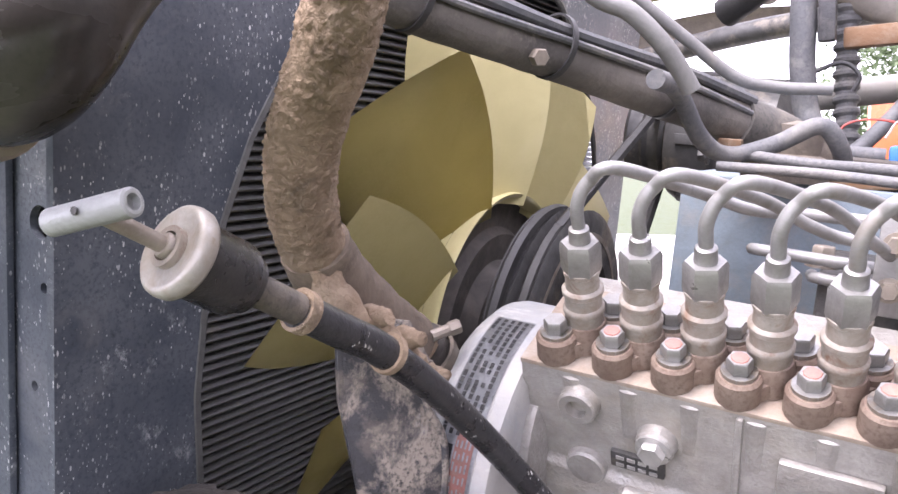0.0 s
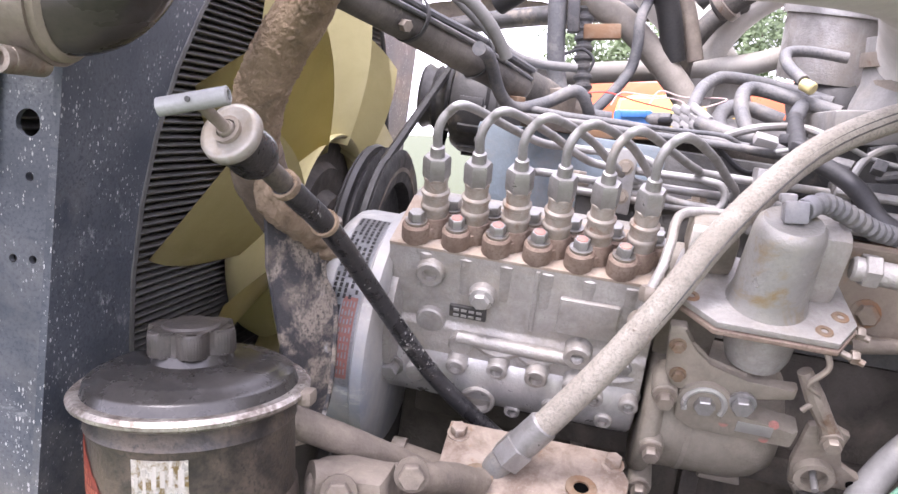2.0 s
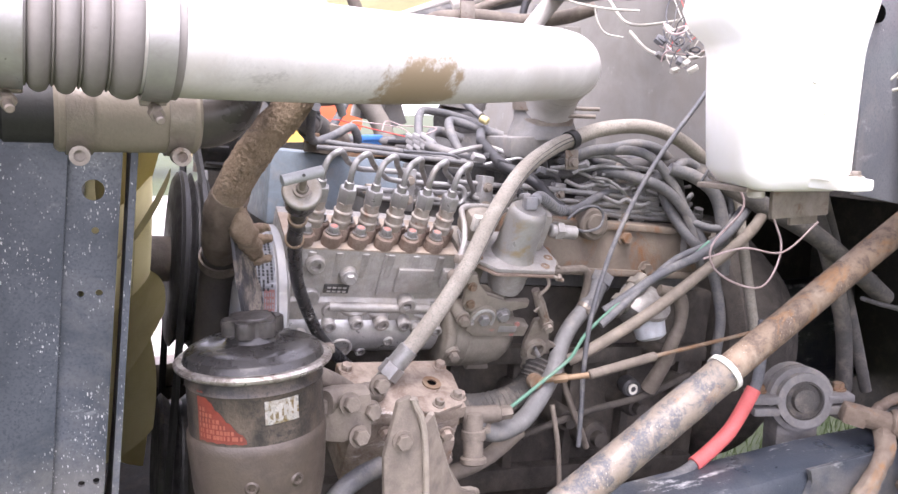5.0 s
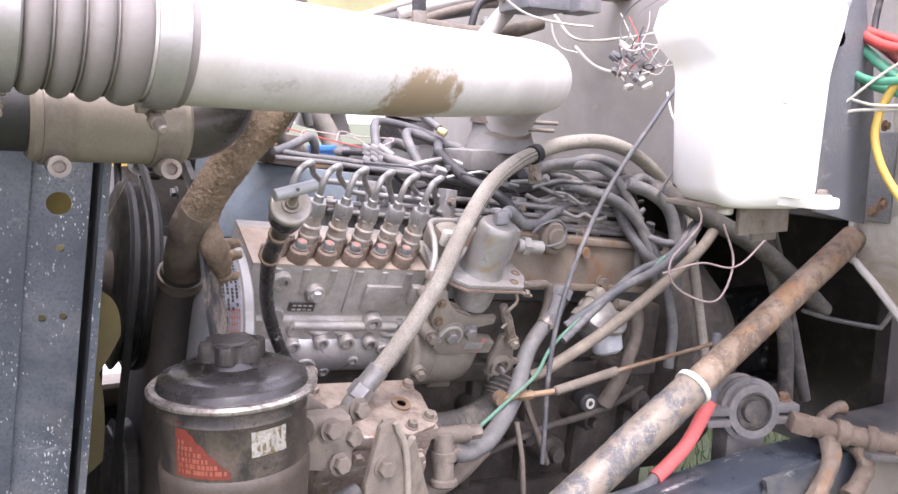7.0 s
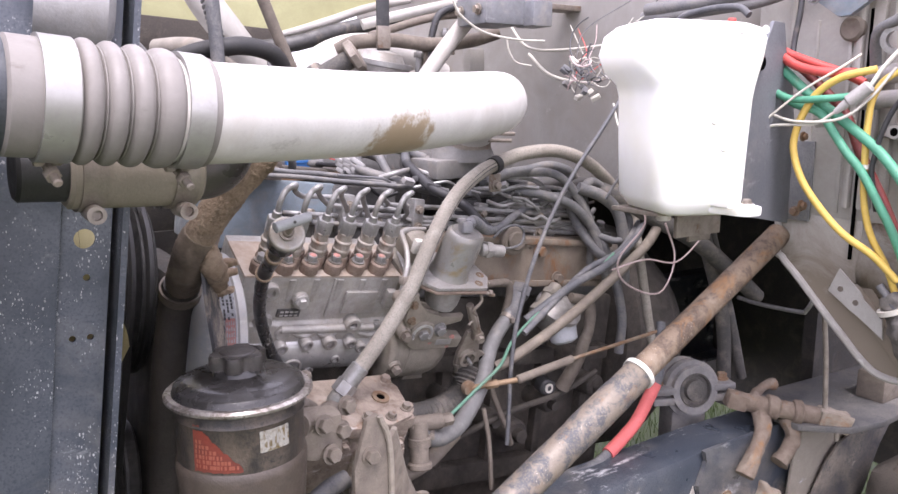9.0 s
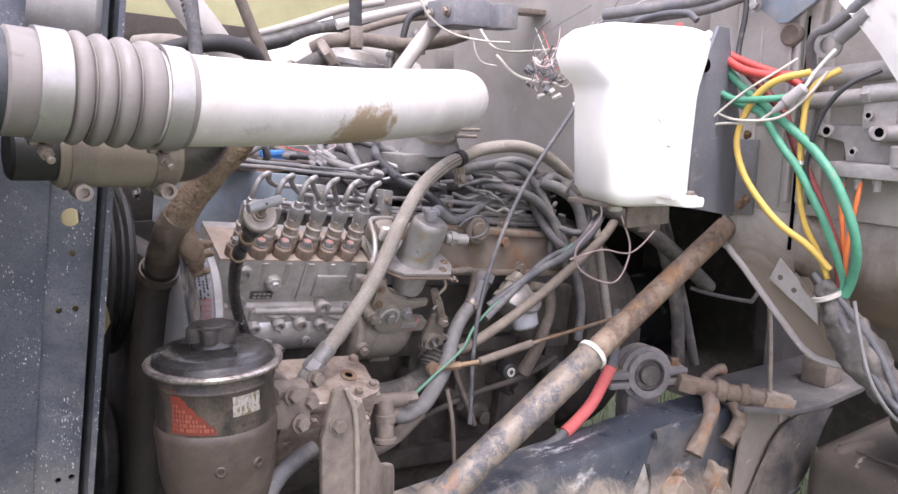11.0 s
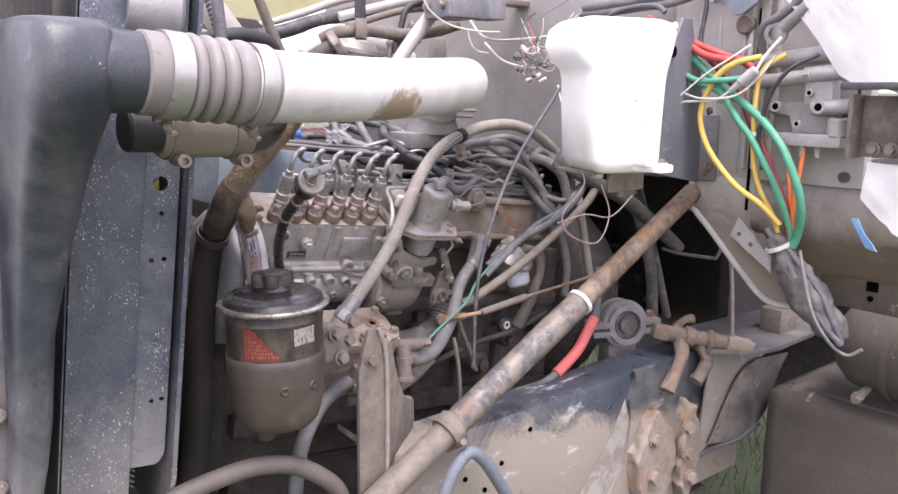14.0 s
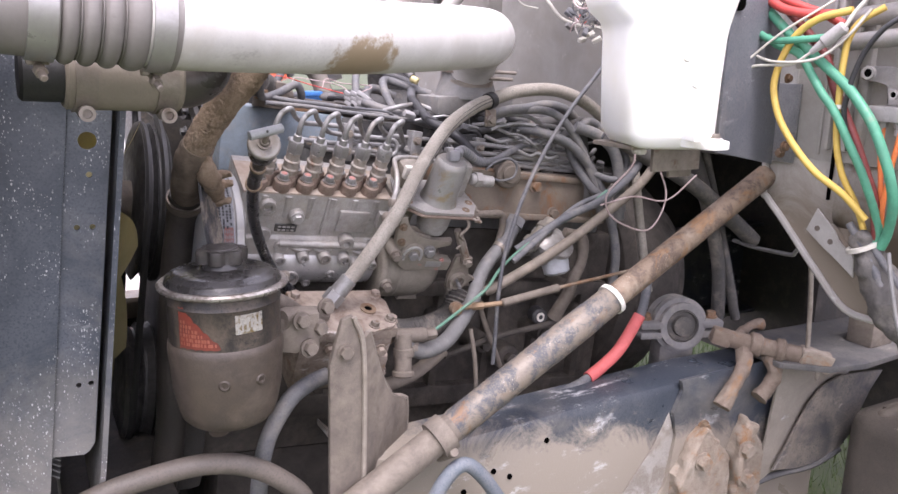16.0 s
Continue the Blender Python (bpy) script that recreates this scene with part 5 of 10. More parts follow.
# ---- the engine ----
def engine():
    th = thing("engine_block", E(0.4, 0.3, -0.5), "grimy six-cylinder diesel engine block and head", "engine")
    bm = B()
    box(bm, (0.40, 0.31, -0.30), (0.84, 0.34, 0.42), 0.012)
    xf(bm, EM)
    part("block", bm, blockdirt, th)
    for k in range(7):
        bm = box(B(), (0.06 + 0.115 * k, 0.135, -0.31), (0.018, 0.03, 0.19), 0.004, EM)
        part("web", bm, blockdirt, th)
    for z, w in ((-0.205, 0.03), (-0.42, 0.04)):
        bm = box(B(), (0.40, 0.132, z), (0.80, 0.036, w), 0.006, EM)
        part("ledge", bm, blockdirt, th)
    bm = B()
    box(bm, (0.450, 0.285, -0.028), (0.64, 0.30, 0.126), 0.008)
    box(bm, (0.49, 0.345, 0.06), (0.54, 0.18, 0.056), 0.008)
    xf(bm, EM)
    part("cylinder_head", bm, surf("grimy_grey_head", (0.115, 0.115, 0.112), (0.075, 0.073, 0.07), 0.75, dust=0.4, dust_col=(0.22, 0.2, 0.17), bump=0.4, patch=22.0), th)
    bm = B()
    box(bm, (0.115, 0.350, 0.030), (0.228, 0.176, 0.118), 0.006)
    xf(bm, EM)
    part("front_cover", bm, headblue, th, "flat blue-grey painted cover plate")
    bm = B()
    box(bm, (0.455, 0.285, 0.034), (0.65, 0.315, 0.010), 0.003)
    xf(bm, EM)
    part("head_flange", bm, dark_steel, th)
    bm = B()
    box(bm, (0.42, 0.36, 0.098), (0.66, 0.15, 0.03), 0.008)
    xf(bm, EM)
    part("rocker_cover", bm, blockdirt, th)
    for k in range(6):
        p = E(0.13 + 0.12 * k, 0.15, 0.04)
        bolt_at(th, p, EZ, 0.014, 0.012, steel_tan)
    # pale step and wedge at the front of the head
    bm = B()
    prism(bm, [(0.0, -0.06), (0.20, -0.06), (0.20, -0.10), (0.0, -0.10)], 0.05, EM @ axes((-0.02, 0.145, 0), (1, 0, 0), (0, 0, 1)), 0.004)
    part("shelf", bm, alu, th)
    # rusty side cover with ribs
    bm = B()
    box(bm, (0.535, 0.11, -0.016), (0.40, 0.06, 0.092), 0.010)
    xf(bm, EM)
    part("side_cover", bm, rustman, th, "rust-brown pushrod side cover")
    for z in (0.022, -0.054):
        part("cover_edge", box(B(), (0.535, 0.078, z), (0.39, 0.010, 0.012), 0.004, EM), rustman, th)
    for x, z in ((0.40, -0.03), (0.55, 0.005), (0.70, -0.02), (0.60, -0.045)):
        bolt_at(th, E(x, 0.078, z), (0, -1, 0), 0.017, 0.010, rustman)
    bm = B()
    cyl(bm, (0.478, 0.085, 1.116), (0.478, 0.062, 1.116), 0.026, n=24, bev=0.003)
    cyl(bm, (0.478, 0.063, 1.116), (0.478, 0.056, 1.116), 0.017, n=24, bev=0.002)
    part("plug", bm, dusty_brown, th)
    bm = B()
    box(bm, (0.40, 0.30, -0.66), (0.78, 0.30, 0.30), 0.03)
    xf(bm, EM)
    part("oil_pan", bm, blockdirt, th)
    bm = B()
    lathe(bm, [(0.0, 0), (0.24, 0), (0.26, 0.02), (0.26, 0.12), (0.20, 0.22), (0.0, 0.22)], E(0.83, 0.33, -0.22), EX, 40)
    part("bell_housing", bm, blockdirt, th)
    # cleats that clamp the lines to the head
    for x in (0.172, 0.30, 0.43, 0.56):
        bm = B()
        box(bm, (x, 0.112, 0.052), (0.020, 0.026, 0.062), 0.002)
        xf(bm, EM)
        part("cleat", bm, steel, th)
        for zz in (0.038, 0.066):
            bolt_at(th, E(x, 0.099, zz), (0, -1, 0), 0.010, 0.006, steel_tan)


engine()


def gear_housing():
    c = E(0, 0.085, -0.128)
    th = thing("gear_housing", c, "worn blue-grey cast gear housing with wrap-round label", "housing")
    bm = B()
    lathe(bm, [(0.0, -0.084), (0.092, -0.084), (0.106, -0.079), (0.113, -0.072), (0.115, -0.065), (0.115, -0.034), (0.119, -0.032), (0.119, -0.022), (0.112, -0.018), (0.0, -0.018)], c, EX, 72)
    part("cover", bm, gearblue, th)
    # the case is coloured near-black for the deep shade behind the reservoir
    bm = B()
    box(bm, (-0.050, 0.27, -0.30), (0.060, 0.34, 0.50), 0.02)
    xf(bm, EM)
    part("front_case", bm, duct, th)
    bm = B()
    lathe(bm, [(0.0, -0.02), (0.068, -0.02), (0.072, -0.014), (0.072, 0.0), (0.06, 0.004), (0.0, 0.004)], P(-0.012, 0.03, -0.12), PU, 40)
    part("pump_flange", bm, alu, th)

    # label bands curved over the cover
    def wrap(x0, x1, a0, a1, mat_, name_, lift, lab=""):
        bm = B()
        n = max(3, int((a1 - a0) / 5))
        lo, hi = [], []
        for k in range(n + 1):
            a = radians(a0 + (a1 - a0) * k / n)
            d = -EY * math.cos(a) + EZ * math.sin(a)
            lo.append(bm.verts.new(c + EX * x0 + d * (0.115 + lift)))
            hi.append(bm.verts.new(c + EX * x1 + d * (0.115 + lift)))
        for k in range(n):
            bm.faces.new((lo[k], lo[k + 1], hi[k + 1], hi[k]))
        bmesh.ops.solidify(bm, geom=bm.faces[:], thickness=0.0004)
        part(name_, bm, mat_, th, lab, angle=60)

    wrap(-0.0635, -0.0350, -14, 74, labelsilver, "label", 0.0006, "silver label with red and black panels")
    wrap(-0.0500, -0.0370, -10, 26, redpaint, "label_panel", 0.0012, "red label panel")
    wrap(-0.0620, -0.0515, -12, 22, black_pl, "label_panel", 0.0012, "black label panel")
    for j in range(5):
        for k in range(20):
            if random.random() < 0.9:
                a = 25 + k * 2.4
                wrap(-0.0620 + j * 0.0052, -0.0620 + j * 0.0052 + 0.0026, a, a + 1.5 + 0.8 * random.random(), black_pl, "text_bar", 0.0012)
    for j in range(4):
        for k in range(9):
            a = -8 + k * 3.7
            wrap(-0.0490 + j * 0.0030, -0.0490 + j * 0.0030 + 0.0013, a, a + 1.5 + 1.5 * random.random(), labelsilver, "text_bar", 0.0017)


gear_housing()


# ---- injection pump ----
def injection_pump():
    th = thing("injection_pump", P(0.1, 0.03, -0.19), "dusty cast aluminium six-plunger diesel injection pump", "injection pump")
    prof = [(-0.011, -0.0235), (-0.011, -0.100), (-0.016, -0.105), (-0.017, -0.112), (-0.020, -0.122), (-0.022, -0.135), (-0.022, -0.160), (-0.018, -0.180), (-0.010, -0.194),
            (0.0, -0.201), (0.09, -0.201), (0.09, -0.0235)]
    bm = B()
    prism(bm, prof, 0.238, PM @ axes((-0.021, 0, 0), (0, 1, 0), (0, 0, 1)), 0.002)
    part("body", bm, alu, th)
    bm = B()
    box(bm, (0.098, 0.031, -0.0245), (0.2385, 0.084, 0.004), 0.001)
    xf(bm, PM)
    part("top_plate", bm, surf("dust_caked_plate", (0.33, 0.275, 0.22), (0.24, 0.18, 0.135), 0.8, 0.1, dust=0.4, dust_col=(0.42, 0.39, 0.35)), th, "dust-caked top plate")

    def boss(u, w, v, r, h, hole, mat_=alu, name_="boss"):
        bm = B()
        prof_ = [(r + 0.002, -0.004), (r, 0.002), (r, h - 0.0015), (r - 0.0015, h)]
        if hole:
            prof_ += [(hole, h), (hole * 0.9, h - 0.006), (0.0, h - 0.006)]
        lathe(bm, prof_, P(u, v, w), -PV, 26)
        part(name_, bm, mat_, th)

    bm = B()
    cyl(bm, P(-0.0205, 0.010, -0.158), P(0.2165, 0.010, -0.158), 0.0415, n=48, bev=0.003)
    part("camshaft_barrel", bm, alu_clean, th, "smooth bright cam barrel", angle=60)
    boss(0.018, -0.046, -0.011, 0.0125, 0.009, 0.0065)
    boss(0.066, -0.062, -0.011, 0.0120, 0.008, 0)
    boss(0.020, -0.100, -0.011, 0.0135, 0.006, 0)
    boss(0.051, -0.116, -0.014, 0.0115, 0.010, 0)
    boss(0.157, -0.104, -0.012, 0.0125, 0.014, 0.006)
    for u, w, r in ((0.050, -0.135, 0.0095), (0.088, -0.130, 0.0095), (0.124, -0.130, 0.0105), (0.158, -0.132, 0.0095), (0.178, -0.141, 0.0085), (0.209, -0.142, 0.0085)):
        boss(u, w, -0.022, r, 0.013, r * 0.58, alu, "port")
    boss(0.073, -0.172, -0.024, 0.0165, 0.010, 0.0125)
    boss(0.106, -0.184, -0.018, 0.0075, 0.010, 0.0045)
    boss(0.012, -0.150, -0.026, 0.010, 0.010, 0)
    boss(0.140, -0.160, -0.027, 0.0075, 0.008, 0.004)
    boss(0.190, -0.165, -0.026, 0.0085, 0.009, 0.0045)
    bolt_at(th, P(0.066, -0.019, -0.062), -PV, 0.014, 0.006, alu_clean)
    bolt_at(th, P(-0.012, -0.030, -0.150), -PV, 0.015, 0.012, steel)
    bolt_at(th, P(0.20, -0.013, -0.110), -PV, 0.011, 0.008, steel)
    for i in range(6):
        u = 0.0125 + 0.036 * i
        bm = B()
        cyl(bm, P(u, -0.0005, -0.0265), P(u, -0.0005, -0.070), 0.0120, 0.0112, n=20, bev=0.003)
        part("column", bm, alu, th)
    # lumpy cast web between barrel and face
    for u, w, du in ((0.085, -0.118, 0.05), (0.12, -0.120, 0.04), (0.19, -0.122, 0.05)):
        bm = B()
        tube(bm, [P(u - du / 2, -0.014, w), P(u, -0.019, w - 0.003), P(u + du / 2, -0.014, w + 0.001)], [0.003, 0.007, 0.004], 10)
        part("cast_web", bm, alu, th)
    # cast ribs, cover plate, slotted tag
    for u in (0.112,):
        bm = B()
        box(bm, (u, -0.012, -0.060), (0.004, 0.004, 0.066), 0.0015)
        xf(bm, PM)
        part("rib", bm, alu, th)
    bm = B()
    box(bm, (0.160, -0.0140, -0.067), (0.052, 0.006, 0.038), 0.0022)
    xf(bm, PM)
    part("cover_plate", bm, alu, th)
    bm = B()
    box(bm, (0.054, -0.0125, -0.085), (0.034, 0.004, 0.013), 0.001)
    xf(bm, PM)
    part("type_plate", bm, dark_steel, th, "dark riveted type plate")
    for j in range(2):
        for k in range(4):
            bm = B()
            box(bm, (0.0435 + 0.007 * k, -0.0152, -0.082 - 0.006 * j), (0.005, 0.0008, 0.0025))
            xf(bm, PM)
            part("text_bar", bm, alu_clean, th)
    bm = B()
    cyl(bm, P(0.045, -0.019, -0.110), P(0.195, -0.019, -0.112), 0.0065, n=16, bev=0.002)
    part("gallery", bm, alu, th)
    # end bracket and fuel feed line with banjo
    bm = B()
    box(bm, (0.207, -0.016, -0.06), (0.016, 0.012, 0.03), 0.003)
    xf(bm, PM)
    part("feed_boss", bm, alu, th)
    bm = B()
    tube(bm, [(0.194, -0.032, 1.080), (0.198, -0.033, 1.100), (0.207, -0.028, 1.120), (0.214, -0.014, 1.140), (0.218, 0.002, 1.153), (0.226, 0.018, 1.160), (0.245, 0.027, 1.161), (0.275, 0.032, 1.158)], 0.0042, 12)
    part("feed_line", bm, alu, th, "bent steel feed line")
    bm = B()
    hexa(bm, (0.1965, -0.033, 1.094), (0.1, -0.05, 1), 0.0125, 0.012)
    hexa(bm, (0.1925, -0.033, 1.076), -PV, 0.017, 0.020)
    cyl(bm, (0.1925, -0.025, 1.076), (0.1925, -0.042, 1.072), 0.0105, n=18, bev=0.001)
    part("banjo", bm, steel_tan, th)
    # six delivery valves
    for i in range(6):
        u = 0.036 * i
        dv = part("delivery_valve", lathe(B(), [(0.0116, -0.012), (0.0120, 0.003), (0.0126, 0.0042), (0.0128, 0.0072), (0.0122, 0.0082), (0.0114, 0.009), (0.0114, 0.0165), (0.0126, 0.0178), (0.0127, 0.0205), (0.0118, 0.0216), (0.0104, 0.0222), (0.0102, 0.031), (0.0110, 0.0318), (0.0110, 0.034), (0.008, 0.036)],
                                            P(u + 0.0125, 0.0158, 0), PW, 24), valve_steel, th, "grimy steel valve holder")
        bm = B()
        for (a, b) in ((0.0, 0.0), (0.026, 0.031)):
            lathe(bm, [(0.0118, -0.0235), (0.0128, -0.021), (0.0125, -0.0075), (0.011, -0.0055)], P(u + a, b, 0), PW, 22)
        d = (P(0.026, 0.031, 0) - P(0, 0, 0)).normalized()
        box(bm, (0, 0, 0), (0.030, 0.022, 0.011), 0.002, axes(P(u + 0.013, 0.0155, -0.0165), d, PW.cross(d)))
        lathe(bm, [(0.0142, -0.022), (0.0142, -0.009), (0.0128, -0.0035), (0.0112, -0.003)], P(u + 0.0125, 0.0158, 0), PW, 24)
        part("flange", bm, rustcap, dv, "rusty brown clamping flange")
        bm = B()
        hexa(bm, P(u + 0.0125, 0.0158, 0.033), PW, 0.0212, 0.0205, 0.0026)
        lathe(bm, [(0.0065, 0.053), (0.006, 0.062), (0.0045, 0.063)], P(u + 0.0125, 0.0158, 0), PW, 16)
        part("union_nut", bm, steel, dv, "dull zinc hex union nut")
        for (a, b, red) in ((0.0, 0.0, i > 0), (0.026, 0.031, False)):
            bb = bolt_at(th, P(u + a, b, -0.0048), PW, 0.0125, 0.0085, steel)
            part("washer", ring(B(), P(u + a, b, -0.0052), PW, 0.006, 0.0098, 0.0022, 22), steel_tan, bb)
            if red:
                bm = B()
                lathe(bm, [(0.0, 0.0), (0.0050, 0.0), (0.0046, 0.0006), (0.0, 0.0008)], P(u + a, b, 0.0052), PW, 9)
                roughen(bm, 0.0005, 300, i)
                part("paint_mark", bm, redpaint, bb, "faded red paint dab")


injection_pump()


def injection_lines():
    for i in range(6):
        u = 0.036 * i + 0.0125
        s = P(u, 0.0158, 0.060)
        up = P(u, 0.0158, 0.078)
        zr = (0.076, 0.064, 0.052, 0.040, 0.070, 0.046)[i]
        yr = 0.108 if i % 2 else 0.117
        end = (0.19, 0.255, 0.37, 0.48, 0.59, 0.69)[i]
        pts = [s, up, P(u + 0.006, 0.021, 0.091), P(u + 0.020, 0.028, 0.097), E(u + 0.052, 0.058, 0.086), E(u + 0.078, 0.088, (0.086 + zr) / 2 - 0.004), E(u + 0.105, yr, zr)]
        if i in (0, 1):
            # turns back towards its own cylinder
            pts += [E(end - 0.01, yr, zr), E(end + 0.010, yr, zr - 0.006), E(end + 0.010, yr, zr - 0.022), E(end - 0.01, yr, zr - 0.028), E(0.10 + 0.04 * i, yr + 0.006, zr - 0.028), E(0.085 + 0.04 * i, 0.14, zr - 0.03)]
        else:
            pts += [E((u + end) / 2 + 0.06, yr, zr), E(end, yr, zr), E(end + 0.02, 0.122, zr + 0.014), E(end + 0.026, 0.15, zr + 0.02)]
        bm = B()
        tube(bm, pts, 0.0040, 10, 7)
        solo("injection_line", bm, linemetal, s, "dull steel high-pressure injection line", "fuel line", "injection lines", angle=70)
    # long straight rails and return lines further back on the head
    for k in range(4):
        bm = B()
        z = 0.072 - 0.016 * k
        tube(bm, [E(0.36, 0.103, z), E(0.45, 0.100, z), E(0.58, 0.102, z - 0.001), E(0.68, 0.104, z), E(0.715, 0.12, z + 0.012)], 0.0045, 10)
        solo("injection_line", bm, linemetal, E(0.5, 0.1, z), "straight dull steel fuel line along the head", "fuel line", "injection lines")
    for k, x in enumerate((0.43, 0.55, 0.66)):
        bm = B()
        tube(bm, [E(x, 0.15, 0.10), E(x - 0.02, 0.13, 0.118), E(x - 0.05, 0.115, 0.10), E(x - 0.055, 0.11, 0.06), E(x - 0.02, 0.102, 0.045), E(x + 0.06, 0.10, 0.05)], 0.0038, 9)
        solo("return_line", bm, linemetal, E(x, 0.14, 0.1), "bent steel return line on the head", "fuel line", "return lines")
    # injector bodies along the head's edge
    for k in range(2, 6):
        c = E(0.10 + 0.125 * k, 0.152, 0.02)
        th = thing("injector", c, "dusty steel injector body in the head", "injector", "injectors")
        bm = B()
        lathe(bm, [(0.011, -0.03), (0.011, 0.02), (0.008, 0.022), (0.008, 0.045), (0.0, 0.045)], c + Vector((0, -0.035, 0.0)), (0, -0.35, 1), 16)
        part("body", bm, steel, th)
        bm = B()
        hexa(bm, c + Vector((0, -0.043, 0.022)), (0, -0.35, 1), 0.018, 0.014)
        part("nut", bm, steel, th)


injection_lines()


def governor():
    th = thing("governor", P(0.27, 0.02, -0.2), "oily cast pump governor with lever and bolted cover", "governor")
    bm = B()
    box(bm, (0.245, 0.03, -0.06), (0.052, 0.065, 0.085), 0.008)
    xf(bm, PM)
    part("housing", bm, alu_dirty, th)
    bm = B()
    lathe(bm, [(0.070, 0.0), (0.073, 0.003), (0.073, 0.012), (0.070, 0.015), (0.064, 0.018), (0.062, 0.090), (0.057, 0.108), (0.046, 0.122), (0.020, 0.130), (0.0, 0.131)], P(0.222, 0.020, -0.170), PU, 52)
    part("drum", bm, alu_dirty, th, angle=50)
    bm = B()
    ring(bm, P(0.262, 0.020, -0.170), PU, 0.0615, 0.0640, 0.004, 48)
    part("drum_rib", bm, alu_dirty, th)
    bm = B()
    prism(bm, [(0.292, -0.220), (0.325, -0.220), (0.330, -0.232), (0.288, -0.232)], 0.03, PM @ axes((0, 0.015, 0), (1, 0, 0), (0, 0, 1)), 0.003)
    part("foot", bm, alu_dirty, th)
    # bolted lug column on the drum's flange
    for w in (-0.105, -0.165, -0.222):
        bm = B()
        cyl(bm, P(0.234, -0.012, w), P(0.234, -0.056 + 0.10 * abs(w + 0.165), w), 0.011, n=18, bev=0.002)
        part("lug", bm, alu_dirty, th)
        bolt_at(th, P(0.234, -0.056 + 0.10 * abs(w + 0.165), w), -PV, 0.013, 0.009, steel_tan)
    # arched cover with its strip
    bm = B()
    arch = [(0.267 + 0.023 * math.cos(math.pi * k / 12), -0.108 + 0.024 * math.sin(math.pi * k / 12)) for k in range(13)]
    prism(bm, arch + [(0.246, -0.128), (0.262, -0.138), (0.345, -0.138), (0.347, -0.118), (0.290, -0.114)], 0.02, PM @ axes((0, -0.028, 0), (1, 0, 0), (0, 0, 1)), 0.003)
    part("cover", bm, alu_dirty, th)
    bm = B()
    tube(bm, [P(0.267 + 0.0165 * math.cos(math.pi * (k / 8 * 1.3 - 0.15)), -0.047, -0.108 + 0.0175 * math.sin(math.pi * (k / 8 * 1.3 - 0.15))) for k in range(9)], 0.003, 8)
    part("cover_ring", bm, alu_clean, th)
    for u, w in ((0.267, -0.106), (0.296, -0.099)):
        bolt_at(th, P(u, -0.046, w), -PV, 0.015, 0.008, steel)
    bm = B()
    box(bm, (0.312, -0.047, -0.124), (0.03, 0.003, 0.012), 0.001, PM)
    part("clip", bm, bright_steel, th, "bright clip plate")
    for u, w in ((0.287, -0.124), (0.326, -0.116), (0.322, -0.133)):
        bm = B()
        cyl(bm, P(u, -0.0455, w), P(u, -0.0480, w), 0.0042, n=10)
        part("paint_mark", bm, redpaint, th, "red paint dab")
    bm = B()
    prism(bm, [(0.224, -0.034), (0.238, -0.033), (0.246, -0.056), (0.262, -0.070), (0.295, -0.080), (0.335, -0.075), (0.335, -0.088), (0.300, -0.096), (0.262, -0.098), (0.240, -0.100), (0.230, -0.085)], 0.010, PM @ axes((0, -0.034, 0), (1, 0, 0), (0, 0, 1)), 0.003)
    part("bracket", bm, alu_dirty, th)
    for u, w in ((0.234, -0.052), (0.240, -0.082)):
        bolt_at(th, P(u, -0.044, w), -PV, 0.009, 0.005, brown_steel)
    # mounting plate and canister
    bm = B()
    prism(bm, [(0.215, -0.022), (0.255, -0.058), (0.345, -0.058), (0.362, -0.030), (0.355, 0.04), (0.23, 0.04)], 0.006, PM @ Matrix.Translation((0, 0, -0.018)), 0.0015)
    part("mounting_plate", bm, alu, th)
    bm = B()
    prism(bm, [(0.214, -0.022), (0.2545, -0.0595), (0.3455, -0.0595), (0.3635, -0.030), (0.356, 0.04), (0.23, 0.04)], 0.0045, PM @ Matrix.Translation((0, 0, -0.0235)), 0.0012)
    part("gasket", bm, rustcap, th, "rust-brown plate edge")
    for u, v in ((0.335, -0.046), (0.350, -0.024), (0.236, -0.030)):
        bm = B()
        lathe(bm, [(0.0028, 0.0), (0.0030, 0.0014), (0.0062, 0.0014), (0.0070, 0.0)], P(u, v, -0.0122), PW, 16)
        part("eyelet", bm, brown_steel, th)
    for u, v in ((0.356, -0.050), (0.366, -0.018)):
        bm = B()
        cyl(bm, P(u - 0.012, v + 0.004, -0.026), P(u + 0.012, v - 0.004, -0.030), 0.0028, n=10)
        hexa(bm, P(u + 0.002, v, -0.028), PU, 0.010, 0.006)
        part("stud", bm, steel_tan, th)
    bm = B()
    lathe(bm, [(0.024, -0.070), (0.027, -0.060), (0.028, -0.020), (0.026, -0.018)], P(0.300, -0.018, 0), PW, 28)
    part("neck", bm, alu, th)
    bm = B()
    lathe(bm, [(0.0320, -0.012), (0.0300, -0.006), (0.0288, 0.0), (0.0270, 0.052), (0.0255, 0.059), (0.0220, 0.063), (0.018, 0.0615), (0.0, 0.0622)], P(0.295, -0.018, 0), PW, 40)
    part("canister", bm, surf("streaked_canister", (0.31, 0.305, 0.29), (0.235, 0.228, 0.21), 0.42, 0.4, dust=0.42, dust_col=(0.33, 0.305, 0.26), rust=0.27, rust_col=(0.25, 0.185, 0.10), patch=26.0, bump=0.3, scuffs=0.3, scuff_col=(0.42, 0.41, 0.39)), th, "streaked steel boost canister")
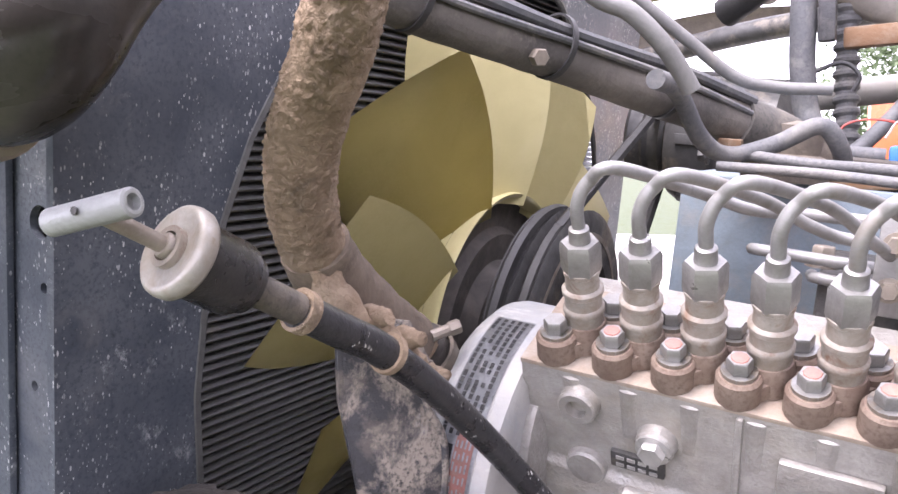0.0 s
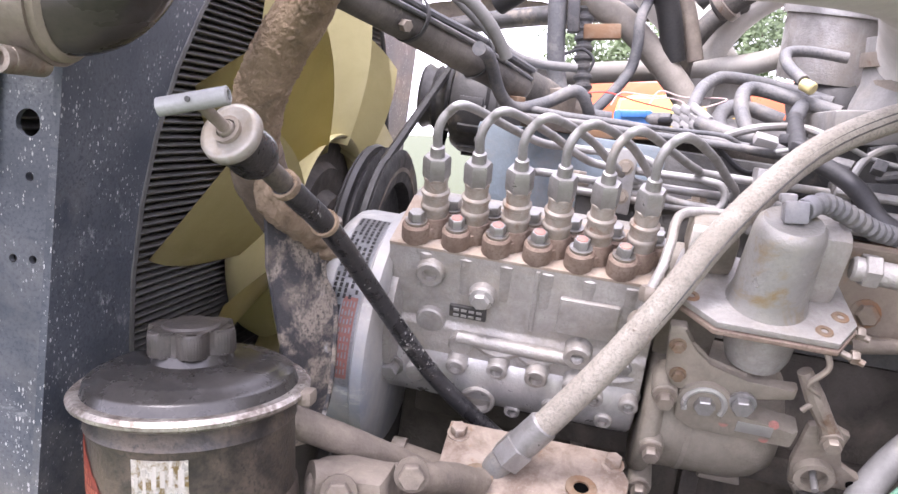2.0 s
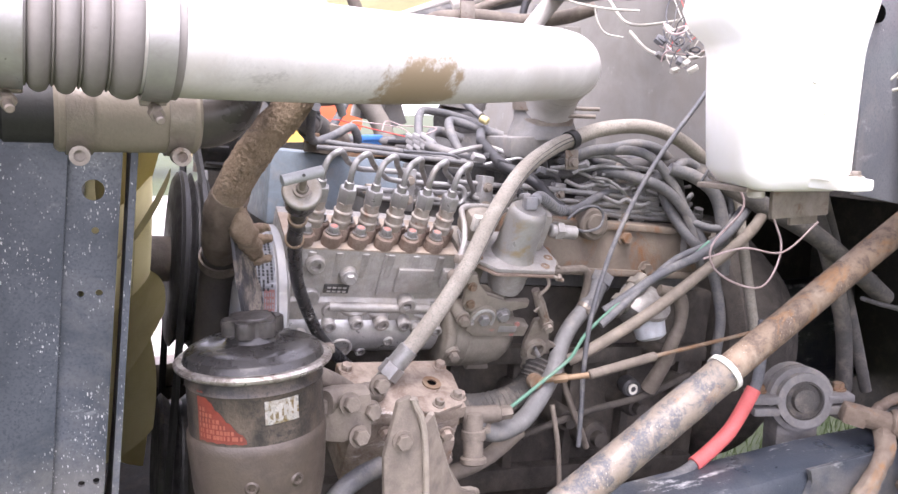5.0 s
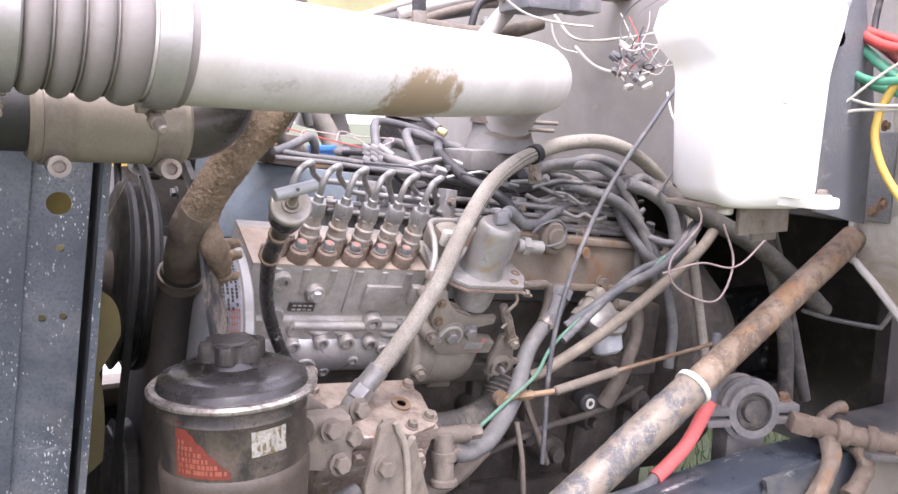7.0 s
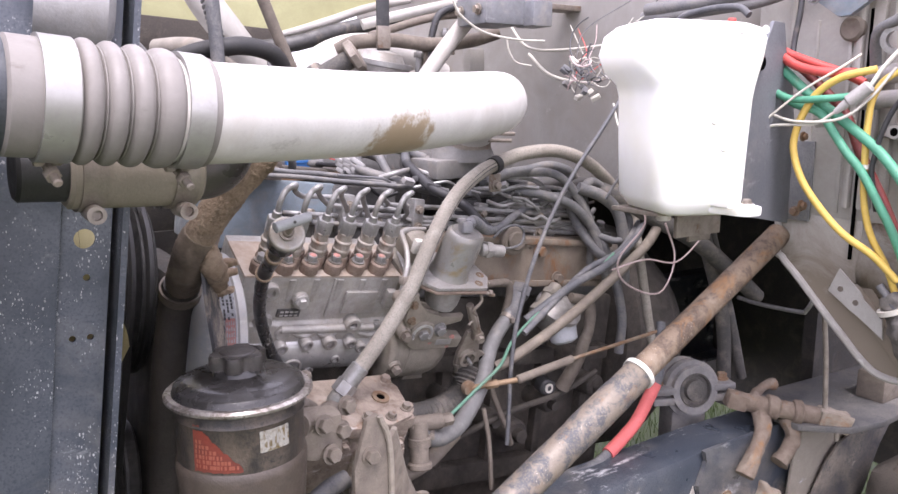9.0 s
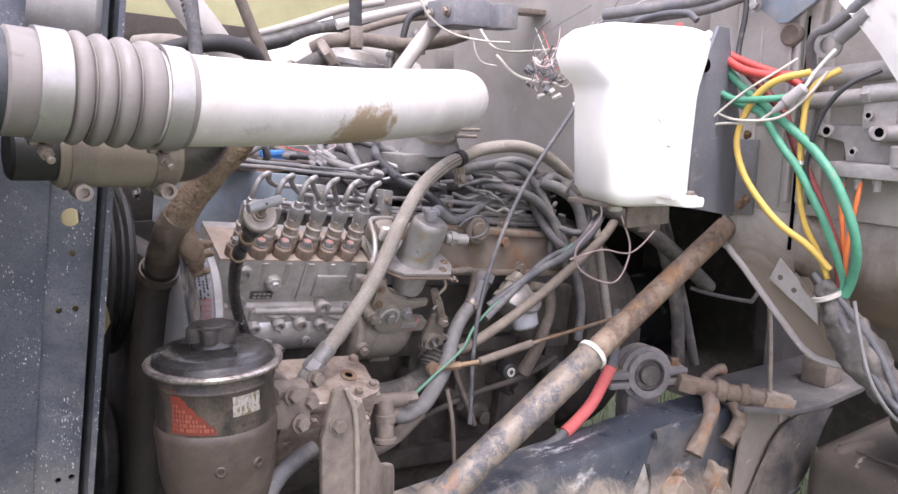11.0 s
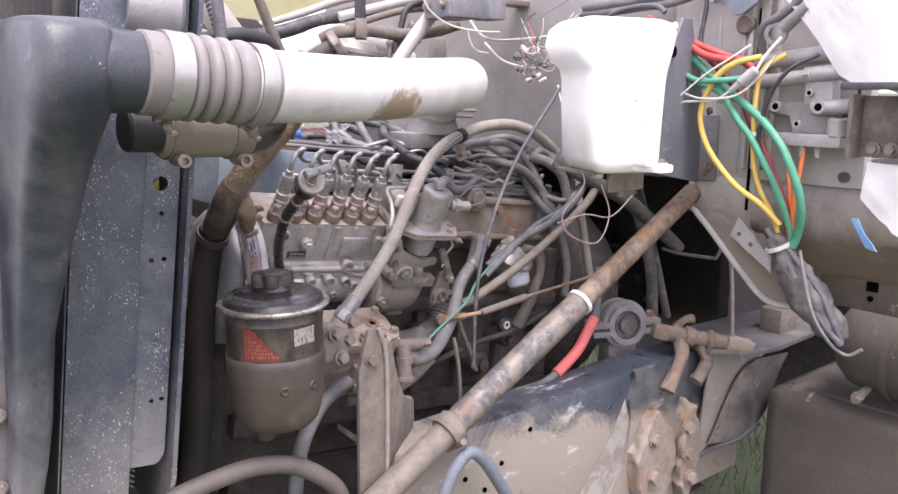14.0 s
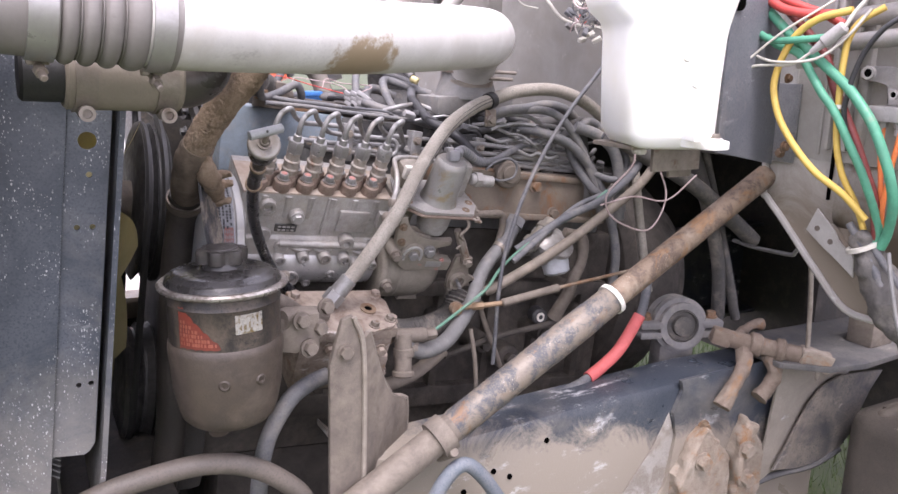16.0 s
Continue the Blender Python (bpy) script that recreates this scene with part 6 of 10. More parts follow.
    bm = B()
    box(bm, (0.330, 0.012, 0.016), (0.036, 0.045, 0.066), 0.012)
    xf(bm, PM)
    part("solenoid", bm, alu, th)
    bm = B()
    box(bm, (0.250, 0.030, 0.006), (0.040, 0.050, 0.040), 0.010)
    xf(bm, PM)
    part("breather_box", bm, alu_dirty, th)
    bm = B()
    cyl(bm, P(0.352, 0.0, 0.02), P(0.395, -0.004, 0.020), 0.010, n=16, bev=0.002)
    hexa(bm, P(0.36, 0.0, 0.02), PU, 0.024, 0.012)
    part("fitting", bm, alu, th)
    bm = B()
    box(bm, (0.236, 0.002, 0.022), (0.014, 0.010, 0.022), 0.002)
    xf(bm, PM)
    part("tag", bm, white_band, th, "white tag")
    # stop lever and link
    bm = B()
    tube(bm, [P(0.331, -0.050, -0.050), P(0.345, -0.054, -0.072), P(0.360, -0.055, -0.095), P(0.369, -0.055, -0.112)], [0.006, 0.008, 0.007, 0.010], 10)
    part("lever", bm, steel_tan, th)
    bolt_at(th, P(0.367, -0.062, -0.108), -PV, 0.012, 0.007, steel_tan)
    bm = B()
    prism(bm, [(0.350, -0.105), (0.365, -0.100), (0.384, -0.108), (0.380, -0.128), (0.386, -0.145), (0.404, -0.152), (0.412, -0.164), (0.398, -0.170), (0.380, -0.168), (0.372, -0.176), (0.352, -0.172), (0.348, -0.150)], 0.008, PM @ axes((0, -0.044, 0), (1, 0, 0), (0, 0, 1)), 0.002)
    part("link_plate", bm, steel_tan, th)
    bm = B()
    ring(bm, P(0.368, -0.050, -0.155), -PV, 0.011, 0.0165, 0.010, 24)
    part("lever_eye", bm, alu_dirty, th, "open round lever eye")
    bm = B()
    cyl(bm, P(0.368, -0.046, -0.155), P(0.368, -0.070, -0.158), 0.003, n=10)
    part("pin", bm, steel, th)
    bm = B()
    cyl(bm, P(0.400, -0.050, -0.161), P(0.400, -0.0535, -0.161), 0.004, n=12)
    part("hole", bm, hole_m, th)
    bm = B()
    tube(bm, [P(0.360, -0.046, -0.172), P(0.368, -0.046, -0.188), P(0.374, -0.040, -0.205)], [0.008, 0.006, 0.007], 10)
    part("link", bm, alu_dirty, th)
    bm = B()
    tube(bm, [P(0.336, -0.05, -0.02), P(0.344, -0.058, -0.036), P(0.334, -0.06, -0.055), P(0.346, -0.058, -0.066), P(0.337, -0.06, -0.082)], 0.0025, 8)
    part("spring_wire", bm, steel_tan, th)


governor()


# ---- steering pump, reservoir, dipstick ----
def steering_pump():
    th = thing("power_steering_pump", (0.1, -0.02, 0.83), "dusty brown hydraulic pump block with hex bolts", "hydraulic pump")
    m = axes((0.100, -0.020, 0.882), (0.99, 0.02, -0.12), (0, 0.93, 0.36))
    bm = B()
    box(bm, (0, 0, 0), (0.150, 0.10, 0.11), 0.008)
    prism(bm, [(-0.075, -0.05), (0.02, -0.062), (0.078, -0.05), (0.085, 0.02), (0.07, 0.05), (-0.075, 0.05)], 0.018, Matrix.Translation((0, 0, 0.045)), 0.003)
    box(bm, (0.03, -0.055, -0.01), (0.08, 0.02, 0.06), 0.008)
    xf(bm, m)
    roughen(bm, 0.0015, 90)
    pump_m = surf("dusty_flaked_casting", (0.27, 0.222, 0.178), (0.155, 0.115, 0.088), 0.75, dust=0.35, dust_col=(0.34, 0.295, 0.245), bump=0.4, patch=35.0, crisp=0.1, scuffs=0.6, scuff_col=(0.55, 0.52, 0.48), rust=0.15)
    part("housing", bm, pump_m, th)
    for x, y in ((-0.04, -0.01), (0.045, 0.0)):
        bm = B()
        ring(bm, m @ Vector((x, y, 0.062)), m.to_3x3() @ Vector((0, 0, 1)), 0.0065, 0.013, 0.003, 22)
        part("port_ring", bm, brown_steel, th)
        bm = B()
        cyl(bm, m @ Vector((x, y, 0.0625)), m @ Vector((x, y, 0.0632)), 0.0066, n=18)
        part("port", bm, hole_m, th, "dark open port")
    bm = B()
    prism(bm, [(-0.01, -0.058), (0.03, -0.064), (0.07, -0.05), (0.078, -0.022), (0.045, -0.020), (0.03, -0.034), (0.0, -0.032)], 0.006, m @ Matrix.Translation((0, 0, 0.0635)), 0.002)
    part("port_cover", bm, pump_m, th, "small bolted cover plate")
    for x, y in ((0.0, -0.046), (0.035, -0.050), (0.066, -0.036)):
        bolt_at(th, m @ Vector((x, y, 0.0695)), m.to_3x3() @ Vector((0, 0, 1)), 0.011, 0.007, steel_tan)
    up = m.to_3x3() @ Vector((0, 0, 1))
    fr = m.to_3x3() @ Vector((0, -1, 0))
    for x, y in ((-0.065, 0.035), (0.07, 0.035), (0.074, -0.03)):
        bolt_at(th, m @ Vector((x, y, 0.062)), up, 0.013, 0.008, pump_m)
    for x, z in ((-0.03, 0.03), (0.05, 0.032), (0.068, -0.02), (0.0, -0.02)):
        bolt_at(th, m @ Vector((x, -0.062 if 0 <= x < 0.06 else -0.052, z)), fr, 0.013, 0.008, pump_m)
    bm = B()
    cyl(bm, m @ Vector((-0.12, 0.02, 0.03)), m @ Vector((-0.06, 0.01, 0.03)), 0.018, n=22, bev=0.003)
    part("inlet", bm, dusty_brown, th)
    bm = B()
    ring(bm, m @ Vector((-0.122, 0.02, 0.03)), m.to_3x3() @ Vector((1, 0, 0)), 0.0165, 0.021, 0.012, 22)
    part("inlet_clamp", bm, steel_tan, th)
    bm = B()
    hexa(bm, m @ Vector((0.07, 0.0, 0.01)), m.to_3x3() @ Vector((1, 0, 0)), 0.03, 0.03)
    part("outlet_nut", bm, surf("orange_brown_nut", (0.24, 0.14, 0.07), (0.17, 0.10, 0.05), 0.6, 0.2, dust=0.3), th, "orange-brown hex nut")
    # tee and cross fitting
    bm = B()
    cyl(bm, (0.190, -0.055, 0.888), (0.245, -0.060, 0.884), 0.012, n=18, bev=0.002)
    cyl(bm, (0.205, -0.060, 0.892), (0.198, -0.075, 0.825), 0.014, n=18, bev=0.002)
    cyl(bm, (0.204, -0.064, 0.870), (0.203, -0.066, 0.855), 0.017, n=18, bev=0.002)
    cyl(bm, (0.199, -0.073, 0.835), (0.198, -0.075, 0.825), 0.018, n=18, bev=0.002)
    hexa(bm, (0.245, -0.060, 0.884), (1, -0.06, 0), 0.017, 0.018)
    part("tee", bm, dusty_brown, th)


steering_pump()


def reservoir():
    c = Vector((-0.104, -0.200, 0.0))
    capdust = surf("dusty_black_cap", (0.034, 0.031, 0.028), (0.055, 0.049, 0.043), 0.42, dust=0.36, dust_col=(0.16, 0.138, 0.115), patch=60.0, bump=0.2)
    th = thing("steering_reservoir", (c.x, c.y, 0.87), "grimy black steering fluid reservoir with lobed cap and torn labels", "reservoir")
    bm = B()
    lathe(bm, [(0.0665, 0.985), (0.0665, 1.030), (0.068, 1.034), (0.0665, 1.038), (0.0665, 1.048), (0.070, 1.050)], (c.x, c.y, 0), (0, 0, 1), 56)
    part("upper_body", bm, reservoir_m, th)
    bm = B()
    lathe(bm, [(0.0, 0.876), (0.040, 0.876), (0.050, 0.879), (0.0565, 0.886), (0.0600, 0.897), (0.0655, 0.925), (0.0690, 0.975), (0.0685, 0.983), (0.0655, 0.987)], (c.x, c.y, 0), (0, 0, 1), 56)
    part("lower_body", bm, reservoir_low, th, "oily brown lower bowl")
    bm = B()
    lathe(bm, [(0.064, 1.048), (0.0735, 1.048), (0.0768, 1.0505), (0.0772, 1.0530), (0.0745, 1.0555), (0.066, 1.0555)], (c.x, c.y, 0), (0, 0, 1), 56)
    part("clamp_rim", bm, rim_m, th, "worn bright clamp rim")
    bm = B()
    lathe(bm, [(0.070, 1.0545), (0.0685, 1.0560), (0.0670, 1.0615), (0.0650, 1.0632), (0.0610, 1.0640), (0.0580, 1.0668), (0.0545, 1.0682), (0.040, 1.0700), (0.030, 1.0712), (0.027, 1.0722), (0.024, 1.0780), (0.0, 1.0780)], (c.x, c.y, 0), (0, 0, 1), 56)
    part("cover", bm, oily_black, th, "oily black cover")
    bm = B()
    out = []
    for k in range(112):
        a = 2 * math.pi * k / 112
        r = 0.0215 + 0.0090 * (0.5 + 0.5 * math.cos(6 * a)) ** 0.7
        out.append((r * math.cos(a), r * math.sin(a)))
    prism(bm, out, 0.017, Matrix.Translation((c.x, c.y, 1.077)), 0.003)
    part("cap", bm, capdust, th, "six-lobed black filler cap")
    bm = B()
    lathe(bm, [(0.0195, 1.0935), (0.018, 1.0955), (0.010, 1.0966), (0.0, 1.0968)], (c.x, c.y, 0), (0, 0, 1), 30)
    part("cap_top", bm, capdust, th)
    bm = B()
    box(bm, (c.x + 0.078, c.y + 0.005, 1.05), (0.010, 0.014, 0.010), 0.003)
    part("clamp_ear", bm, dusty_brown, th)

    def patch(a0, a1, z0, z1, r, mat_, name_, lab="", ragged=0.0):
        bm = B()
        n = 14
        lo, hi = [], []
        for k in range(n + 1):
            a = radians(a0 + (a1 - a0) * k / n)
            d = Vector((math.sin(a), -math.cos(a), 0))
            s = ragged * (max(0.0, k / n - 0.12) * 1.1 + 0.03 * math.sin(k * 2.3))
            lo.append(bm.verts.new(Vector((c.x, c.y, z0 + 0.3 * ragged * abs(math.sin(k)) * 0.1)) + d * r))
            hi.append(bm.verts.new(Vector((c.x, c.y, max(z0 + 0.004, z1 - s))) + d * r))
        for k in range(n):
            bm.faces.new((lo[k], lo[k + 1], hi[k + 1], hi[k]))
        bmesh.ops.solidify(bm, geom=bm.faces[:], thickness=0.0003)
        return part(name_, bm, mat_, th, lab, angle=60)

    patch(-62, -18, 0.988, 1.038, 0.0672, tanklabel, "warning_label", "torn red warning label", 0.046)
    for j in range(6):
        for k in range(12 - 2 * j):
            a = -60 + k * 3.3 + 0.9 * random.random()
            patch(a, a + 1.2 + 1.7 * random.random(), 0.9925 + j * 0.0052, 0.9948 + j * 0.0052, 0.0676, labeltext, "text_bar")
    patch(-3, 26, 1.006, 1.029, 0.0672, goldfoil, "foil_label", "worn gold foil label")
    for k in range(6):
        patch(-1 + k * 4.4, 0.5 + k * 4.4 + 2 * random.random(), 1.0085 + 0.006 * random.random(), 1.027 - 0.009 * random.random(), 0.0676, white_band, "text_bar")
    for a in (-16, 22):
        d = Vector((math.sin(radians(a)), -math.cos(radians(a)), 0))
        bm = B()
        lathe(bm, [(0.0025, 0.0), (0.003, 0.0022), (0.0052, 0.0026), (0.0075, 0.0)], Vector((c.x, c.y, 0.945)) + d * 0.0662, d, 18)
        part("dimple", bm, reservoir_low, th)
    # arm that carries the reservoir on the pump
    bm = B()
    box(bm, (-0.005, -0.165, 0.965), (0.056, 0.044, 0.052), 0.008)
    bmesh.ops.subdivide_edges(bm, edges=bm.edges[:], cuts=2, use_grid_fill=True)
    roughen(bm, 0.004, 55, 4)
    tube(bm, [(-0.03, -0.18, 0.985), (0.01, -0.15, 0.975), (0.05, -0.09, 0.955), (0.07, -0.06, 0.94)], [0.014, 0.013, 0.012, 0.012], 14)
    roughen(bm, 0.002, 80)
    part("arm", bm, dusty_brown, th)
    for p in ((-0.005, -0.192, 0.985), (0.022, -0.182, 0.968), (0.005, -0.19, 0.945), (0.038, -0.165, 0.99)):
        bolt_at(th, p, (0.2, -1, 0.1), 0.016, 0.009, dusty_brown)
    bm = B()
    lathe(bm, [(0.0, 0.846), (0.012, 0.846), (0.014, 0.852), (0.022, 0.873)], (c.x - 0.01, c.y + 0.02, 0), (0, 0, 1), 20)
    part("outlet", bm, reservoir_low, th)


reservoir()


def pump_bracket():
    th = thing("pump_bracket", (0.08, -0.18, 0.75), "folded dusty steel pump bracket plate", "bracket")
    bm = B()
    prism(bm, [(0.026, 0.66), (0.077, 0.66), (0.080, 0.92), (0.064, 0.985), (0.048, 0.98), (0.030, 0.92)], 0.010, axes((0, -0.19, 0), (1, 0, 0), (0, 0, 1)), 0.003)
    part("front_leg", bm, dusty_brown, th)
    bm = B()
    prism(bm, [(0.0, 0.66), (0.13, 0.70), (0.138, 0.795), (0.125, 0.815), (0.085, 0.835), (0.055, 0.875), (0.02, 0.955), (0.0, 0.95)], 0.008, axes((0.073, -0.196, 0), (0.79, 0.61, 0), (0, 0, 1)), 0.002)
    part("side_leg", bm, dusty_brown, th)
    em = surf("rubbed_steel_edge", (0.30, 0.265, 0.22), (0.22, 0.19, 0.155), 0.6, 0.2, dust=0.3)
    sm = axes((0.073, -0.196, 0), (0.79, 0.61, 0), (0, 0, 1))
    bm = B()
    tube(bm, [sm @ Vector((x, z, 0.004)) for x, z in ((0.13, 0.70), (0.138, 0.795), (0.125, 0.815), (0.085, 0.835), (0.055, 0.875), (0.02, 0.955))], 0.0042, 8)
    part("side_edge", bm, em, th, "rubbed pale edge")
    bm = B()
    tube(bm, [(0.075, -0.202, 0.66), (0.0785, -0.202, 0.92), (0.064, -0.202, 0.983)], 0.0038, 8)
    part("front_edge", bm, em, th, "rubbed pale edge")
    bolt_at(th, (0.052, -0.20, 0.935), (0, -1, 0), 0.016, 0.008, dusty_brown)


pump_bracket()


def dipstick():
    cup = Vector((-0.058, -0.237, 1.2215))
    col = Vector((-0.042, -0.124, 1.158))
    d = (col - cup).normalized()
    th = thing("dipstick", cup, "black oil dipstick tube with grey T-handle and steel cup", "dipstick")
    bm = B()
    lathe(bm, [(0.0, 0.002), (0.0120, 0.002), (0.0150, 0.0012), (0.0172, 0.0010), (0.0186, 0.0022), (0.0192, 0.0048), (0.0190, 0.0080), (0.0180, 0.0095), (0.016, 0.010)], cup, d, 48)
    part("washer", bm, surf("worn_steel_washer", (0.33, 0.315, 0.285), (0.25, 0.222, 0.185), 0.45, 0.35, dust=0.5, dust_col=(0.23, 0.195, 0.15), patch=75.0, rust=0.1, bump=0.12, scuffs=0.3, scuff_col=(0.5, 0.49, 0.47)), th, "worn bright steel washer", angle=50)
    bm = B()
    ring(bm, cup + d * -0.0012, d, 0.0062, 0.0086, 0.0035, 32)
    lathe(bm, [(0.0, -0.0030), (0.0045, -0.0030), (0.0052, -0.0018), (0.0052, 0.002)], cup, d, 24)
    part("ferrule", bm, steel_tan, th)
    bm = B()
    lathe(bm, [(0.0150, 0.0092), (0.0162, 0.0100), (0.0163, 0.013), (0.0158, 0.015), (0.0160, 0.030), (0.0155, 0.034), (0.0132, 0.037), (0.0126, 0.040), (0.008, 0.0415)], cup, d, 40)
    part("cup", bm, surf("shiny_black_boot", (0.014, 0.014, 0.015), (0.03, 0.028, 0.026), 0.3, dust=0.32, dust_col=(0.14, 0.12, 0.10), patch=50.0, scuffs=0.3, scuff_col=(0.2, 0.19, 0.18)), th, "black rubber sealing cup", angle=50)
    bm = B()
    cyl(bm, cup + d * 0.036, cup + d * 0.075, 0.0074, n=20)
    part("neck", bm, surf("dirty_black_neck", (0.05, 0.044, 0.038), (0.10, 0.085, 0.068), 0.6, dust=0.4, dust_col=(0.2, 0.17, 0.135), patch=60.0), th)
    bm = B()
    ring(bm, cup + d * 0.070, d, 0.0068, 0.0104, 0.0060, 26)
    part("upper_band", bm, crust, th, "mud-caked clamp band", angle=60)
    bm = B()
    tube(bm, [cup + d * 0.07, cup + d * 0.10, col, (-0.034, -0.085, 1.127), (-0.020, -0.040, 1.080), (0.012, 0.008, 1.010), (0.045, 0.034, 0.965), (0.080, 0.052, 0.928)],
         [0.0086, 0.0088, 0.0088, 0.0082, 0.0080, 0.0080, 0.0080, 0.0080], 20, 8)
    part("tube", bm, surf("scuffed_black_tube", (0.018, 0.018, 0.02), (0.03, 0.03, 0.032), 0.3, dust=0.12, dust_col=(0.2, 0.19, 0.17), specks=0.7, patch=40.0, scuffs=0.9, scuff_col=(0.42, 0.40, 0.37)), th, angle=60)
    bm = B()
    ring(bm, col + d * 0.004, d, 0.0085, 0.0108, 0.0042, 26)
    part("band", bm, crust, th, "mud-caked clamp band", angle=60)
    bm = B()
    cyl(bm, cup - d * 0.028, cup, 0.0035, n=12)
    part("stem", bm, steel_tan, th)
    h = Vector((0.045, 0.006, 0.0085)).normalized()
    m = cup - d * 0.031 + h * -0.002
    bm = B()
    lathe(bm, [(0.0040, -0.0200), (0.0054, -0.0195), (0.0054, 0.0195), (0.0044, 0.0202), (0.0031, 0.0202), (0.0028, 0.017), (0.0, 0.017)], m, h, 20)
    part("handle", bm, surf("grey_painted_handle", (0.30, 0.31, 0.30), (0.25, 0.255, 0.25), 0.45, 0.2, dust=0.2), th, "light grey T-handle")
    bm = B()
    cyl(bm, m + Vector((0, -0.006, 0.001)), m + Vector((0, -0.0068, 0.001)), 0.0016, n=8)
    part("pin", bm, dark_steel, th)


dipstick()


# ---- hoses, rods and cables along the engine ----
def braided_hose():
    th = thing("braided_hose", (0.097, -0.04, 0.96), "grey braided hydraulic hose with crimped elbow", "hose")
    line = [(0.112, -0.043, 0.980), (0.126, -0.045, 0.994), (0.167, -0.045, 1.041), (0.208, -0.040, 1.093), (0.254, -0.020, 1.152), (0.315, 0.010, 1.208), (0.376, 0.035, 1.238), (0.433, 0.058, 1.252),
            (0.489, 0.060, 1.266), (0.565, 0.060, 1.268), (0.633, 0.060, 1.248), (0.702, 0.070, 1.208), (0.761, 0.080, 1.155), (0.799, 0.090, 1.106), (0.821, 0.100, 1.056)]
    bm = B()
    tube(bm, line, 0.0115, 16, 6)
    part("hose", bm, braid, th, angle=70)
    # two faint ridges of the outer braid
    pts = catmull(line[:9], 6)
    for s in (0, 1):
        bm = B()
        tube(bm, [p + Vector((0.4, -0.7, 0.5)).normalized() * 0.0112 + Vector((0.004 * s, 0, -0.004 * s)) for p in pts], 0.0009, 5, 1)
        part("stripe", bm, rubber_dusty, th, "dark stripe along the hose")
    a, b = Vector((0.090, -0.041, 0.955)), Vector((0.121, -0.044, 0.989))
    d = (b - a).normalized()
    bm = B()
    cyl(bm, a + d * 0.016, b, 0.0135, n=18, bev=0.002)
    part("crimp", bm, steel, th)
    bm = B()
    hexa(bm, a - d * 0.002, d, 0.027, 0.02)
    part("swivel_nut", bm, steel, th)
    bm = B()
    tube(bm, [a + d * 0.004, a - d * 0.014, a - d * 0.02 + Vector((0, 0, -0.012)), a - d * 0.016 + Vector((0, 0, -0.03))], 0.0115, 14)
    part("elbow", bm, surf("dull_grey_fitting", (0.20, 0.20, 0.19), (0.26, 0.24, 0.21), 0.6, 0.3, dust=0.4), th)
    c = Vector((0.425, 0.054, 1.250))
    d = Vector((0.055, 0.02, 0.014)).normalized()
    bm = B()
    ring(bm, c - d * 0.007, d, 0.0115, 0.0145, 0.014, 20)
    part("clip", bm, rubber, th, "black rubber-lined clip")
    bm = B()
    box(bm, (0, 0, 0), (0.022, 0.004, 0.03), 0.001, axes(c + Vector((0.004, 0.004, -0.030)), (1, 0, 0), (0, 1, 0)))
    part("clip_tab", bm, steel_tan, th)
    bolt_at(th, c + Vector((0.004, 0.0, -0.034)), (0, -1, 0), 0.012, 0.006)


braided_hose()


def run(name, pts, r, mat_, label, cat, n=10, group=""):
    bm = B()
    tube(bm, pts, r, n, 6)
    return solo(name, bm, mat_, pts[0], label, cat, group, angle=70)


run("control_cable", [(0.735, 0.05, 1.39), (0.69, 0.045, 1.342), (0.65, 0.04, 1.300), (0.586, 0.03, 1.238), (0.53, 0.02, 1.173), (0.47, 0.005, 1.085), (0.430, -0.005, 0.990), (0.415, -0.01, 0.91), (0.409, -0.015, 0.85), (0.402, -0.02, 0.79)], 0.0038, loom_m, "dusty grey control cable hanging across the engine", "cable")
suction_m = surf("pale_grey_hose", (0.19, 0.188, 0.18), (0.14, 0.138, 0.132), 0.6, dust=0.3, dust_col=(0.25, 0.225, 0.19))


def suction_hose():
    th = thing("suction_hose", (0.215, -0.050, 0.872), "light grey rubber suction hose with worm clamps", "hose")
    line = [(0.215, -0.050, 0.872), (0.235, -0.048, 0.855), (0.263, -0.040, 0.848), (0.311, -0.020, 0.854), (0.363, 0.000, 0.899), (0.395, 0.025, 0.937), (0.425, 0.042, 0.963), (0.460, 0.050, 0.990)]
    bm = B()
    tube(bm, line, [0.0138, 0.0138, 0.0135, 0.013, 0.0125], 18)
    part("hose", bm, suction_m, th, angle=70)
    for p, q, r in ((line[0], line[1], 0.0139), (line[7], line[6], 0.0126)):
        d = (Vector(q) - Vector(p)).normalized()
        bm = B()
        ring(bm, Vector(p) + d * 0.006, d, r, r + 0.0014, 0.008, 26)
        box(bm, Vector(p) + d * 0.010 + Vector((0, -r - 0.003, 0.0)), (0.010, 0.006, 0.008), 0.001)
        part("worm_clamp", bm, steel_tan, th, "dull steel worm clamp")


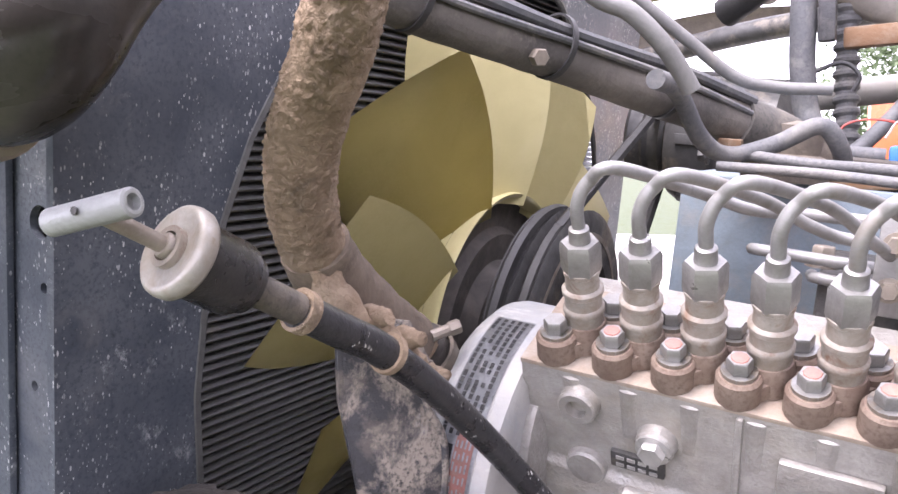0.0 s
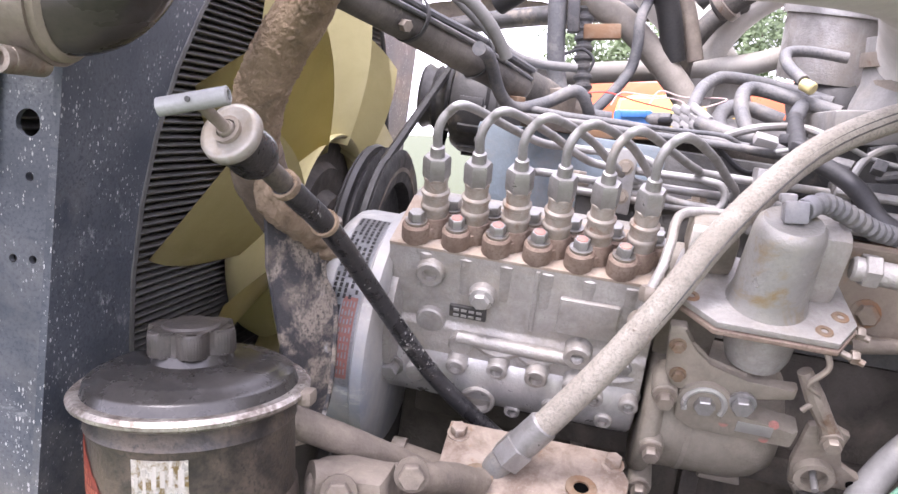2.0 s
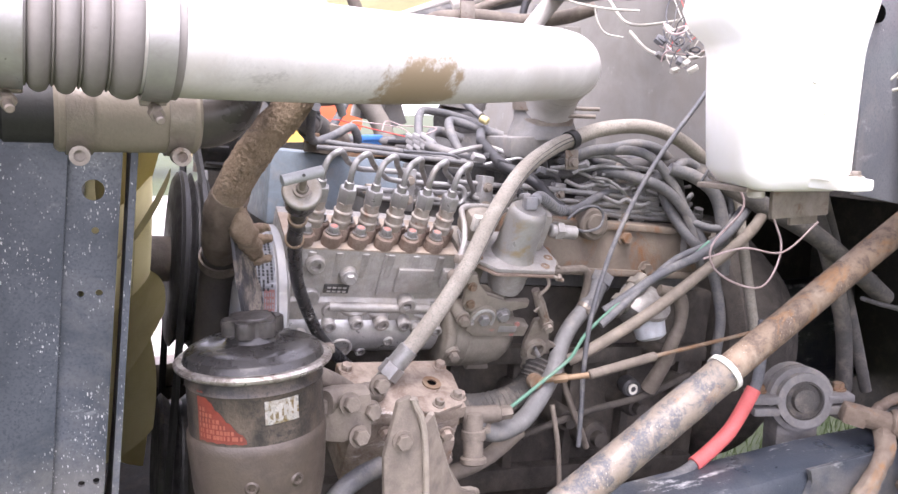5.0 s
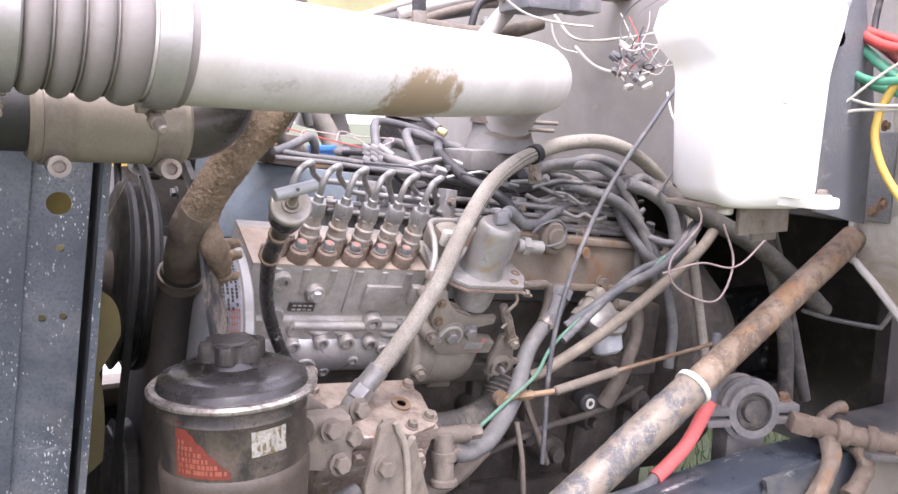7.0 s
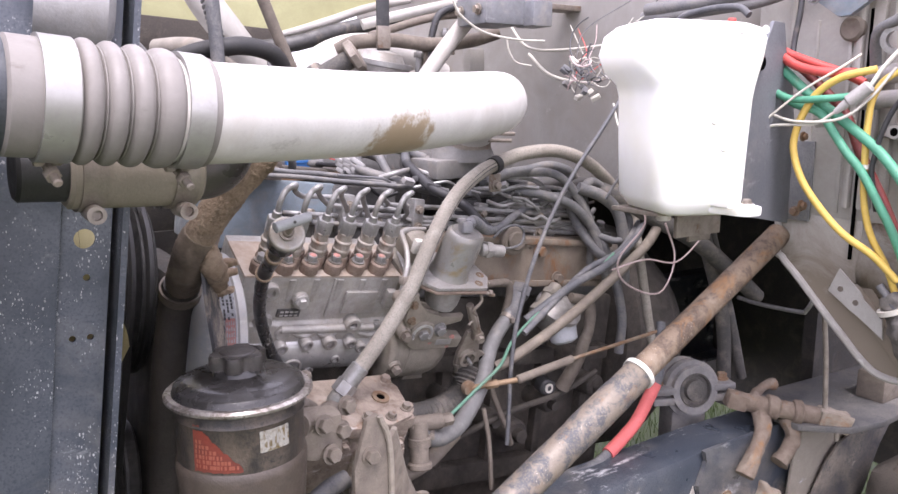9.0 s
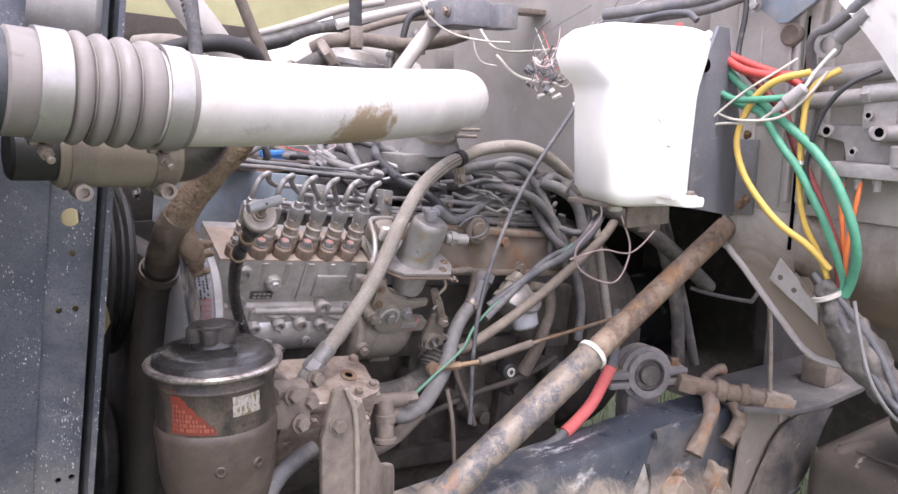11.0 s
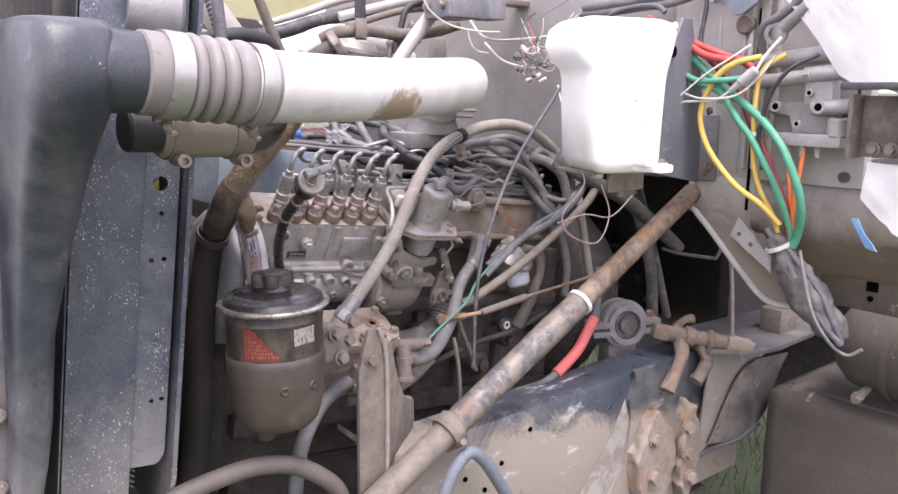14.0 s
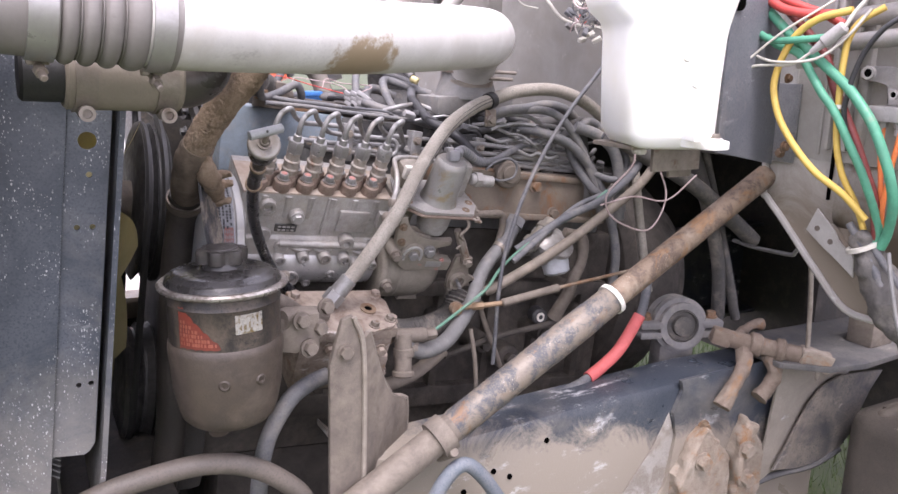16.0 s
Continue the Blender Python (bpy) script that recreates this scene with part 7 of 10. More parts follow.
suction_hose()
run("air_line", [(0.262, -0.056, 0.886), (0.323, -0.040, 0.910), (0.377, -0.030, 0.936), (0.430, 0.000, 0.965), (0.510, 0.010, 1.008), (0.60, 0.0, 1.05), (0.655, 0.0, 1.085)], 0.0027, palegreen_w, "pale green nylon air line", "air line")
run("wiring_conduit", [(0.40, 0.01, 0.918), (0.426, 0.000, 0.931), (0.524, -0.01, 0.978), (0.615, -0.01, 1.026), (0.724, -0.01, 1.092), (0.78, 0.0, 1.14)], 0.0092, surf("tan_dusty_conduit", (0.18, 0.153, 0.12), (0.14, 0.12, 0.095), 0.75, dust=0.4), "tan dusty cable conduit", "conduit", 14)
run("wiring_loom", [(0.47, 0.02, 0.985), (0.56, 0.0, 1.04), (0.63, -0.005, 1.065), (0.70, 0.0, 1.10), (0.76, 0.02, 1.14)], 0.0075, loom_m, "grey taped wiring loom", "wiring")
run("wiring_loom", [(0.45, 0.0, 0.97), (0.53, 0.005, 1.02), (0.60, 0.01, 1.06), (0.68, 0.01, 1.085), (0.75, 0.03, 1.13)], 0.006, loom_m, "grey taped wiring loom", "wiring")
run("wiring_loom", [(0.46, 0.19, 1.185), (0.52, 0.12, 1.195), (0.57, 0.08, 1.185), (0.62, 0.06, 1.16), (0.67, 0.05, 1.10), (0.70, 0.04, 1.03), (0.715, 0.03, 0.95), (0.71, 0.03, 0.88)], 0.0088, rubber_grey, "thick grey loom hanging beside the head", "wiring", 14)
run("wiring_loom", [(0.45, 0.20, 1.205), (0.50, 0.12, 1.225), (0.58, 0.08, 1.225), (0.63, 0.06, 1.17), (0.665, 0.05, 1.09), (0.69, 0.05, 1.02)], 0.0078, rubber_grey, "grey loom drooping over the head", "wiring", 14)
run("wiring_loom", [(0.63, 0.18, 1.195), (0.68, 0.10, 1.20), (0.72, 0.06, 1.17), (0.735, 0.04, 1.13), (0.70, 0.03, 1.10), (0.66, 0.05, 1.11)], 0.0068, rubber_grey, "looped grey hose behind the head", "hose", 12)
run("wiring_loom", [(0.46, 0.12, 1.215), (0.49, 0.10, 1.229), (0.53, 0.10, 1.232), (0.585, 0.10, 1.238), (0.637, 0.10, 1.222), (0.668, 0.10, 1.180), (0.672, 0.09, 1.12), (0.675, 0.08, 1.05)], 0.0092, rubber_grey, "dusty grey hose arching behind the head", "hose", 16)
run("wiring_loom", [(0.60, 0.10, 1.17), (0.628, 0.06, 1.198), (0.652, 0.06, 1.209), (0.685, 0.06, 1.193), (0.721, 0.06, 1.165), (0.735, 0.06, 1.11), (0.74, 0.05, 1.03)], 0.0085, rubber_grey, "grey hose bending down below the tank", "hose", 14)
run("wiring_loom", [(0.62, 0.06, 1.20), (0.66, 0.045, 1.185), (0.695, 0.035, 1.155), (0.71, 0.03, 1.10), (0.715, 0.03, 1.02)], 0.011, rubber_grey, "grey hose hanging below the header tank", "hose", 14)
run("braided_line", [(0.79, 0.08, 1.13), (0.785, 0.05, 1.03), (0.80, 0.04, 0.93), (0.81, 0.03, 0.86)], 0.009, braid, "braided hose hanging by the firewall", "hose", 12)
run("drain_hose", [(0.86, 0.0, 1.17), (0.90, -0.02, 1.05), (0.94, -0.03, 0.92), (0.955, -0.03, 0.80)], 0.014, rubber_dusty, "dusty black drain hose under the cab", "hose", 12)
run("drain_hose", [(0.90, 0.0, 1.15), (0.935, -0.02, 1.02), (0.96, -0.04, 0.9), (0.985, -0.05, 0.80)], 0.010, rubber_dusty, "thin dusty hose under the cab", "hose", 12)
run("heater_hose", [(0.58, 0.19, 1.19), (0.65, 0.10, 1.20), (0.70, 0.04, 1.18), (0.76, 0.0, 1.14), (0.84, -0.04, 1.09), (0.93, -0.06, 1.02), (1.0, -0.06, 0.97)], 0.016, rubber_dusty, "dusty heater hose at the firewall", "hose", 14)
run("pink_wire", [(0.64, -0.05, 1.20), (0.655, -0.07, 1.15), (0.605, -0.06, 1.09), (0.625, -0.06, 1.045), (0.70, -0.07, 1.02), (0.748, -0.06, 1.075), (0.73, -0.05, 1.14)], 0.0017, pink_w, "faded pink wire hanging in a loop", "wire", 8)
run("pink_wire", [(0.60, -0.05, 1.07), (0.66, -0.07, 1.085), (0.73, -0.08, 1.075), (0.79, -0.09, 1.12)], 0.0016, pink_w, "faded pink wire drooping below the tank", "wire", 8)
run("feed_pipe", [(-0.055, -0.165, 1.022), (-0.035, -0.150, 1.009), (-0.010, -0.130, 0.991), (0.018, -0.100, 0.966), (0.03, -0.08, 0.95)], 0.0115, dusty_brown, "dusty brown feed pipe from the reservoir", "pipe", 16)
run("bypass_hose", [(0.05, -0.135, 0.878), (0.02, -0.14, 0.872), (-0.014, -0.15, 0.855), (-0.046, -0.15, 0.799), (-0.060, -0.15, 0.713), (-0.06, -0.15, 0.60)], 0.012, rubber_grey, "grey rubber return hose", "hose", 14)
run("crossover_hose", [(-0.34, -0.20, 0.77), (-0.272, -0.20, 0.803), (-0.207, -0.20, 0.815), (-0.138, -0.20, 0.817), (-0.082, -0.20, 0.800), (-0.035, -0.20, 0.765), (-0.008, -0.20, 0.728), (0.0, -0.2, 0.66)], 0.0135, surf("oily_brown_hose", (0.085, 0.073, 0.06), (0.12, 0.10, 0.082), 0.6, dust=0.35, dust_col=(0.17, 0.145, 0.115), patch=25.0), "dusty rubber crossover hose", "hose", 16)
run("lower_hose", [(0.10, -0.03, 0.80), (0.16, -0.03, 0.792), (0.24, -0.02, 0.80), (0.31, 0.0, 0.825)], 0.012, surf("tan_rubber_hose", (0.20, 0.17, 0.135), (0.16, 0.135, 0.11), 0.75, dust=0.4), "tan dusty hose above the frame rail", "hose", 14)
run("vent_hose", [(0.15, -0.24, 0.66), (0.18, -0.24, 0.722), (0.215, -0.24, 0.748), (0.25, -0.24, 0.72), (0.30, -0.235, 0.645), (0.33, -0.23, 0.60)], 0.011, surf("blue_grey_hose", (0.11, 0.13, 0.15), (0.16, 0.17, 0.18), 0.65, dust=0.35), "blue-grey hose looped over the frame rail", "hose", 14)


upper_pipe()


def link_rod():
    th = thing("throttle_linkage", (0.32, -0.01, 0.905), "rusty throttle linkage rod with threaded sleeve", "linkage")
    a, b, c, d = Vector((0.329, -0.011, 0.902)), Vector((0.40, -0.046, 0.912)), Vector((0.52, -0.046, 0.925)), Vector((0.78, -0.07, 0.955))
    bm = B()
    cyl(bm, a, b, 0.0045, n=12)
    hexa(bm, a + (b - a) * 0.35, b - a, 0.012, 0.02)
    part("threaded_end", bm, surf("orange_rust_rod", (0.27, 0.185, 0.11), (0.21, 0.14, 0.08), 0.7, 0.2, dust=0.3), th)
    bm = B()
    cyl(bm, b, c, 0.0072, n=16, bev=0.002)
    part("sleeve", bm, dusty_brown, th)
    bm = B()
    cyl(bm, c, d, 0.0032, n=10)
    part("rod", bm, brown_steel, th)
    bm = B()
    lathe(bm, [(0.005, -0.006), (0.011, -0.006), (0.012, 0.0), (0.011, 0.006), (0.005, 0.006)], a, (0, -1, 0), 18)
    part("ball_end", bm, brown_steel, th)


link_rod()


def side_fittings():
    """Elbows, sender and oil fittings on the block's side."""
    th = thing("oil_fitting", (0.46, 0.06, 0.98), "grey hydraulic elbow fittings on the block", "fitting")
    bm = B()
    cyl(bm, (0.452, 0.045, 0.975), (0.500, 0.07, 1.03), 0.0145, n=18, bev=0.002)
    hexa(bm, (0.455, 0.047, 0.98), Vector((0.05, 0.025, 0.055)), 0.028, 0.018)
    hexa(bm, (0.490, 0.064, 1.016), Vector((0.05, 0.025, 0.055)), 0.032, 0.020)
    part("elbow", bm, rubber_grey, th)
    bm = B()
    cyl(bm, (0.500, 0.04, 0.975), (0.575, 0.06, 1.022), 0.013, n=18, bev=0.002)
    hexa(bm, (0.513, 0.044, 0.983), Vector((0.08, 0.02, 0.045)), 0.030, 0.016)
    hexa(bm, (0.550, 0.054, 1.006), Vector((0.08, 0.02, 0.045)), 0.030, 0.014)
    part("union", bm, surf("tan_fitting", (0.24, 0.22, 0.18), (0.18, 0.17, 0.15), 0.6, 0.3, dust=0.4), th)
    th = thing("lift_pump", (0.58, 0.06, 0.90), "dusty fuel lift pump with pale round cover", "fuel pump")
    bm = B()
    lathe(bm, [(0.0, -0.03), (0.032, -0.03), (0.038, -0.02), (0.038, 0.0), (0.044, 0.004), (0.044, 0.012), (0.030, 0.022), (0.0, 0.026)], (0.575, 0.06, 0.975), (0.1, -0.5, 0.8), 32)
    part("body", bm, alu, th)
    bm = B()
    lathe(bm, [(0.0, 0.0), (0.026, 0.0), (0.028, 0.008), (0.025, 0.042), (0.018, 0.047), (0.0, 0.047)], (0.578, 0.055, 0.965), (0.12, -0.25, -1), 32)
    part("bowl", bm, surf("pale_grey_bowl", (0.50, 0.52, 0.54), (0.40, 0.41, 0.42), 0.5, dust=0.25), th, "pale grey filter bowl")
    bm = B()
    tube(bm, [(0.60, 0.05, 1.0), (0.635, 0.04, 0.985), (0.63, 0.03, 0.945), (0.605, 0.02, 0.915), (0.60, 0.03, 0.88), (0.585, 0.05, 0.83)], [0.010, 0.012, 0.010, 0.011, 0.012, 0.014], 12)
    part("lever", bm, dusty_brown, th)
    th = thing("sender_plug", (0.53, 0.06, 0.82), "small black sender plug with white ring", "sensor")
    bm = B()
    cyl(bm, (0.56, 0.08, 0.835), (0.553, 0.05, 0.835), 0.016, n=20, bev=0.003)
    part("body", bm, black_pl, th)
    bm = B()
    ring(bm, (0.5535, 0.051, 0.835), (0, -1, 0), 0.005, 0.009, 0.003, 20)
    part("ring", bm, white_band, th, "white ring")
    # pipes and bosses low on the block
    for k, (x, z, r) in enumerate(((0.44, 0.79, 0.02), (0.50, 0.75, 0.025), (0.36, 0.84, 0.018), (0.64, 0.87, 0.02), (0.58, 0.79, 0.018), (0.70, 0.80, 0.022))):
        th = thing("core_plug", (x, 0.10, z), "grimy round boss on the block", "boss", "block bosses")
        bm = B()
        lathe(bm, [(r, -0.05), (r, 0.02), (r * 0.8, 0.026), (r * 0.5, 0.026), (r * 0.5, 0.04), (0.0, 0.04)], (x, 0.10, z), (0, -1, 0), 20)
        part("boss", bm, blockdirt, th)
    run("oil_line", [(0.33, 0.03, 0.80), (0.45, 0.04, 0.815), (0.58, 0.05, 0.82), (0.68, 0.06, 0.84)], 0.006, blockdirt, "grimy oil line along the block", "oil line")
    run("oil_line", [(0.40, 0.05, 0.93), (0.41, 0.03, 0.86), (0.43, 0.02, 0.80), (0.45, 0.03, 0.76)], 0.005, dusty_brown, "dusty bent oil line", "oil line")
    run("oil_line", [(0.36, -0.01, 0.86), (0.365, -0.02, 0.80), (0.37, -0.02, 0.72)], 0.004, dusty_brown, "thin dusty line by the steering pump", "oil line")
    run("bent_line", [(0.38, 0.06, 1.045), (0.43, 0.05, 1.05), (0.455, 0.05, 1.045), (0.46, 0.055, 1.02), (0.455, 0.06, 0.99)], 0.0065, dusty_brown, "bent brown steel line under the side cover", "oil line")
    line = catmull([(0.19, -0.01, 0.885), (0.24, 0.0, 0.872), (0.30, 0.01, 0.872), (0.335, 0.02, 0.885), (0.36, 0.03, 0.92)], 12)
    bm = B()
    tube(bm, line, [0.021 if k % 2 else 0.0165 for k in range(len(line))], 14, 1)
    solo("corrugated_sleeve", bm, rubber_dusty, line[0], "dusty corrugated sleeve behind the steering pump", "sleeve", angle=20)


side_fittings()


def corrugated(name, pts, r, mat_, label):
    """A ribbed hose: one skin that swells and narrows at an even pitch."""
    line = catmull(pts, 30)
    even, gone = [line[0]], 0.0
    for p, q in zip(line, line[1:]):
        gone += (q - p).length
        if gone > r * 0.17:
            even.append(q)
            gone = 0.0
    bm = B()
    tube(bm, even, [r * (1.0, 1.0, 0.76, 0.76)[k % 4] for k in range(len(even))], 14, 1)
    return solo(name, bm, mat_, pts[0], label, "conduit", angle=30)


corrugated("corrugated_conduit", [(0.306, -0.040, 1.172), (0.322, -0.030, 1.176), (0.346, -0.012, 1.166), (0.372, 0.008, 1.153), (0.398, 0.028, 1.146)], 0.0085, rubber_grey, "grey corrugated conduit at the canister")
bm = B()
box(bm, (0.299, -0.043, 1.170), (0.018, 0.015, 0.017), 0.003)
box(bm, (0.294, -0.040, 1.180), (0.012, 0.010, 0.007), 0.002)
cyl(bm, (0.306, -0.042, 1.172), (0.313, -0.037, 1.175), 0.0085, n=16, bev=0.001)
solo("canister_plug", bm, surf("dusty_grey_plug", (0.20, 0.20, 0.205), (0.14, 0.14, 0.145), 0.55, dust=0.45, dust_col=(0.33, 0.31, 0.28)), (0.297, -0.045, 1.165), "dusty grey plug on the boost canister", "connector")
run("side_loom", [(0.390, 0.025, 1.147), (0.420, 0.042, 1.143), (0.450, 0.060, 1.146), (0.49, 0.085, 1.154), (0.53, 0.105, 1.160), (0.58, 0.12, 1.162)], 0.0072, loom_m, "grey loom running along the side cover", "wiring", 12)
run("bent_wire", [(0.406, 0.030, 1.133), (0.427, 0.028, 1.147), (0.453, 0.028, 1.150), (0.470, 0.030, 1.137), (0.464, 0.03, 1.117), (0.438, 0.03, 1.112), (0.424, 0.035, 1.116)], 0.0022, loom_m, "thin wire curled by the canister", "wire", 8)
run("wiring_loom", [(0.351, 0.215, 1.245), (0.340, 0.15, 1.226), (0.335, 0.10, 1.211), (0.357, 0.07, 1.195), (0.370, 0.05, 1.181), (0.382, 0.035, 1.160), (0.395, 0.03, 1.150)], 0.0085, black_w, "black loom dropping to the canister", "wiring", 12)
run("head_hose", [(0.47, 0.27, 1.225), (0.500, 0.20, 1.235), (0.512, 0.175, 1.230), (0.541, 0.17, 1.212), (0.604, 0.17, 1.202), (0.656, 0.16, 1.200), (0.72, 0.15, 1.19)], 0.0095, rubber_grey, "thick grey hose behind the fuel lines", "hose", 14)
run("head_hose", [(0.60, 0.24, 1.20), (0.625, 0.17, 1.212), (0.636, 0.12, 1.191), (0.637, 0.08, 1.132), (0.661, 0.05, 1.081), (0.700, 0.045, 1.050), (0.72, 0.05, 1.0)], 0.0090, rubber_grey, "grey hose falling beside the side cover", "hose", 14)
for pts in ([(0.46, 0.12, 1.215), (0.50, 0.10, 1.222), (0.545, 0.10, 1.215), (0.58, 0.10, 1.195), (0.60, 0.09, 1.17)], [(0.45, 0.13, 1.205), (0.49, 0.11, 1.20), (0.53, 0.105, 1.205), (0.57, 0.11, 1.19), (0.64, 0.10, 1.18)], [(0.52, 0.11, 1.19), (0.57, 0.10, 1.20), (0.62, 0.09, 1.19), (0.65, 0.07, 1.16), (0.66, 0.06, 1.12)]):
    run("fuel_hose", pts, 0.0042, linemetal, "thin grey fuel hose over the lines", "fuel line", 9)


def intake():
    horn_m = surf("dusty_grey_horn", (0.22, 0.215, 0.205), (0.17, 0.165, 0.155), 0.6, 0.1, dust=0.4, dust_col=(0.27, 0.245, 0.21), bump=0.2)
    th = thing("intake_horn", (0.455, 0.2, 1.24), "dusty grey intake horn on a flat flange", "intake")
    bm = B()
    box(bm, (0.455, 0.215, 1.236), (0.165, 0.13, 0.034), 0.006)
    part("flange", bm, horn_m, th)
    bm = B()
    lathe(bm, [(0.060, 0.0), (0.058, 0.01), (0.050, 0.03), (0.0485, 0.05), (0.0485, 0.075)], (0.457, 0.195, 1.25), (0, -0.05, 1), 36)
    part("neck", bm, horn_m, th)
    bm = B()
    box(bm, (0.46, 0.25, 1.195), (0.22, 0.17, 0.06), 0.01)
    part("manifold", bm, dark_steel, th)
    bm = B()
    ring(bm, (0.457, 0.192, 1.296), (0, -0.05, 1), 0.0485, 0.053, 0.014, 36)
    part("clamp", bm, steel_tan, th)
    bm = B()
    cyl(bm, (0.465, 0.142, 1.298), (0.53, 0.135, 1.296), 0.0035, n=10)
    cyl(bm, (0.465, 0.138, 1.286), (0.52, 0.132, 1.284), 0.0035, n=10)
    hexa(bm, (0.47, 0.142, 1.298), (1, -0.1, 0), 0.012, 0.012)
    part("clamp_bolt", bm, steel_tan, th)


intake()


# ---- cab side: header tank, steering column, air lines ----
def header_tank():
    th = thing("coolant_header_tank", (0.56, -0.22, 1.24), "milky white plastic coolant header tank", "tank")
    m = axes((0, 0, 0), (0.95, -0.31, 0), (0.31, 0.95, 0))
    o = Vector((0.527, -0.212, -0.026))
    # rows: z, left, right, half depth
    rows = [(1.222, -0.016, 0.086, 0.046), (1.227, -0.030, 0.097, 0.058), (1.246, -0.043, 0.101, 0.066), (1.33, -0.047, 0.103, 0.068), (1.385, -0.049, 0.106, 0.068), (1.402, -0.054, 0.109, 0.068), (1.418, -0.074, 0.114, 0.068),
            (1.442, -0.085, 0.121, 0.068), (1.468, -0.078, 0.126, 0.066), (1.482, -0.060, 0.122, 0.060), (1.488, -0.040, 0.104, 0.05)]
    bm = B()
    rings = []
    for z, a, b, h in rows:
        sec = []
        cx, w = (a + b) / 2, (b - a) / 2
        for k in range(40):
            t = 2 * math.pi * k / 40
            c_, s_ = math.cos(t), math.sin(t)
            sec.append(o + m @ Vector((cx + w * math.copysign(abs(c_) ** 0.32, c_), h * math.copysign(abs(s_) ** 0.32, s_), 0)) + Vector((0, 0, z - 0.06 * (cx + w * c_) * 0.5)))
        rings.append([bm.verts.new(p) for p in sec])
    for a, b in zip(rings, rings[1:]):
        for j in range(40):
            bm.faces.new((a[j], a[(j + 1) % 40], b[(j + 1) % 40], b[j]))
    bm.faces.new(rings[0][::-1])
    bm.faces.new(rings[-1])
    part("body", bm, bottle_m, th, angle=50)
    bm = B()
    prism(bm, [(0.040, -0.062), (0.056, -0.104), (0.066, -0.114), (0.090, -0.108), (0.098, -0.098), (0.096, -0.03), (0.040, -0.03)], 0.013, Matrix.Translation(o + Vector((0, 0, 1.226))) @ m, 0.004)
    prism(bm, [(0.0, 0.0), (0.045, 0.0), (0.036, 0.010), (0.0, 0.034)], 0.012, Matrix.Translation(o + Vector((0, 0, 1.238))) @ m @ axes((0.036, -0.108, 0), (0, 1, 0), (0, 0, 1)), 0.003)
    part("foot", bm, bottle_m, th)
    for x, y in ((0.078, -0.092),):
        bm = B()
        p = o + m @ Vector((x, y, 0)) + Vector((0, 0, 1.234))
        cyl(bm, p, p + Vector((0, 0, 0.008)), 0.011, n=18, bev=0.002)
        part("foot_boss", bm, bottle_m, th)
        bolt_at(th, p + Vector((0, 0, 0.008)), (0, 0, 1), 0.010, 0.005)
    for x, z in ((0.035, 1.355), (0.052, 1.318), (0.07, 1.475), (0.105, 1.475)):
        bm = B()
        p = o + m @ Vector((x, -0.068, 0)) + Vector((0, 0, z))
        cyl(bm, p, p + m @ Vector((0, -0.003, 0)), 0.006, n=14, bev=0.001)
        part("dimple", bm, bottle_m, th)
    bm = B()
    p = o + m @ Vector((0.10, 0.0, 0)) + Vector((0, 0, 1.475))
    cyl(bm, p, p + Vector((0, 0, 0.022)), 0.006, n=12, bev=0.001)
    part("vent", bm, red_w, th, "small red vent plug")
    for x in (0.0,):
        p = o + m @ Vector((x, -0.01, 0)) + Vector((0, 0, 1.202))
        part("lower_port", cyl(B(), p + Vector((0, 0, 0.03)), p + Vector((0, 0, 0.008)), 0.011, n=14, bev=0.002), white_pl, th)


header_tank()


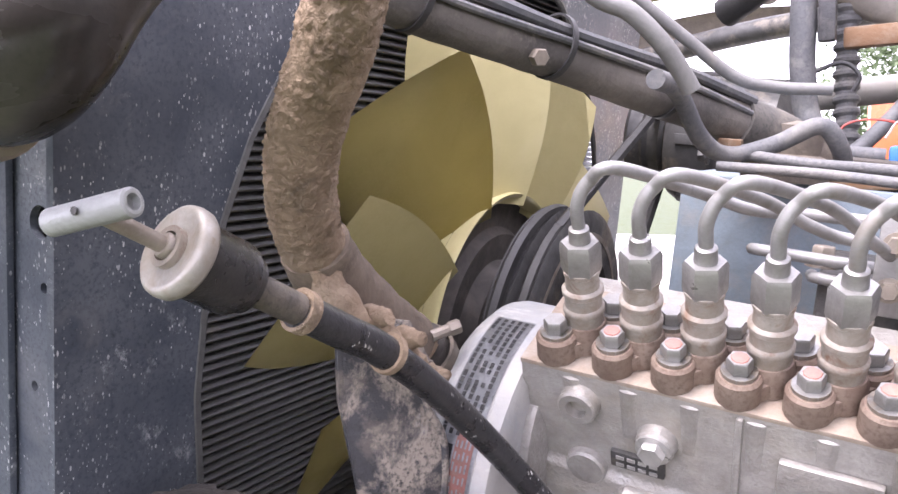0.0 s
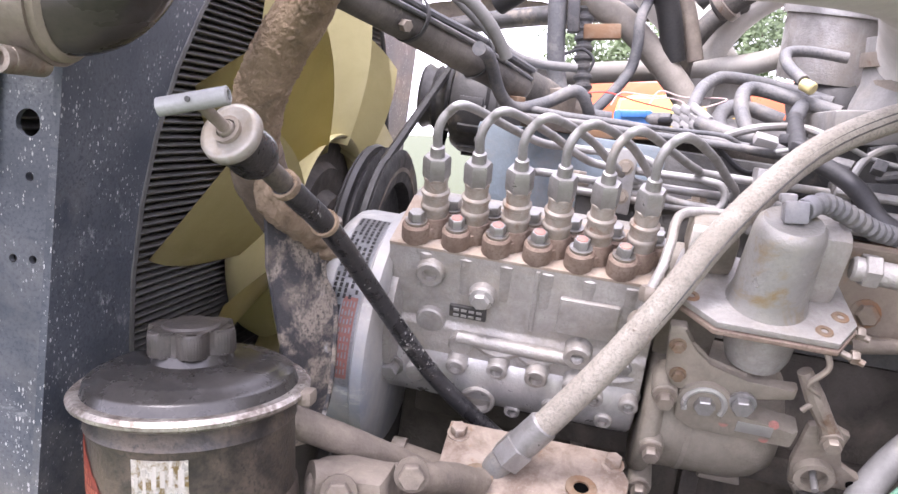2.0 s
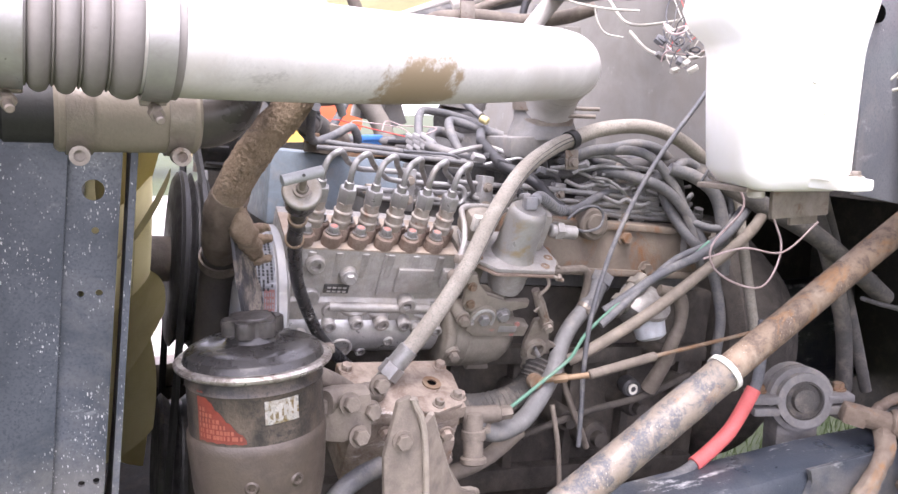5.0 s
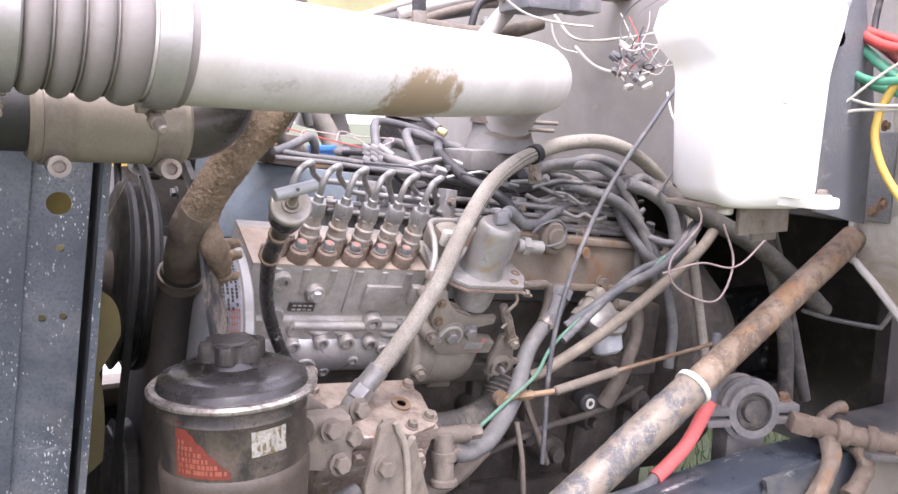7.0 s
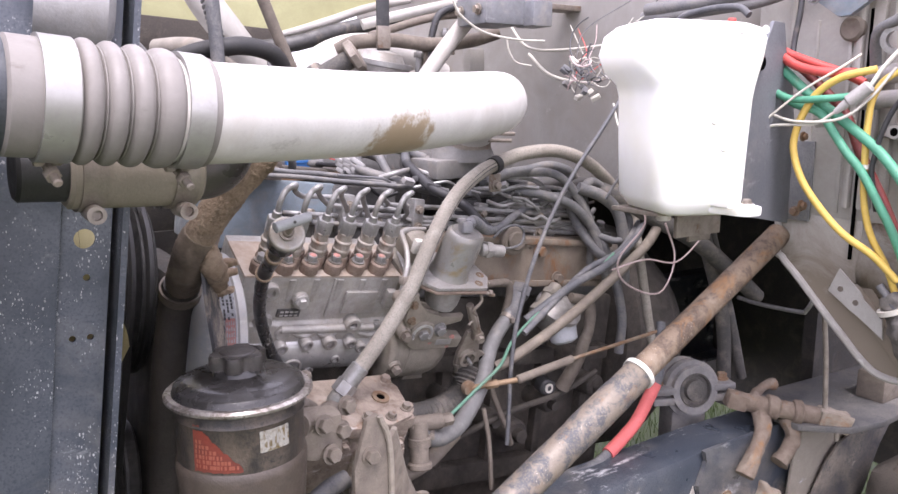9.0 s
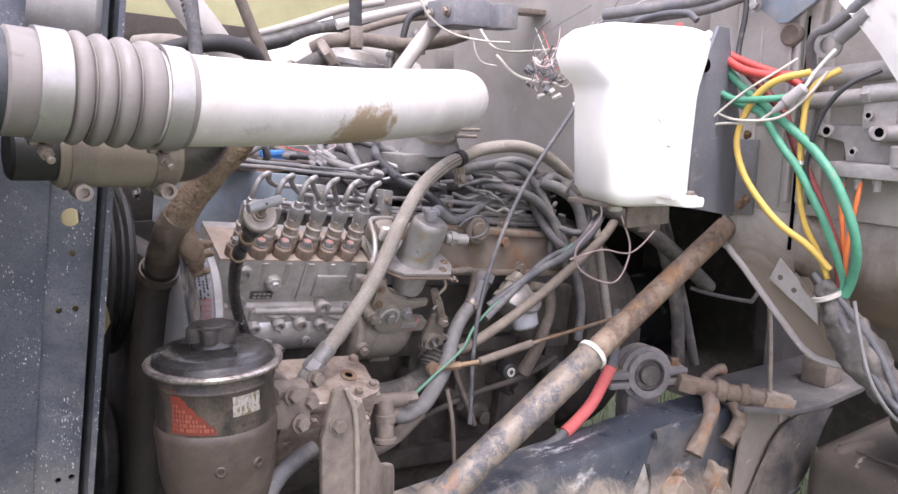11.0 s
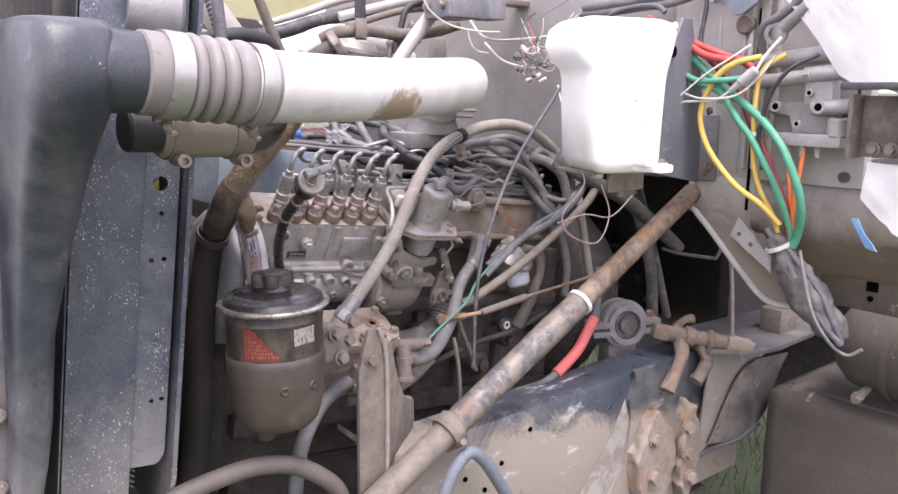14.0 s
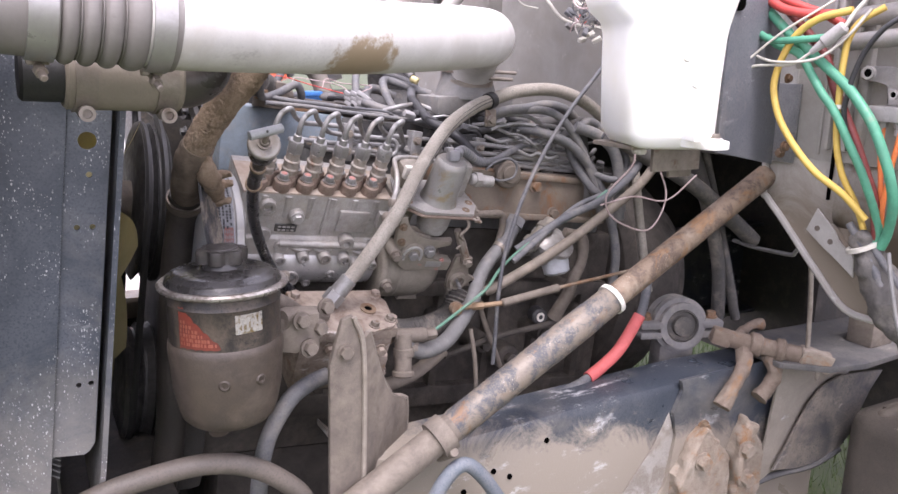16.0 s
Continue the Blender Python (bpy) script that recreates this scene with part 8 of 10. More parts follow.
def tank_bracket():
    th = thing("tank_bracket", (0.74, -0.22, 1.2), "scratched black steel bracket holding the header tank", "bracket")
    paint = surf("scratched_black_paint", (0.10, 0.106, 0.118), (0.15, 0.155, 0.165), 0.5, dust=0.3, dust_col=(0.22, 0.21, 0.2), specks=0.3, patch=18.0, scuffs=0.5, scuff_col=(0.3, 0.3, 0.31))
    bm = B()
    ax, ay = (0.80, 0.18, 0.0), (0.0, 0.0, 1.0)
    prism(bm, [(0.0, 1.208), (0.0, 1.40), (0.065, 1.49), (0.105, 1.49), (0.125, 1.43), (0.155, 1.40), (0.175, 1.34), (0.18, 1.178), (0.11, 1.190)], 0.006, axes((0.655, -0.285, 0), ax, ay), 0.0015)
    xf(bm, Matrix.Translation((-0.025, 0.014, -0.02)))
    part("plate", bm, paint, th)
    bm = B()
    box(bm, (0.56, -0.19, 1.196), (0.13, 0.09, 0.007), 0.002)
    box(bm, (0.60, -0.222, 1.174), (0.10, 0.007, 0.038), 0.002)
    box(bm, (0.632, -0.200, 1.168), (0.05, 0.006, 0.055), 0.002)
    part("shelf", bm, steel_tan, th, "dull steel shelf")
    bm = B()
    cyl(bm, (0.648, -0.278, 1.408), (0.648, -0.271, 1.408), 0.011, n=20)
    part("hole", bm, hole_m, th, "dark slotted hole")
    bolt_at(th, (0.80, -0.262, 1.19), (0.1, -1, 0), 0.012, 0.006, brown_steel)
    bolt_at(th, (0.79, -0.262, 1.30), (0.1, -1, 0), 0.010, 0.005, brown_steel)
    bm = B()
    prism(bm, [(0.0, 0.0), (0.05, 0.005), (0.055, 0.012), (0.01, 0.018), (-0.005, 0.012)], 0.003, axes((0.76, -0.30, 1.315), (0.5, -0.85, 0), (0, 0, 1)), 0.0008)
    part("tab", bm, firewall_m, th)


tank_bracket()


def steering_column():
    th = thing("steering_column", (0.19, -0.215, 0.80), "rusty diagonal steering column tube with worn white collar", "steering column")
    a, b = Vector((-0.02, -0.222, 0.677)), Vector((0.83, -0.203, 1.127))
    d = (b - a).normalized()

    def at(x):
        return a + d * ((x - a.x) / d.x)

    bm = B()
    cyl(bm, at(0.47), at(0.84), 0.0198, n=26)
    part("upper_tube", bm, surf("rust_brown_tube", (0.185, 0.135, 0.092), (0.095, 0.068, 0.05), 0.7, 0.1, dust=0.3, rust=0.3, rust_col=(0.2, 0.11, 0.05), patch=40.0, crisp=0.06, specks=0.6, speck_col=(0.44, 0.39, 0.32), scuffs=0.3, scuff_col=(0.3, 0.25, 0.19)), th, "rust-brown upper tube")
    bm = B()
    lathe(bm, [(0.0215, 0.0), (0.0235, 0.012), (0.0235, 0.19), (0.0245, 0.20), (0.0245, 0.285), (0.0235, 0.29), (0.0235, 0.335), (0.0205, 0.34)], at(0.205), d, 32)
    part("lower_tube", bm, tube_steel, th)
    bm = B()
    cyl(bm, a, at(0.215), 0.0225, n=24)
    part("shaft", bm, dusty_brown, th)
    bm = B()
    ring(bm, at(0.497), d, 0.0205, 0.0262, 0.008, 32)
    part("collar", bm, white_band, th, "white plastic collar")
    bm = B()
    ring(bm, at(0.18), d, 0.0225, 0.0295, 0.024, 28)
    part("clamp", bm, dusty_brown, th)
    bm = B()
    p = at(0.185) + Vector((0.012, -0.030, -0.01))
    cyl(bm, p, p + Vector((0.0, 0.045, -0.03)), 0.007, n=12, bev=0.001)
    part("clamp_bolt", bm, dusty_brown, th)


steering_column()


def motor_mount():
    th = thing("engine_mount", (0.82, -0.04, 0.76), "dusty grey cast mount clamp round a rubber bush", "mount")
    c = Vector((0.812, -0.045, 0.818))
    ax = Vector((-0.35, -0.93, 0.1))
    g = surf("dusty_grey_casting", (0.19, 0.185, 0.178), (0.14, 0.135, 0.13), 0.75, dust=0.45, dust_col=(0.28, 0.25, 0.21), bump=0.4)
    for off, r0, r1, w in ((-0.012, 0.036, 0.054, 0.022), (0.004, 0.036, 0.049, 0.020), (0.018, 0.034, 0.055, 0.014), (0.034, 0.033, 0.046, 0.010)):
        bm = B()
        ring(bm, c + ax * off, ax, r0, r1, w, 40)
        part("ring", bm, g, th)
    m = axes(c + ax * 0.02, Vector((0.93, -0.35, 0)), (0, 0, 1))
    for sx in (-1, 1):
        for dz in (-0.016, 0.004):
            bm = B()
            box(bm, (sx * 0.062, dz, 0), (0.045, 0.014, 0.05), 0.004, m)
            part("ear", bm, g, th)
        bolt_at(th, m @ Vector((sx * 0.068, 0.013, 0)), (0, 0, 1), 0.016, 0.010, brown_steel)
    bm = B()
    box(bm, (0, -0.095, -0.02), (0.075, 0.11, 0.055), 0.014, m)
    part("pedestal", bm, g, th)
    bm = B()
    lathe(bm, [(0.035, 0.0), (0.035, 0.040), (0.030, 0.044), (0.028, 0.038), (0.021, 0.038), (0.019, 0.046), (0.0, 0.048)], c, ax, 30)
    part("bush", bm, rubber_dusty, th, "dusty rubber bush")


motor_mount()

th = thing("battery_cable", (0.60, -0.1, 0.78), "black battery cable with faded red sleeve", "cable")
bm = B()
tube(bm, [(0.36, -0.11, 0.752), (0.44, -0.11, 0.752), (0.50, -0.11, 0.757), (0.545, -0.105, 0.765), (0.590, -0.10, 0.785), (0.622, -0.10, 0.805), (0.648, -0.10, 0.838), (0.672, -0.10, 0.874), (0.70, -0.08, 0.92), (0.72, -0.06, 0.96)], 0.0085, 12)
part("cable", bm, loom_m, th)
bm = B()
tube(bm, [(0.552, -0.1045, 0.768), (0.575, -0.102, 0.777), (0.600, -0.100, 0.790), (0.622, -0.100, 0.806), (0.642, -0.100, 0.830), (0.668, -0.100, 0.868)], 0.0112, 14)
part("sleeve", bm, redsleeve, th, "faded red sleeve")


def air_lines():
    runs = [
        ("yellow_air_line", [(0.745, -0.392, 1.398), (0.735, -0.349, 1.388), (0.73, -0.318, 1.367), (0.73, -0.298, 1.338), (0.73, -0.287, 1.306), (0.73, -0.287, 1.279), (0.73, -0.303, 1.24), (0.735, -0.332, 1.2), (0.745, -0.366, 1.164), (0.765, -0.402, 1.135), (0.785, -0.43, 1.10)], 0.0066, yellow_w, "yellow nylon air line bowed outwards"),
        ("yellow_air_line", [(0.77, -0.424, 1.402), (0.758, -0.397, 1.383), (0.752, -0.386, 1.357), (0.752, -0.383, 1.324), (0.752, -0.383, 1.284), (0.755, -0.386, 1.217), (0.765, -0.395, 1.166), (0.785, -0.412, 1.119), (0.80, -0.425, 1.07)], 0.0058, yellow_w, "yellow nylon air line hanging straight"),
        ("green_air_line", [(0.76, -0.225, 1.375), (0.74, -0.273, 1.352), (0.738, -0.317, 1.338), (0.738, -0.344, 1.307), (0.738, -0.364, 1.282), (0.742, -0.386, 1.256), (0.752, -0.410, 1.21), (0.768, -0.428, 1.164), (0.795, -0.444, 1.093), (0.80, -0.44, 1.06)], 0.0076, green_w, "green nylon air line with dusty sheen"),
        ("green_air_line", [(0.76, -0.215, 1.425), (0.748, -0.250, 1.400), (0.746, -0.294, 1.365), (0.746, -0.334, 1.338), (0.746, -0.368, 1.314), (0.746, -0.398, 1.292), (0.746, -0.419, 1.272), (0.748, -0.443, 1.242), (0.752, -0.462, 1.204), (0.760, -0.474, 1.166), (0.775, -0.474, 1.127), (0.795, -0.460, 1.085), (0.80, -0.45, 1.06)], 0.0088, green_w, "green nylon air line with dusty sheen"),
        ("green_air_line", [(0.74, -0.23, 1.378), (0.725, -0.256, 1.366), (0.722, -0.285, 1.357), (0.726, -0.331, 1.358), (0.74, -0.370, 1.362)], 0.0066, green_w, "short green air line crossing the others"),
        ("red_air_line", [(0.77, -0.20, 1.445), (0.745, -0.243, 1.423), (0.74, -0.278, 1.405), (0.742, -0.317, 1.396), (0.755, -0.358, 1.394)], 0.0085, red_w, "red nylon air line"),
        ("red_air_line", [(0.78, -0.21, 1.44), (0.765, -0.247, 1.425), (0.765, -0.282, 1.412), (0.77, -0.33, 1.395), (0.775, -0.36, 1.38)], 0.0078, red_w, "red nylon air line behind the first"),
        ("red_air_line", [(0.78, -0.25, 1.41), (0.77, -0.289, 1.383), (0.768, -0.339, 1.337), (0.768, -0.363, 1.29), (0.768, -0.382, 1.257), (0.772, -0.405, 1.214), (0.778, -0.425, 1.168), (0.788, -0.437, 1.129), (0.80, -0.442, 1.07)], 0.0085, dkred_w, "dark red nylon air line"),
        ("orange_air_line", [(0.79, -0.433, 1.240), (0.787, -0.436, 1.202), (0.79, -0.440, 1.165), (0.80, -0.444, 1.10)], 0.0046, orange_w, "orange air line below the valve"),
        ("orange_air_line", [(0.79, -0.461, 1.240), (0.786, -0.459, 1.204), (0.787, -0.454, 1.163), (0.79, -0.450, 1.125), (0.80, -0.446, 1.09)], 0.0046, orange_w, "orange air line below the valve"),
        ("black_wire", [(0.775, -0.480, 1.400), (0.75, -0.448, 1.379), (0.745, -0.422, 1.347), (0.745, -0.407, 1.311), (0.747, -0.401, 1.285), (0.75, -0.396, 1.255), (0.765, -0.40, 1.2)], 0.0038, black_w, "thin black wire beside the air lines"),
        ("white_wire", [(0.72, -0.25, 1.335), (0.71, -0.30, 1.325), (0.72, -0.36, 1.33), (0.74, -0.39, 1.36), (0.76, -0.41, 1.40)], 0.0022, white_pl, "thin off-white wire with a spade end"),
        ("white_wire", [(0.70, -0.26, 1.33), (0.72, -0.30, 1.37), (0.74, -0.34, 1.40), (0.76, -0.36, 1.42)], 0.0018, white_pl, "thin off-white wire by the tank bracket"),
        ("cab_loom", [(0.785, -0.405, 1.090), (0.79, -0.440, 1.045), (0.79, -0.480, 0.985), (0.80, -0.520, 0.930), (0.815, -0.548, 0.895)], 0.011, loom_m, "taped grey loom sagging past the cab corner"),
        ("cab_loom", [(0.795, -0.43, 1.07), (0.795, -0.465, 1.035), (0.80, -0.51, 0.985), (0.805, -0.535, 0.935), (0.82, -0.545, 0.90)], 0.010, loom_m, "taped grey loom sagging past the cab corner"),
        ("cab_loom", [(0.78, -0.475, 1.06), (0.775, -0.49, 1.015), (0.775, -0.510, 0.955), (0.79, -0.528, 0.913), (0.815, -0.540, 0.885), (0.825, -0.558, 0.877), (0.83, -0.578, 0.892)], 0.0058, suction_m, "thin pale cable looped below the sleeve"),
        ("loom_sleeve", None, 0, None, ""),
        ("hood_cable", [(0.80, -0.36, 1.405), (0.78, -0.37, 1.45), (0.77, -0.41, 1.47), (0.77, -0.47, 1.52), (0.77, -0.54, 1.60)], 0.008, rubber_grey, "grey hood cable with an eye end"),
    ]
    sleeve_m = surf("dusty_cloth_sleeve", (0.10, 0.094, 0.085), (0.07, 0.065, 0.06), 0.8, dust=0.45, dust_col=(0.24, 0.215, 0.18), bump=0.5)
    bm = B()
    tube(bm, [(0.795, -0.415, 1.075), (0.800, -0.430, 1.049), (0.805, -0.447, 1.019), (0.812, -0.473, 0.982), (0.820, -0.498, 0.949), (0.828, -0.522, 0.922), (0.838, -0.540, 0.900)], [0.013, 0.019, 0.027, 0.033, 0.034, 0.025, 0.010], 26, 8)
    roughen(bm, 0.009, 34)
    roughen(bm, 0.004, 90, 2)
    solo("loom_sleeve", bm, sleeve_m, (0.82, -0.44, 1.0), "crumpled dusty cloth sleeve round the cab loom", "sleeve", angle=70)
    bm = B()
    ring(bm, (0.795, -0.424, 1.060), (0.25, -0.4, -1), 0.018, 0.024, 0.007, 24)
    solo("hose_ring", bm, white_pl, (0.80, -0.408, 1.068), "pale ring where the lines enter the sleeve", "ring")
    for name, pts, r, mat_, label in runs:
        if name == "loom_sleeve":
            continue
        if name == "cab_loom":
            r *= 0.55
        run(name, pts, r * (0.82 if "air" in name else 1.0), mat_, label, "cable" if "wire" in name or "loom" in name or "hood" in name else "air line", 12, "air lines" if "air" in name else "")
    bm = B()
    ring(bm, (0.752, -0.384, 1.26), (0, 0, 1), 0.007, 0.0095, 0.006, 16)
    solo("cable_tie", bm, white_pl, (0.752, -0.384, 1.26), "white cable tie round the yellow lines", "cable tie")


air_lines()


def air_valve():
    th = thing("air_valve", (0.80, -0.45, 1.28), "grey cast air valve block with ports and manifold tubes", "valve")
    g = surf("dull_grey_valve", (0.33, 0.315, 0.30), (0.26, 0.25, 0.235), 0.6, 0.15, dust=0.4, dust_col=(0.36, 0.32, 0.275), bump=0.3)
    X = 0.79

    def at(y, z, x=0.0):
        return Vector((X + x, y, z))

    bm = B()
    prism(bm, [(-0.378, 1.322), (-0.532, 1.318), (-0.532, 1.300), (-0.498, 1.296), (-0.498, 1.266), (-0.425, 1.266), (-0.425, 1.298), (-0.378, 1.302)], 0.032, axes(at(0, 0, 0.012), (0, 1, 0), (0, 0, 1)), 0.003)
    part("body", bm, g, th)
    bm = B()
    box(bm, at(-0.470, 1.255, 0.006), (0.04, 0.118, 0.022), 0.003)
    part("foot", bm, g, th)
    bm = B()
    cyl(bm, at(-0.516, 1.262), at(-0.516, 1.294), 0.017, n=20, bev=0.002)
    part("round_port", bm, g, th)
    bm = B()
    cyl(bm, at(-0.470, 1.310, -0.004), at(-0.540, 1.314, -0.004), 0.013, n=18, bev=0.003)
    part("plunger", bm, g, th)
    for y, z, r in ((-0.410, 1.312, 0.006), (-0.488, 1.312, 0.007), (-0.452, 1.283, 0.004), (-0.470, 1.336, 0.004)):
        bm = B()
        ring(bm, at(y, z, -0.019), (1, 0, 0), r, r * 1.6, 0.006, 16)
        part("port_rim", bm, g, th)
        bm = B()
        cyl(bm, at(y, z, -0.0165), at(y, z, -0.0180), r, n=14)
        part("port", bm, hole_m, th, "dark threaded port")
    bm = B()
    box(bm, at(-0.482, 1.345, 0.004), (0.03, 0.05, 0.06), 0.005)
    part("riser", bm, g, th)
    bm = B()
    cyl(bm, at(-0.350, 1.390, 0.012), at(-0.495, 1.403, 0.012), 0.0145, n=20, bev=0.003)
    part("manifold", bm, g, th)
    bm = B()
    cyl(bm, at(-0.350, 1.354), at(-0.462, 1.364), 0.0125, n=20, bev=0.003)
    part("manifold", bm, g, th)
    bm = B()
    cyl(bm, at(-0.462, 1.366, -0.008), at(-0.528, 1.372, -0.008), 0.0135, n=20, bev=0.003)
    hexa(bm, at(-0.458, 1.366, -0.012), (0, -1, 0.09), 0.024, 0.012)
    part("manifold", bm, g, th)
    for y in (-0.432, -0.456, -0.485):
        bm = B()
        hexa(bm, at(y, 1.246), (0, 0, -1), 0.013, 0.010)
        cyl(bm, at(y, 1.238), at(y, 1.226), 0.005, n=12)
        part("fitting", bm, g, th)
    bm = B()
    cyl(bm, (0.732, -0.393, 1.376), (0.724, -0.366, 1.352), 0.0095, n=16, bev=0.003)
    cyl(bm, (0.724, -0.366, 1.352), (0.719, -0.352, 1.339), 0.007, 0.004, n=14)
    solo("cable_splice", bm, surf("grey_splice", (0.36, 0.345, 0.325), (0.3, 0.285, 0.27), 0.6, dust=0.3), (0.75, -0.36, 1.36), "pale grey taped cable splice", "connector")
    run("white_wire", [(0.719, -0.352, 1.339), (0.715, -0.325, 1.322), (0.712, -0.290, 1.320), (0.708, -0.262, 1.318), (0.70, -0.25, 1.31)], 0.0022, white_pl, "thin off-white wire from the splice", "wire", 8)
    run("white_wire", [(0.732, -0.392, 1.375), (0.742, -0.402, 1.400), (0.757, -0.420, 1.430)], 0.003, white_pl, "thin off-white wire above the splice", "wire", 8)
    run("grey_wire", [(0.79, -0.495, 1.405), (0.785, -0.525, 1.39), (0.785, -0.545, 1.36), (0.79, -0.548, 1.31)], 0.003, loom_m, "grey wire curling round the valve", "wire", 8)


air_valve()

run("upright_rod", [(0.95, -0.232, 0.985), (0.95, -0.243, 0.90), (0.95, -0.252, 0.785)], 0.0045, steel_tan, "thin pale upright rod below the cab corner", "rod", 10)
run("wire_bracket", [(0.955, -0.05, 0.972), (0.952, -0.10, 0.970), (0.950, -0.185, 0.974), (0.950, -0.198, 0.980), (0.950, -0.212, 1.006)], 0.0042, steel, "bent pale steel wire bracket under the cab", "bracket", 8)

run("cab_hose", [(0.735, 0.02, 1.512), (0.74, -0.018, 1.514), (0.76, -0.083, 1.518), (0.78, -0.160, 1.526), (0.80, -0.217, 1.540), (0.815, -0.27, 1.57)], 0.0125, rubber_grey, "grey hose over the header tank", "hose", 12)
run("cab_hose", [(0.735, 0.03, 1.50), (0.745, -0.03, 1.500), (0.765, -0.10, 1.506), (0.785, -0.17, 1.512), (0.805, -0.23, 1.53)], 0.010, suction_m, "pale hose over the header tank", "hose", 12)
run("cab_hose", [(0.72, -0.06, 1.485), (0.72, -0.079, 1.495), (0.72, -0.134, 1.501), (0.72, -0.18, 1.498), (0.72, -0.20, 1.485)], 0.0055, loom_m, "thin grey hose looped behind the tank", "hose", 10)
run("cab_wire", [(0.81, -0.225, 1.56), (0.80, -0.235, 1.50), (0.79, -0.235, 1.45), (0.78, -0.24, 1.42)], 0.0045, black_w, "black wire down the cab corner", "wire", 8)
th = thing("cable_eye", (0.77, -0.405, 1.44), "grey forked eye end of the hood cable", "cable end")
bm = B()
ring(bm, (0.772, -0.398, 1.438), (1, 0.1, 0.1), 0.012, 0.020, 0.010, 26)
part("eye", bm, steel, th)
bm = B()
tube(bm, [(0.772, -0.414, 1.446), (0.771, -0.431, 1.460), (0.770, -0.455, 1.480)], [0.011, 0.0115, 0.010], 14)
part("ferrule", bm, suction_m, th)
th = thing("hood_stay", (0.80, -0.32, 1.50), "blue-grey bolted hood stay bracket", "bracket")
bm = B()
prism(bm, [(-0.270, 1.530), (-0.262, 1.505), (-0.300, 1.478), (-0.318, 1.478), (-0.375, 1.515), (-0.42, 1.56), (-0.30, 1.57)], 0.012, axes((0.792, 0, 0), (0, 1, 0), (0, 0, 1)), 0.003)
part("arm", bm, headblue, th)
for y, z in ((-0.268, 1.508), (-0.278, 1.528)):
    bolt_at(th, (0.778, y, z), (-1, 0, 0), 0.014, 0.008, steel)
bm = B()
cyl(bm, (0.834, -0.307, 1.462), (0.818, -0.307, 1.462), 0.019, n=24, bev=0.004)
cyl(bm, (0.8175, -0.307, 1.465), (0.8172, -0.307, 1.465), 0.004, n=12)
solo("grommet", bm, dusty_brown, (0.83, -0.307, 1.462), "brown rubber grommet in the cab corner", "grommet")
bm = B()
box(bm, (0.8335, -0.331, 1.30), (0.004, 0.005, 0.38), 0.001)
solo("panel_seam", bm, hole_m, (0.8335, -0.331, 1.30), "dark open seam between the cab panels", "seam")
bm = B()
box(bm, (0.832, -0.220, 1.226), (0.006, 0.078, 0.130), 0.002)
corner = solo("corner_plate", bm, surf("rubbed_grey_plate", (0.12, 0.125, 0.13), (0.18, 0.18, 0.178), 0.5, dust=0.3, scuffs=0.5), (0.83, -0.226, 1.226), "rubbed grey plate beside the tank bracket", "plate")
bolt_at(corner, (0.828, -0.235, 1.176), (-1, 0, 0), 0.011, 0.006, brown_steel)

# white angle bracket and trim on the cab corner
bm = B()
prism(bm, [(0.308, 1.058), (0.324, 1.096), (0.360, 1.065), (0.366, 1.052), (0.397, 1.030), (0.401, 0.998), (0.36, 1.026), (0.345, 1.034)], 0.004, axes((0.824, 0, 0), (0, -1, 0), (0, 0, 1)), 0.001)
angle = solo("angle_bracket", bm, firewall_m, (0.832, -0.33, 1.07), "bent off-white angle bracket with bolt holes", "bracket")
for y, z in ((-0.329, 1.064), (-0.355, 1.047)):
    bm = B()
    cyl(bm, (0.829, y, z), (0.8185, y, z), 0.0045, n=12)
    part("hole", bm, dusty_brown, angle)

def corner_bracket():
    th = thing("headlamp_bracket", (0.79, -0.59, 1.28), "chipped dark steel bracket bolted at the cab edge", "bracket")
    m = surf("chipped_dark_bracket", (0.085, 0.07, 0.058), (0.17, 0.135, 0.105), 0.6, dust=0.4, patch=22.0, scuffs=0.6, scuff_col=(0.42, 0.38, 0.33))
    bm = B()
    box(bm, (0.795, -0.62, 1.282), (0.008, 0.14, 0.100), 0.002)
    part("back_plate", bm, m, th)
    for y in (-0.552, -0.635):
        bm = B()
        box(bm, (0.775, y, 1.282), (0.045, 0.007, 0.104), 0.002)
        part("side_plate", bm, m, th)
    bm = B()
    box(bm, (0.772, -0.61, 1.347), (0.055, 0.15, 0.012), 0.003)
    part("cap_plate", bm, dark_steel, th, "dark rubbed cap plate")
    for y in (-0.578, -0.606):
        bolt_at(th, (0.790, y, 1.246), (-1, 0, 0), 0.015, 0.008, steel_tan)
    bm = B()
    prism(bm, [(-0.557, 1.128), (-0.568, 1.130), (-0.580, 1.105), (-0.597, 1.088), (-0.605, 1.078), (-0.585, 1.082)], 0.004, axes((0.782, 0, 0), (0, 1, 0), (0, 0, 1)), 0.001)
    solo("blue_scrap", bm, surf("faded_blue_plastic", (0.10, 0.24, 0.42), (0.2, 0.33, 0.46), 0.5, dust=0.3, scuffs=0.4), (0.78, -0.58, 1.09), "torn strip of faded blue plastic at the cab edge", "plastic strip")


corner_bracket()


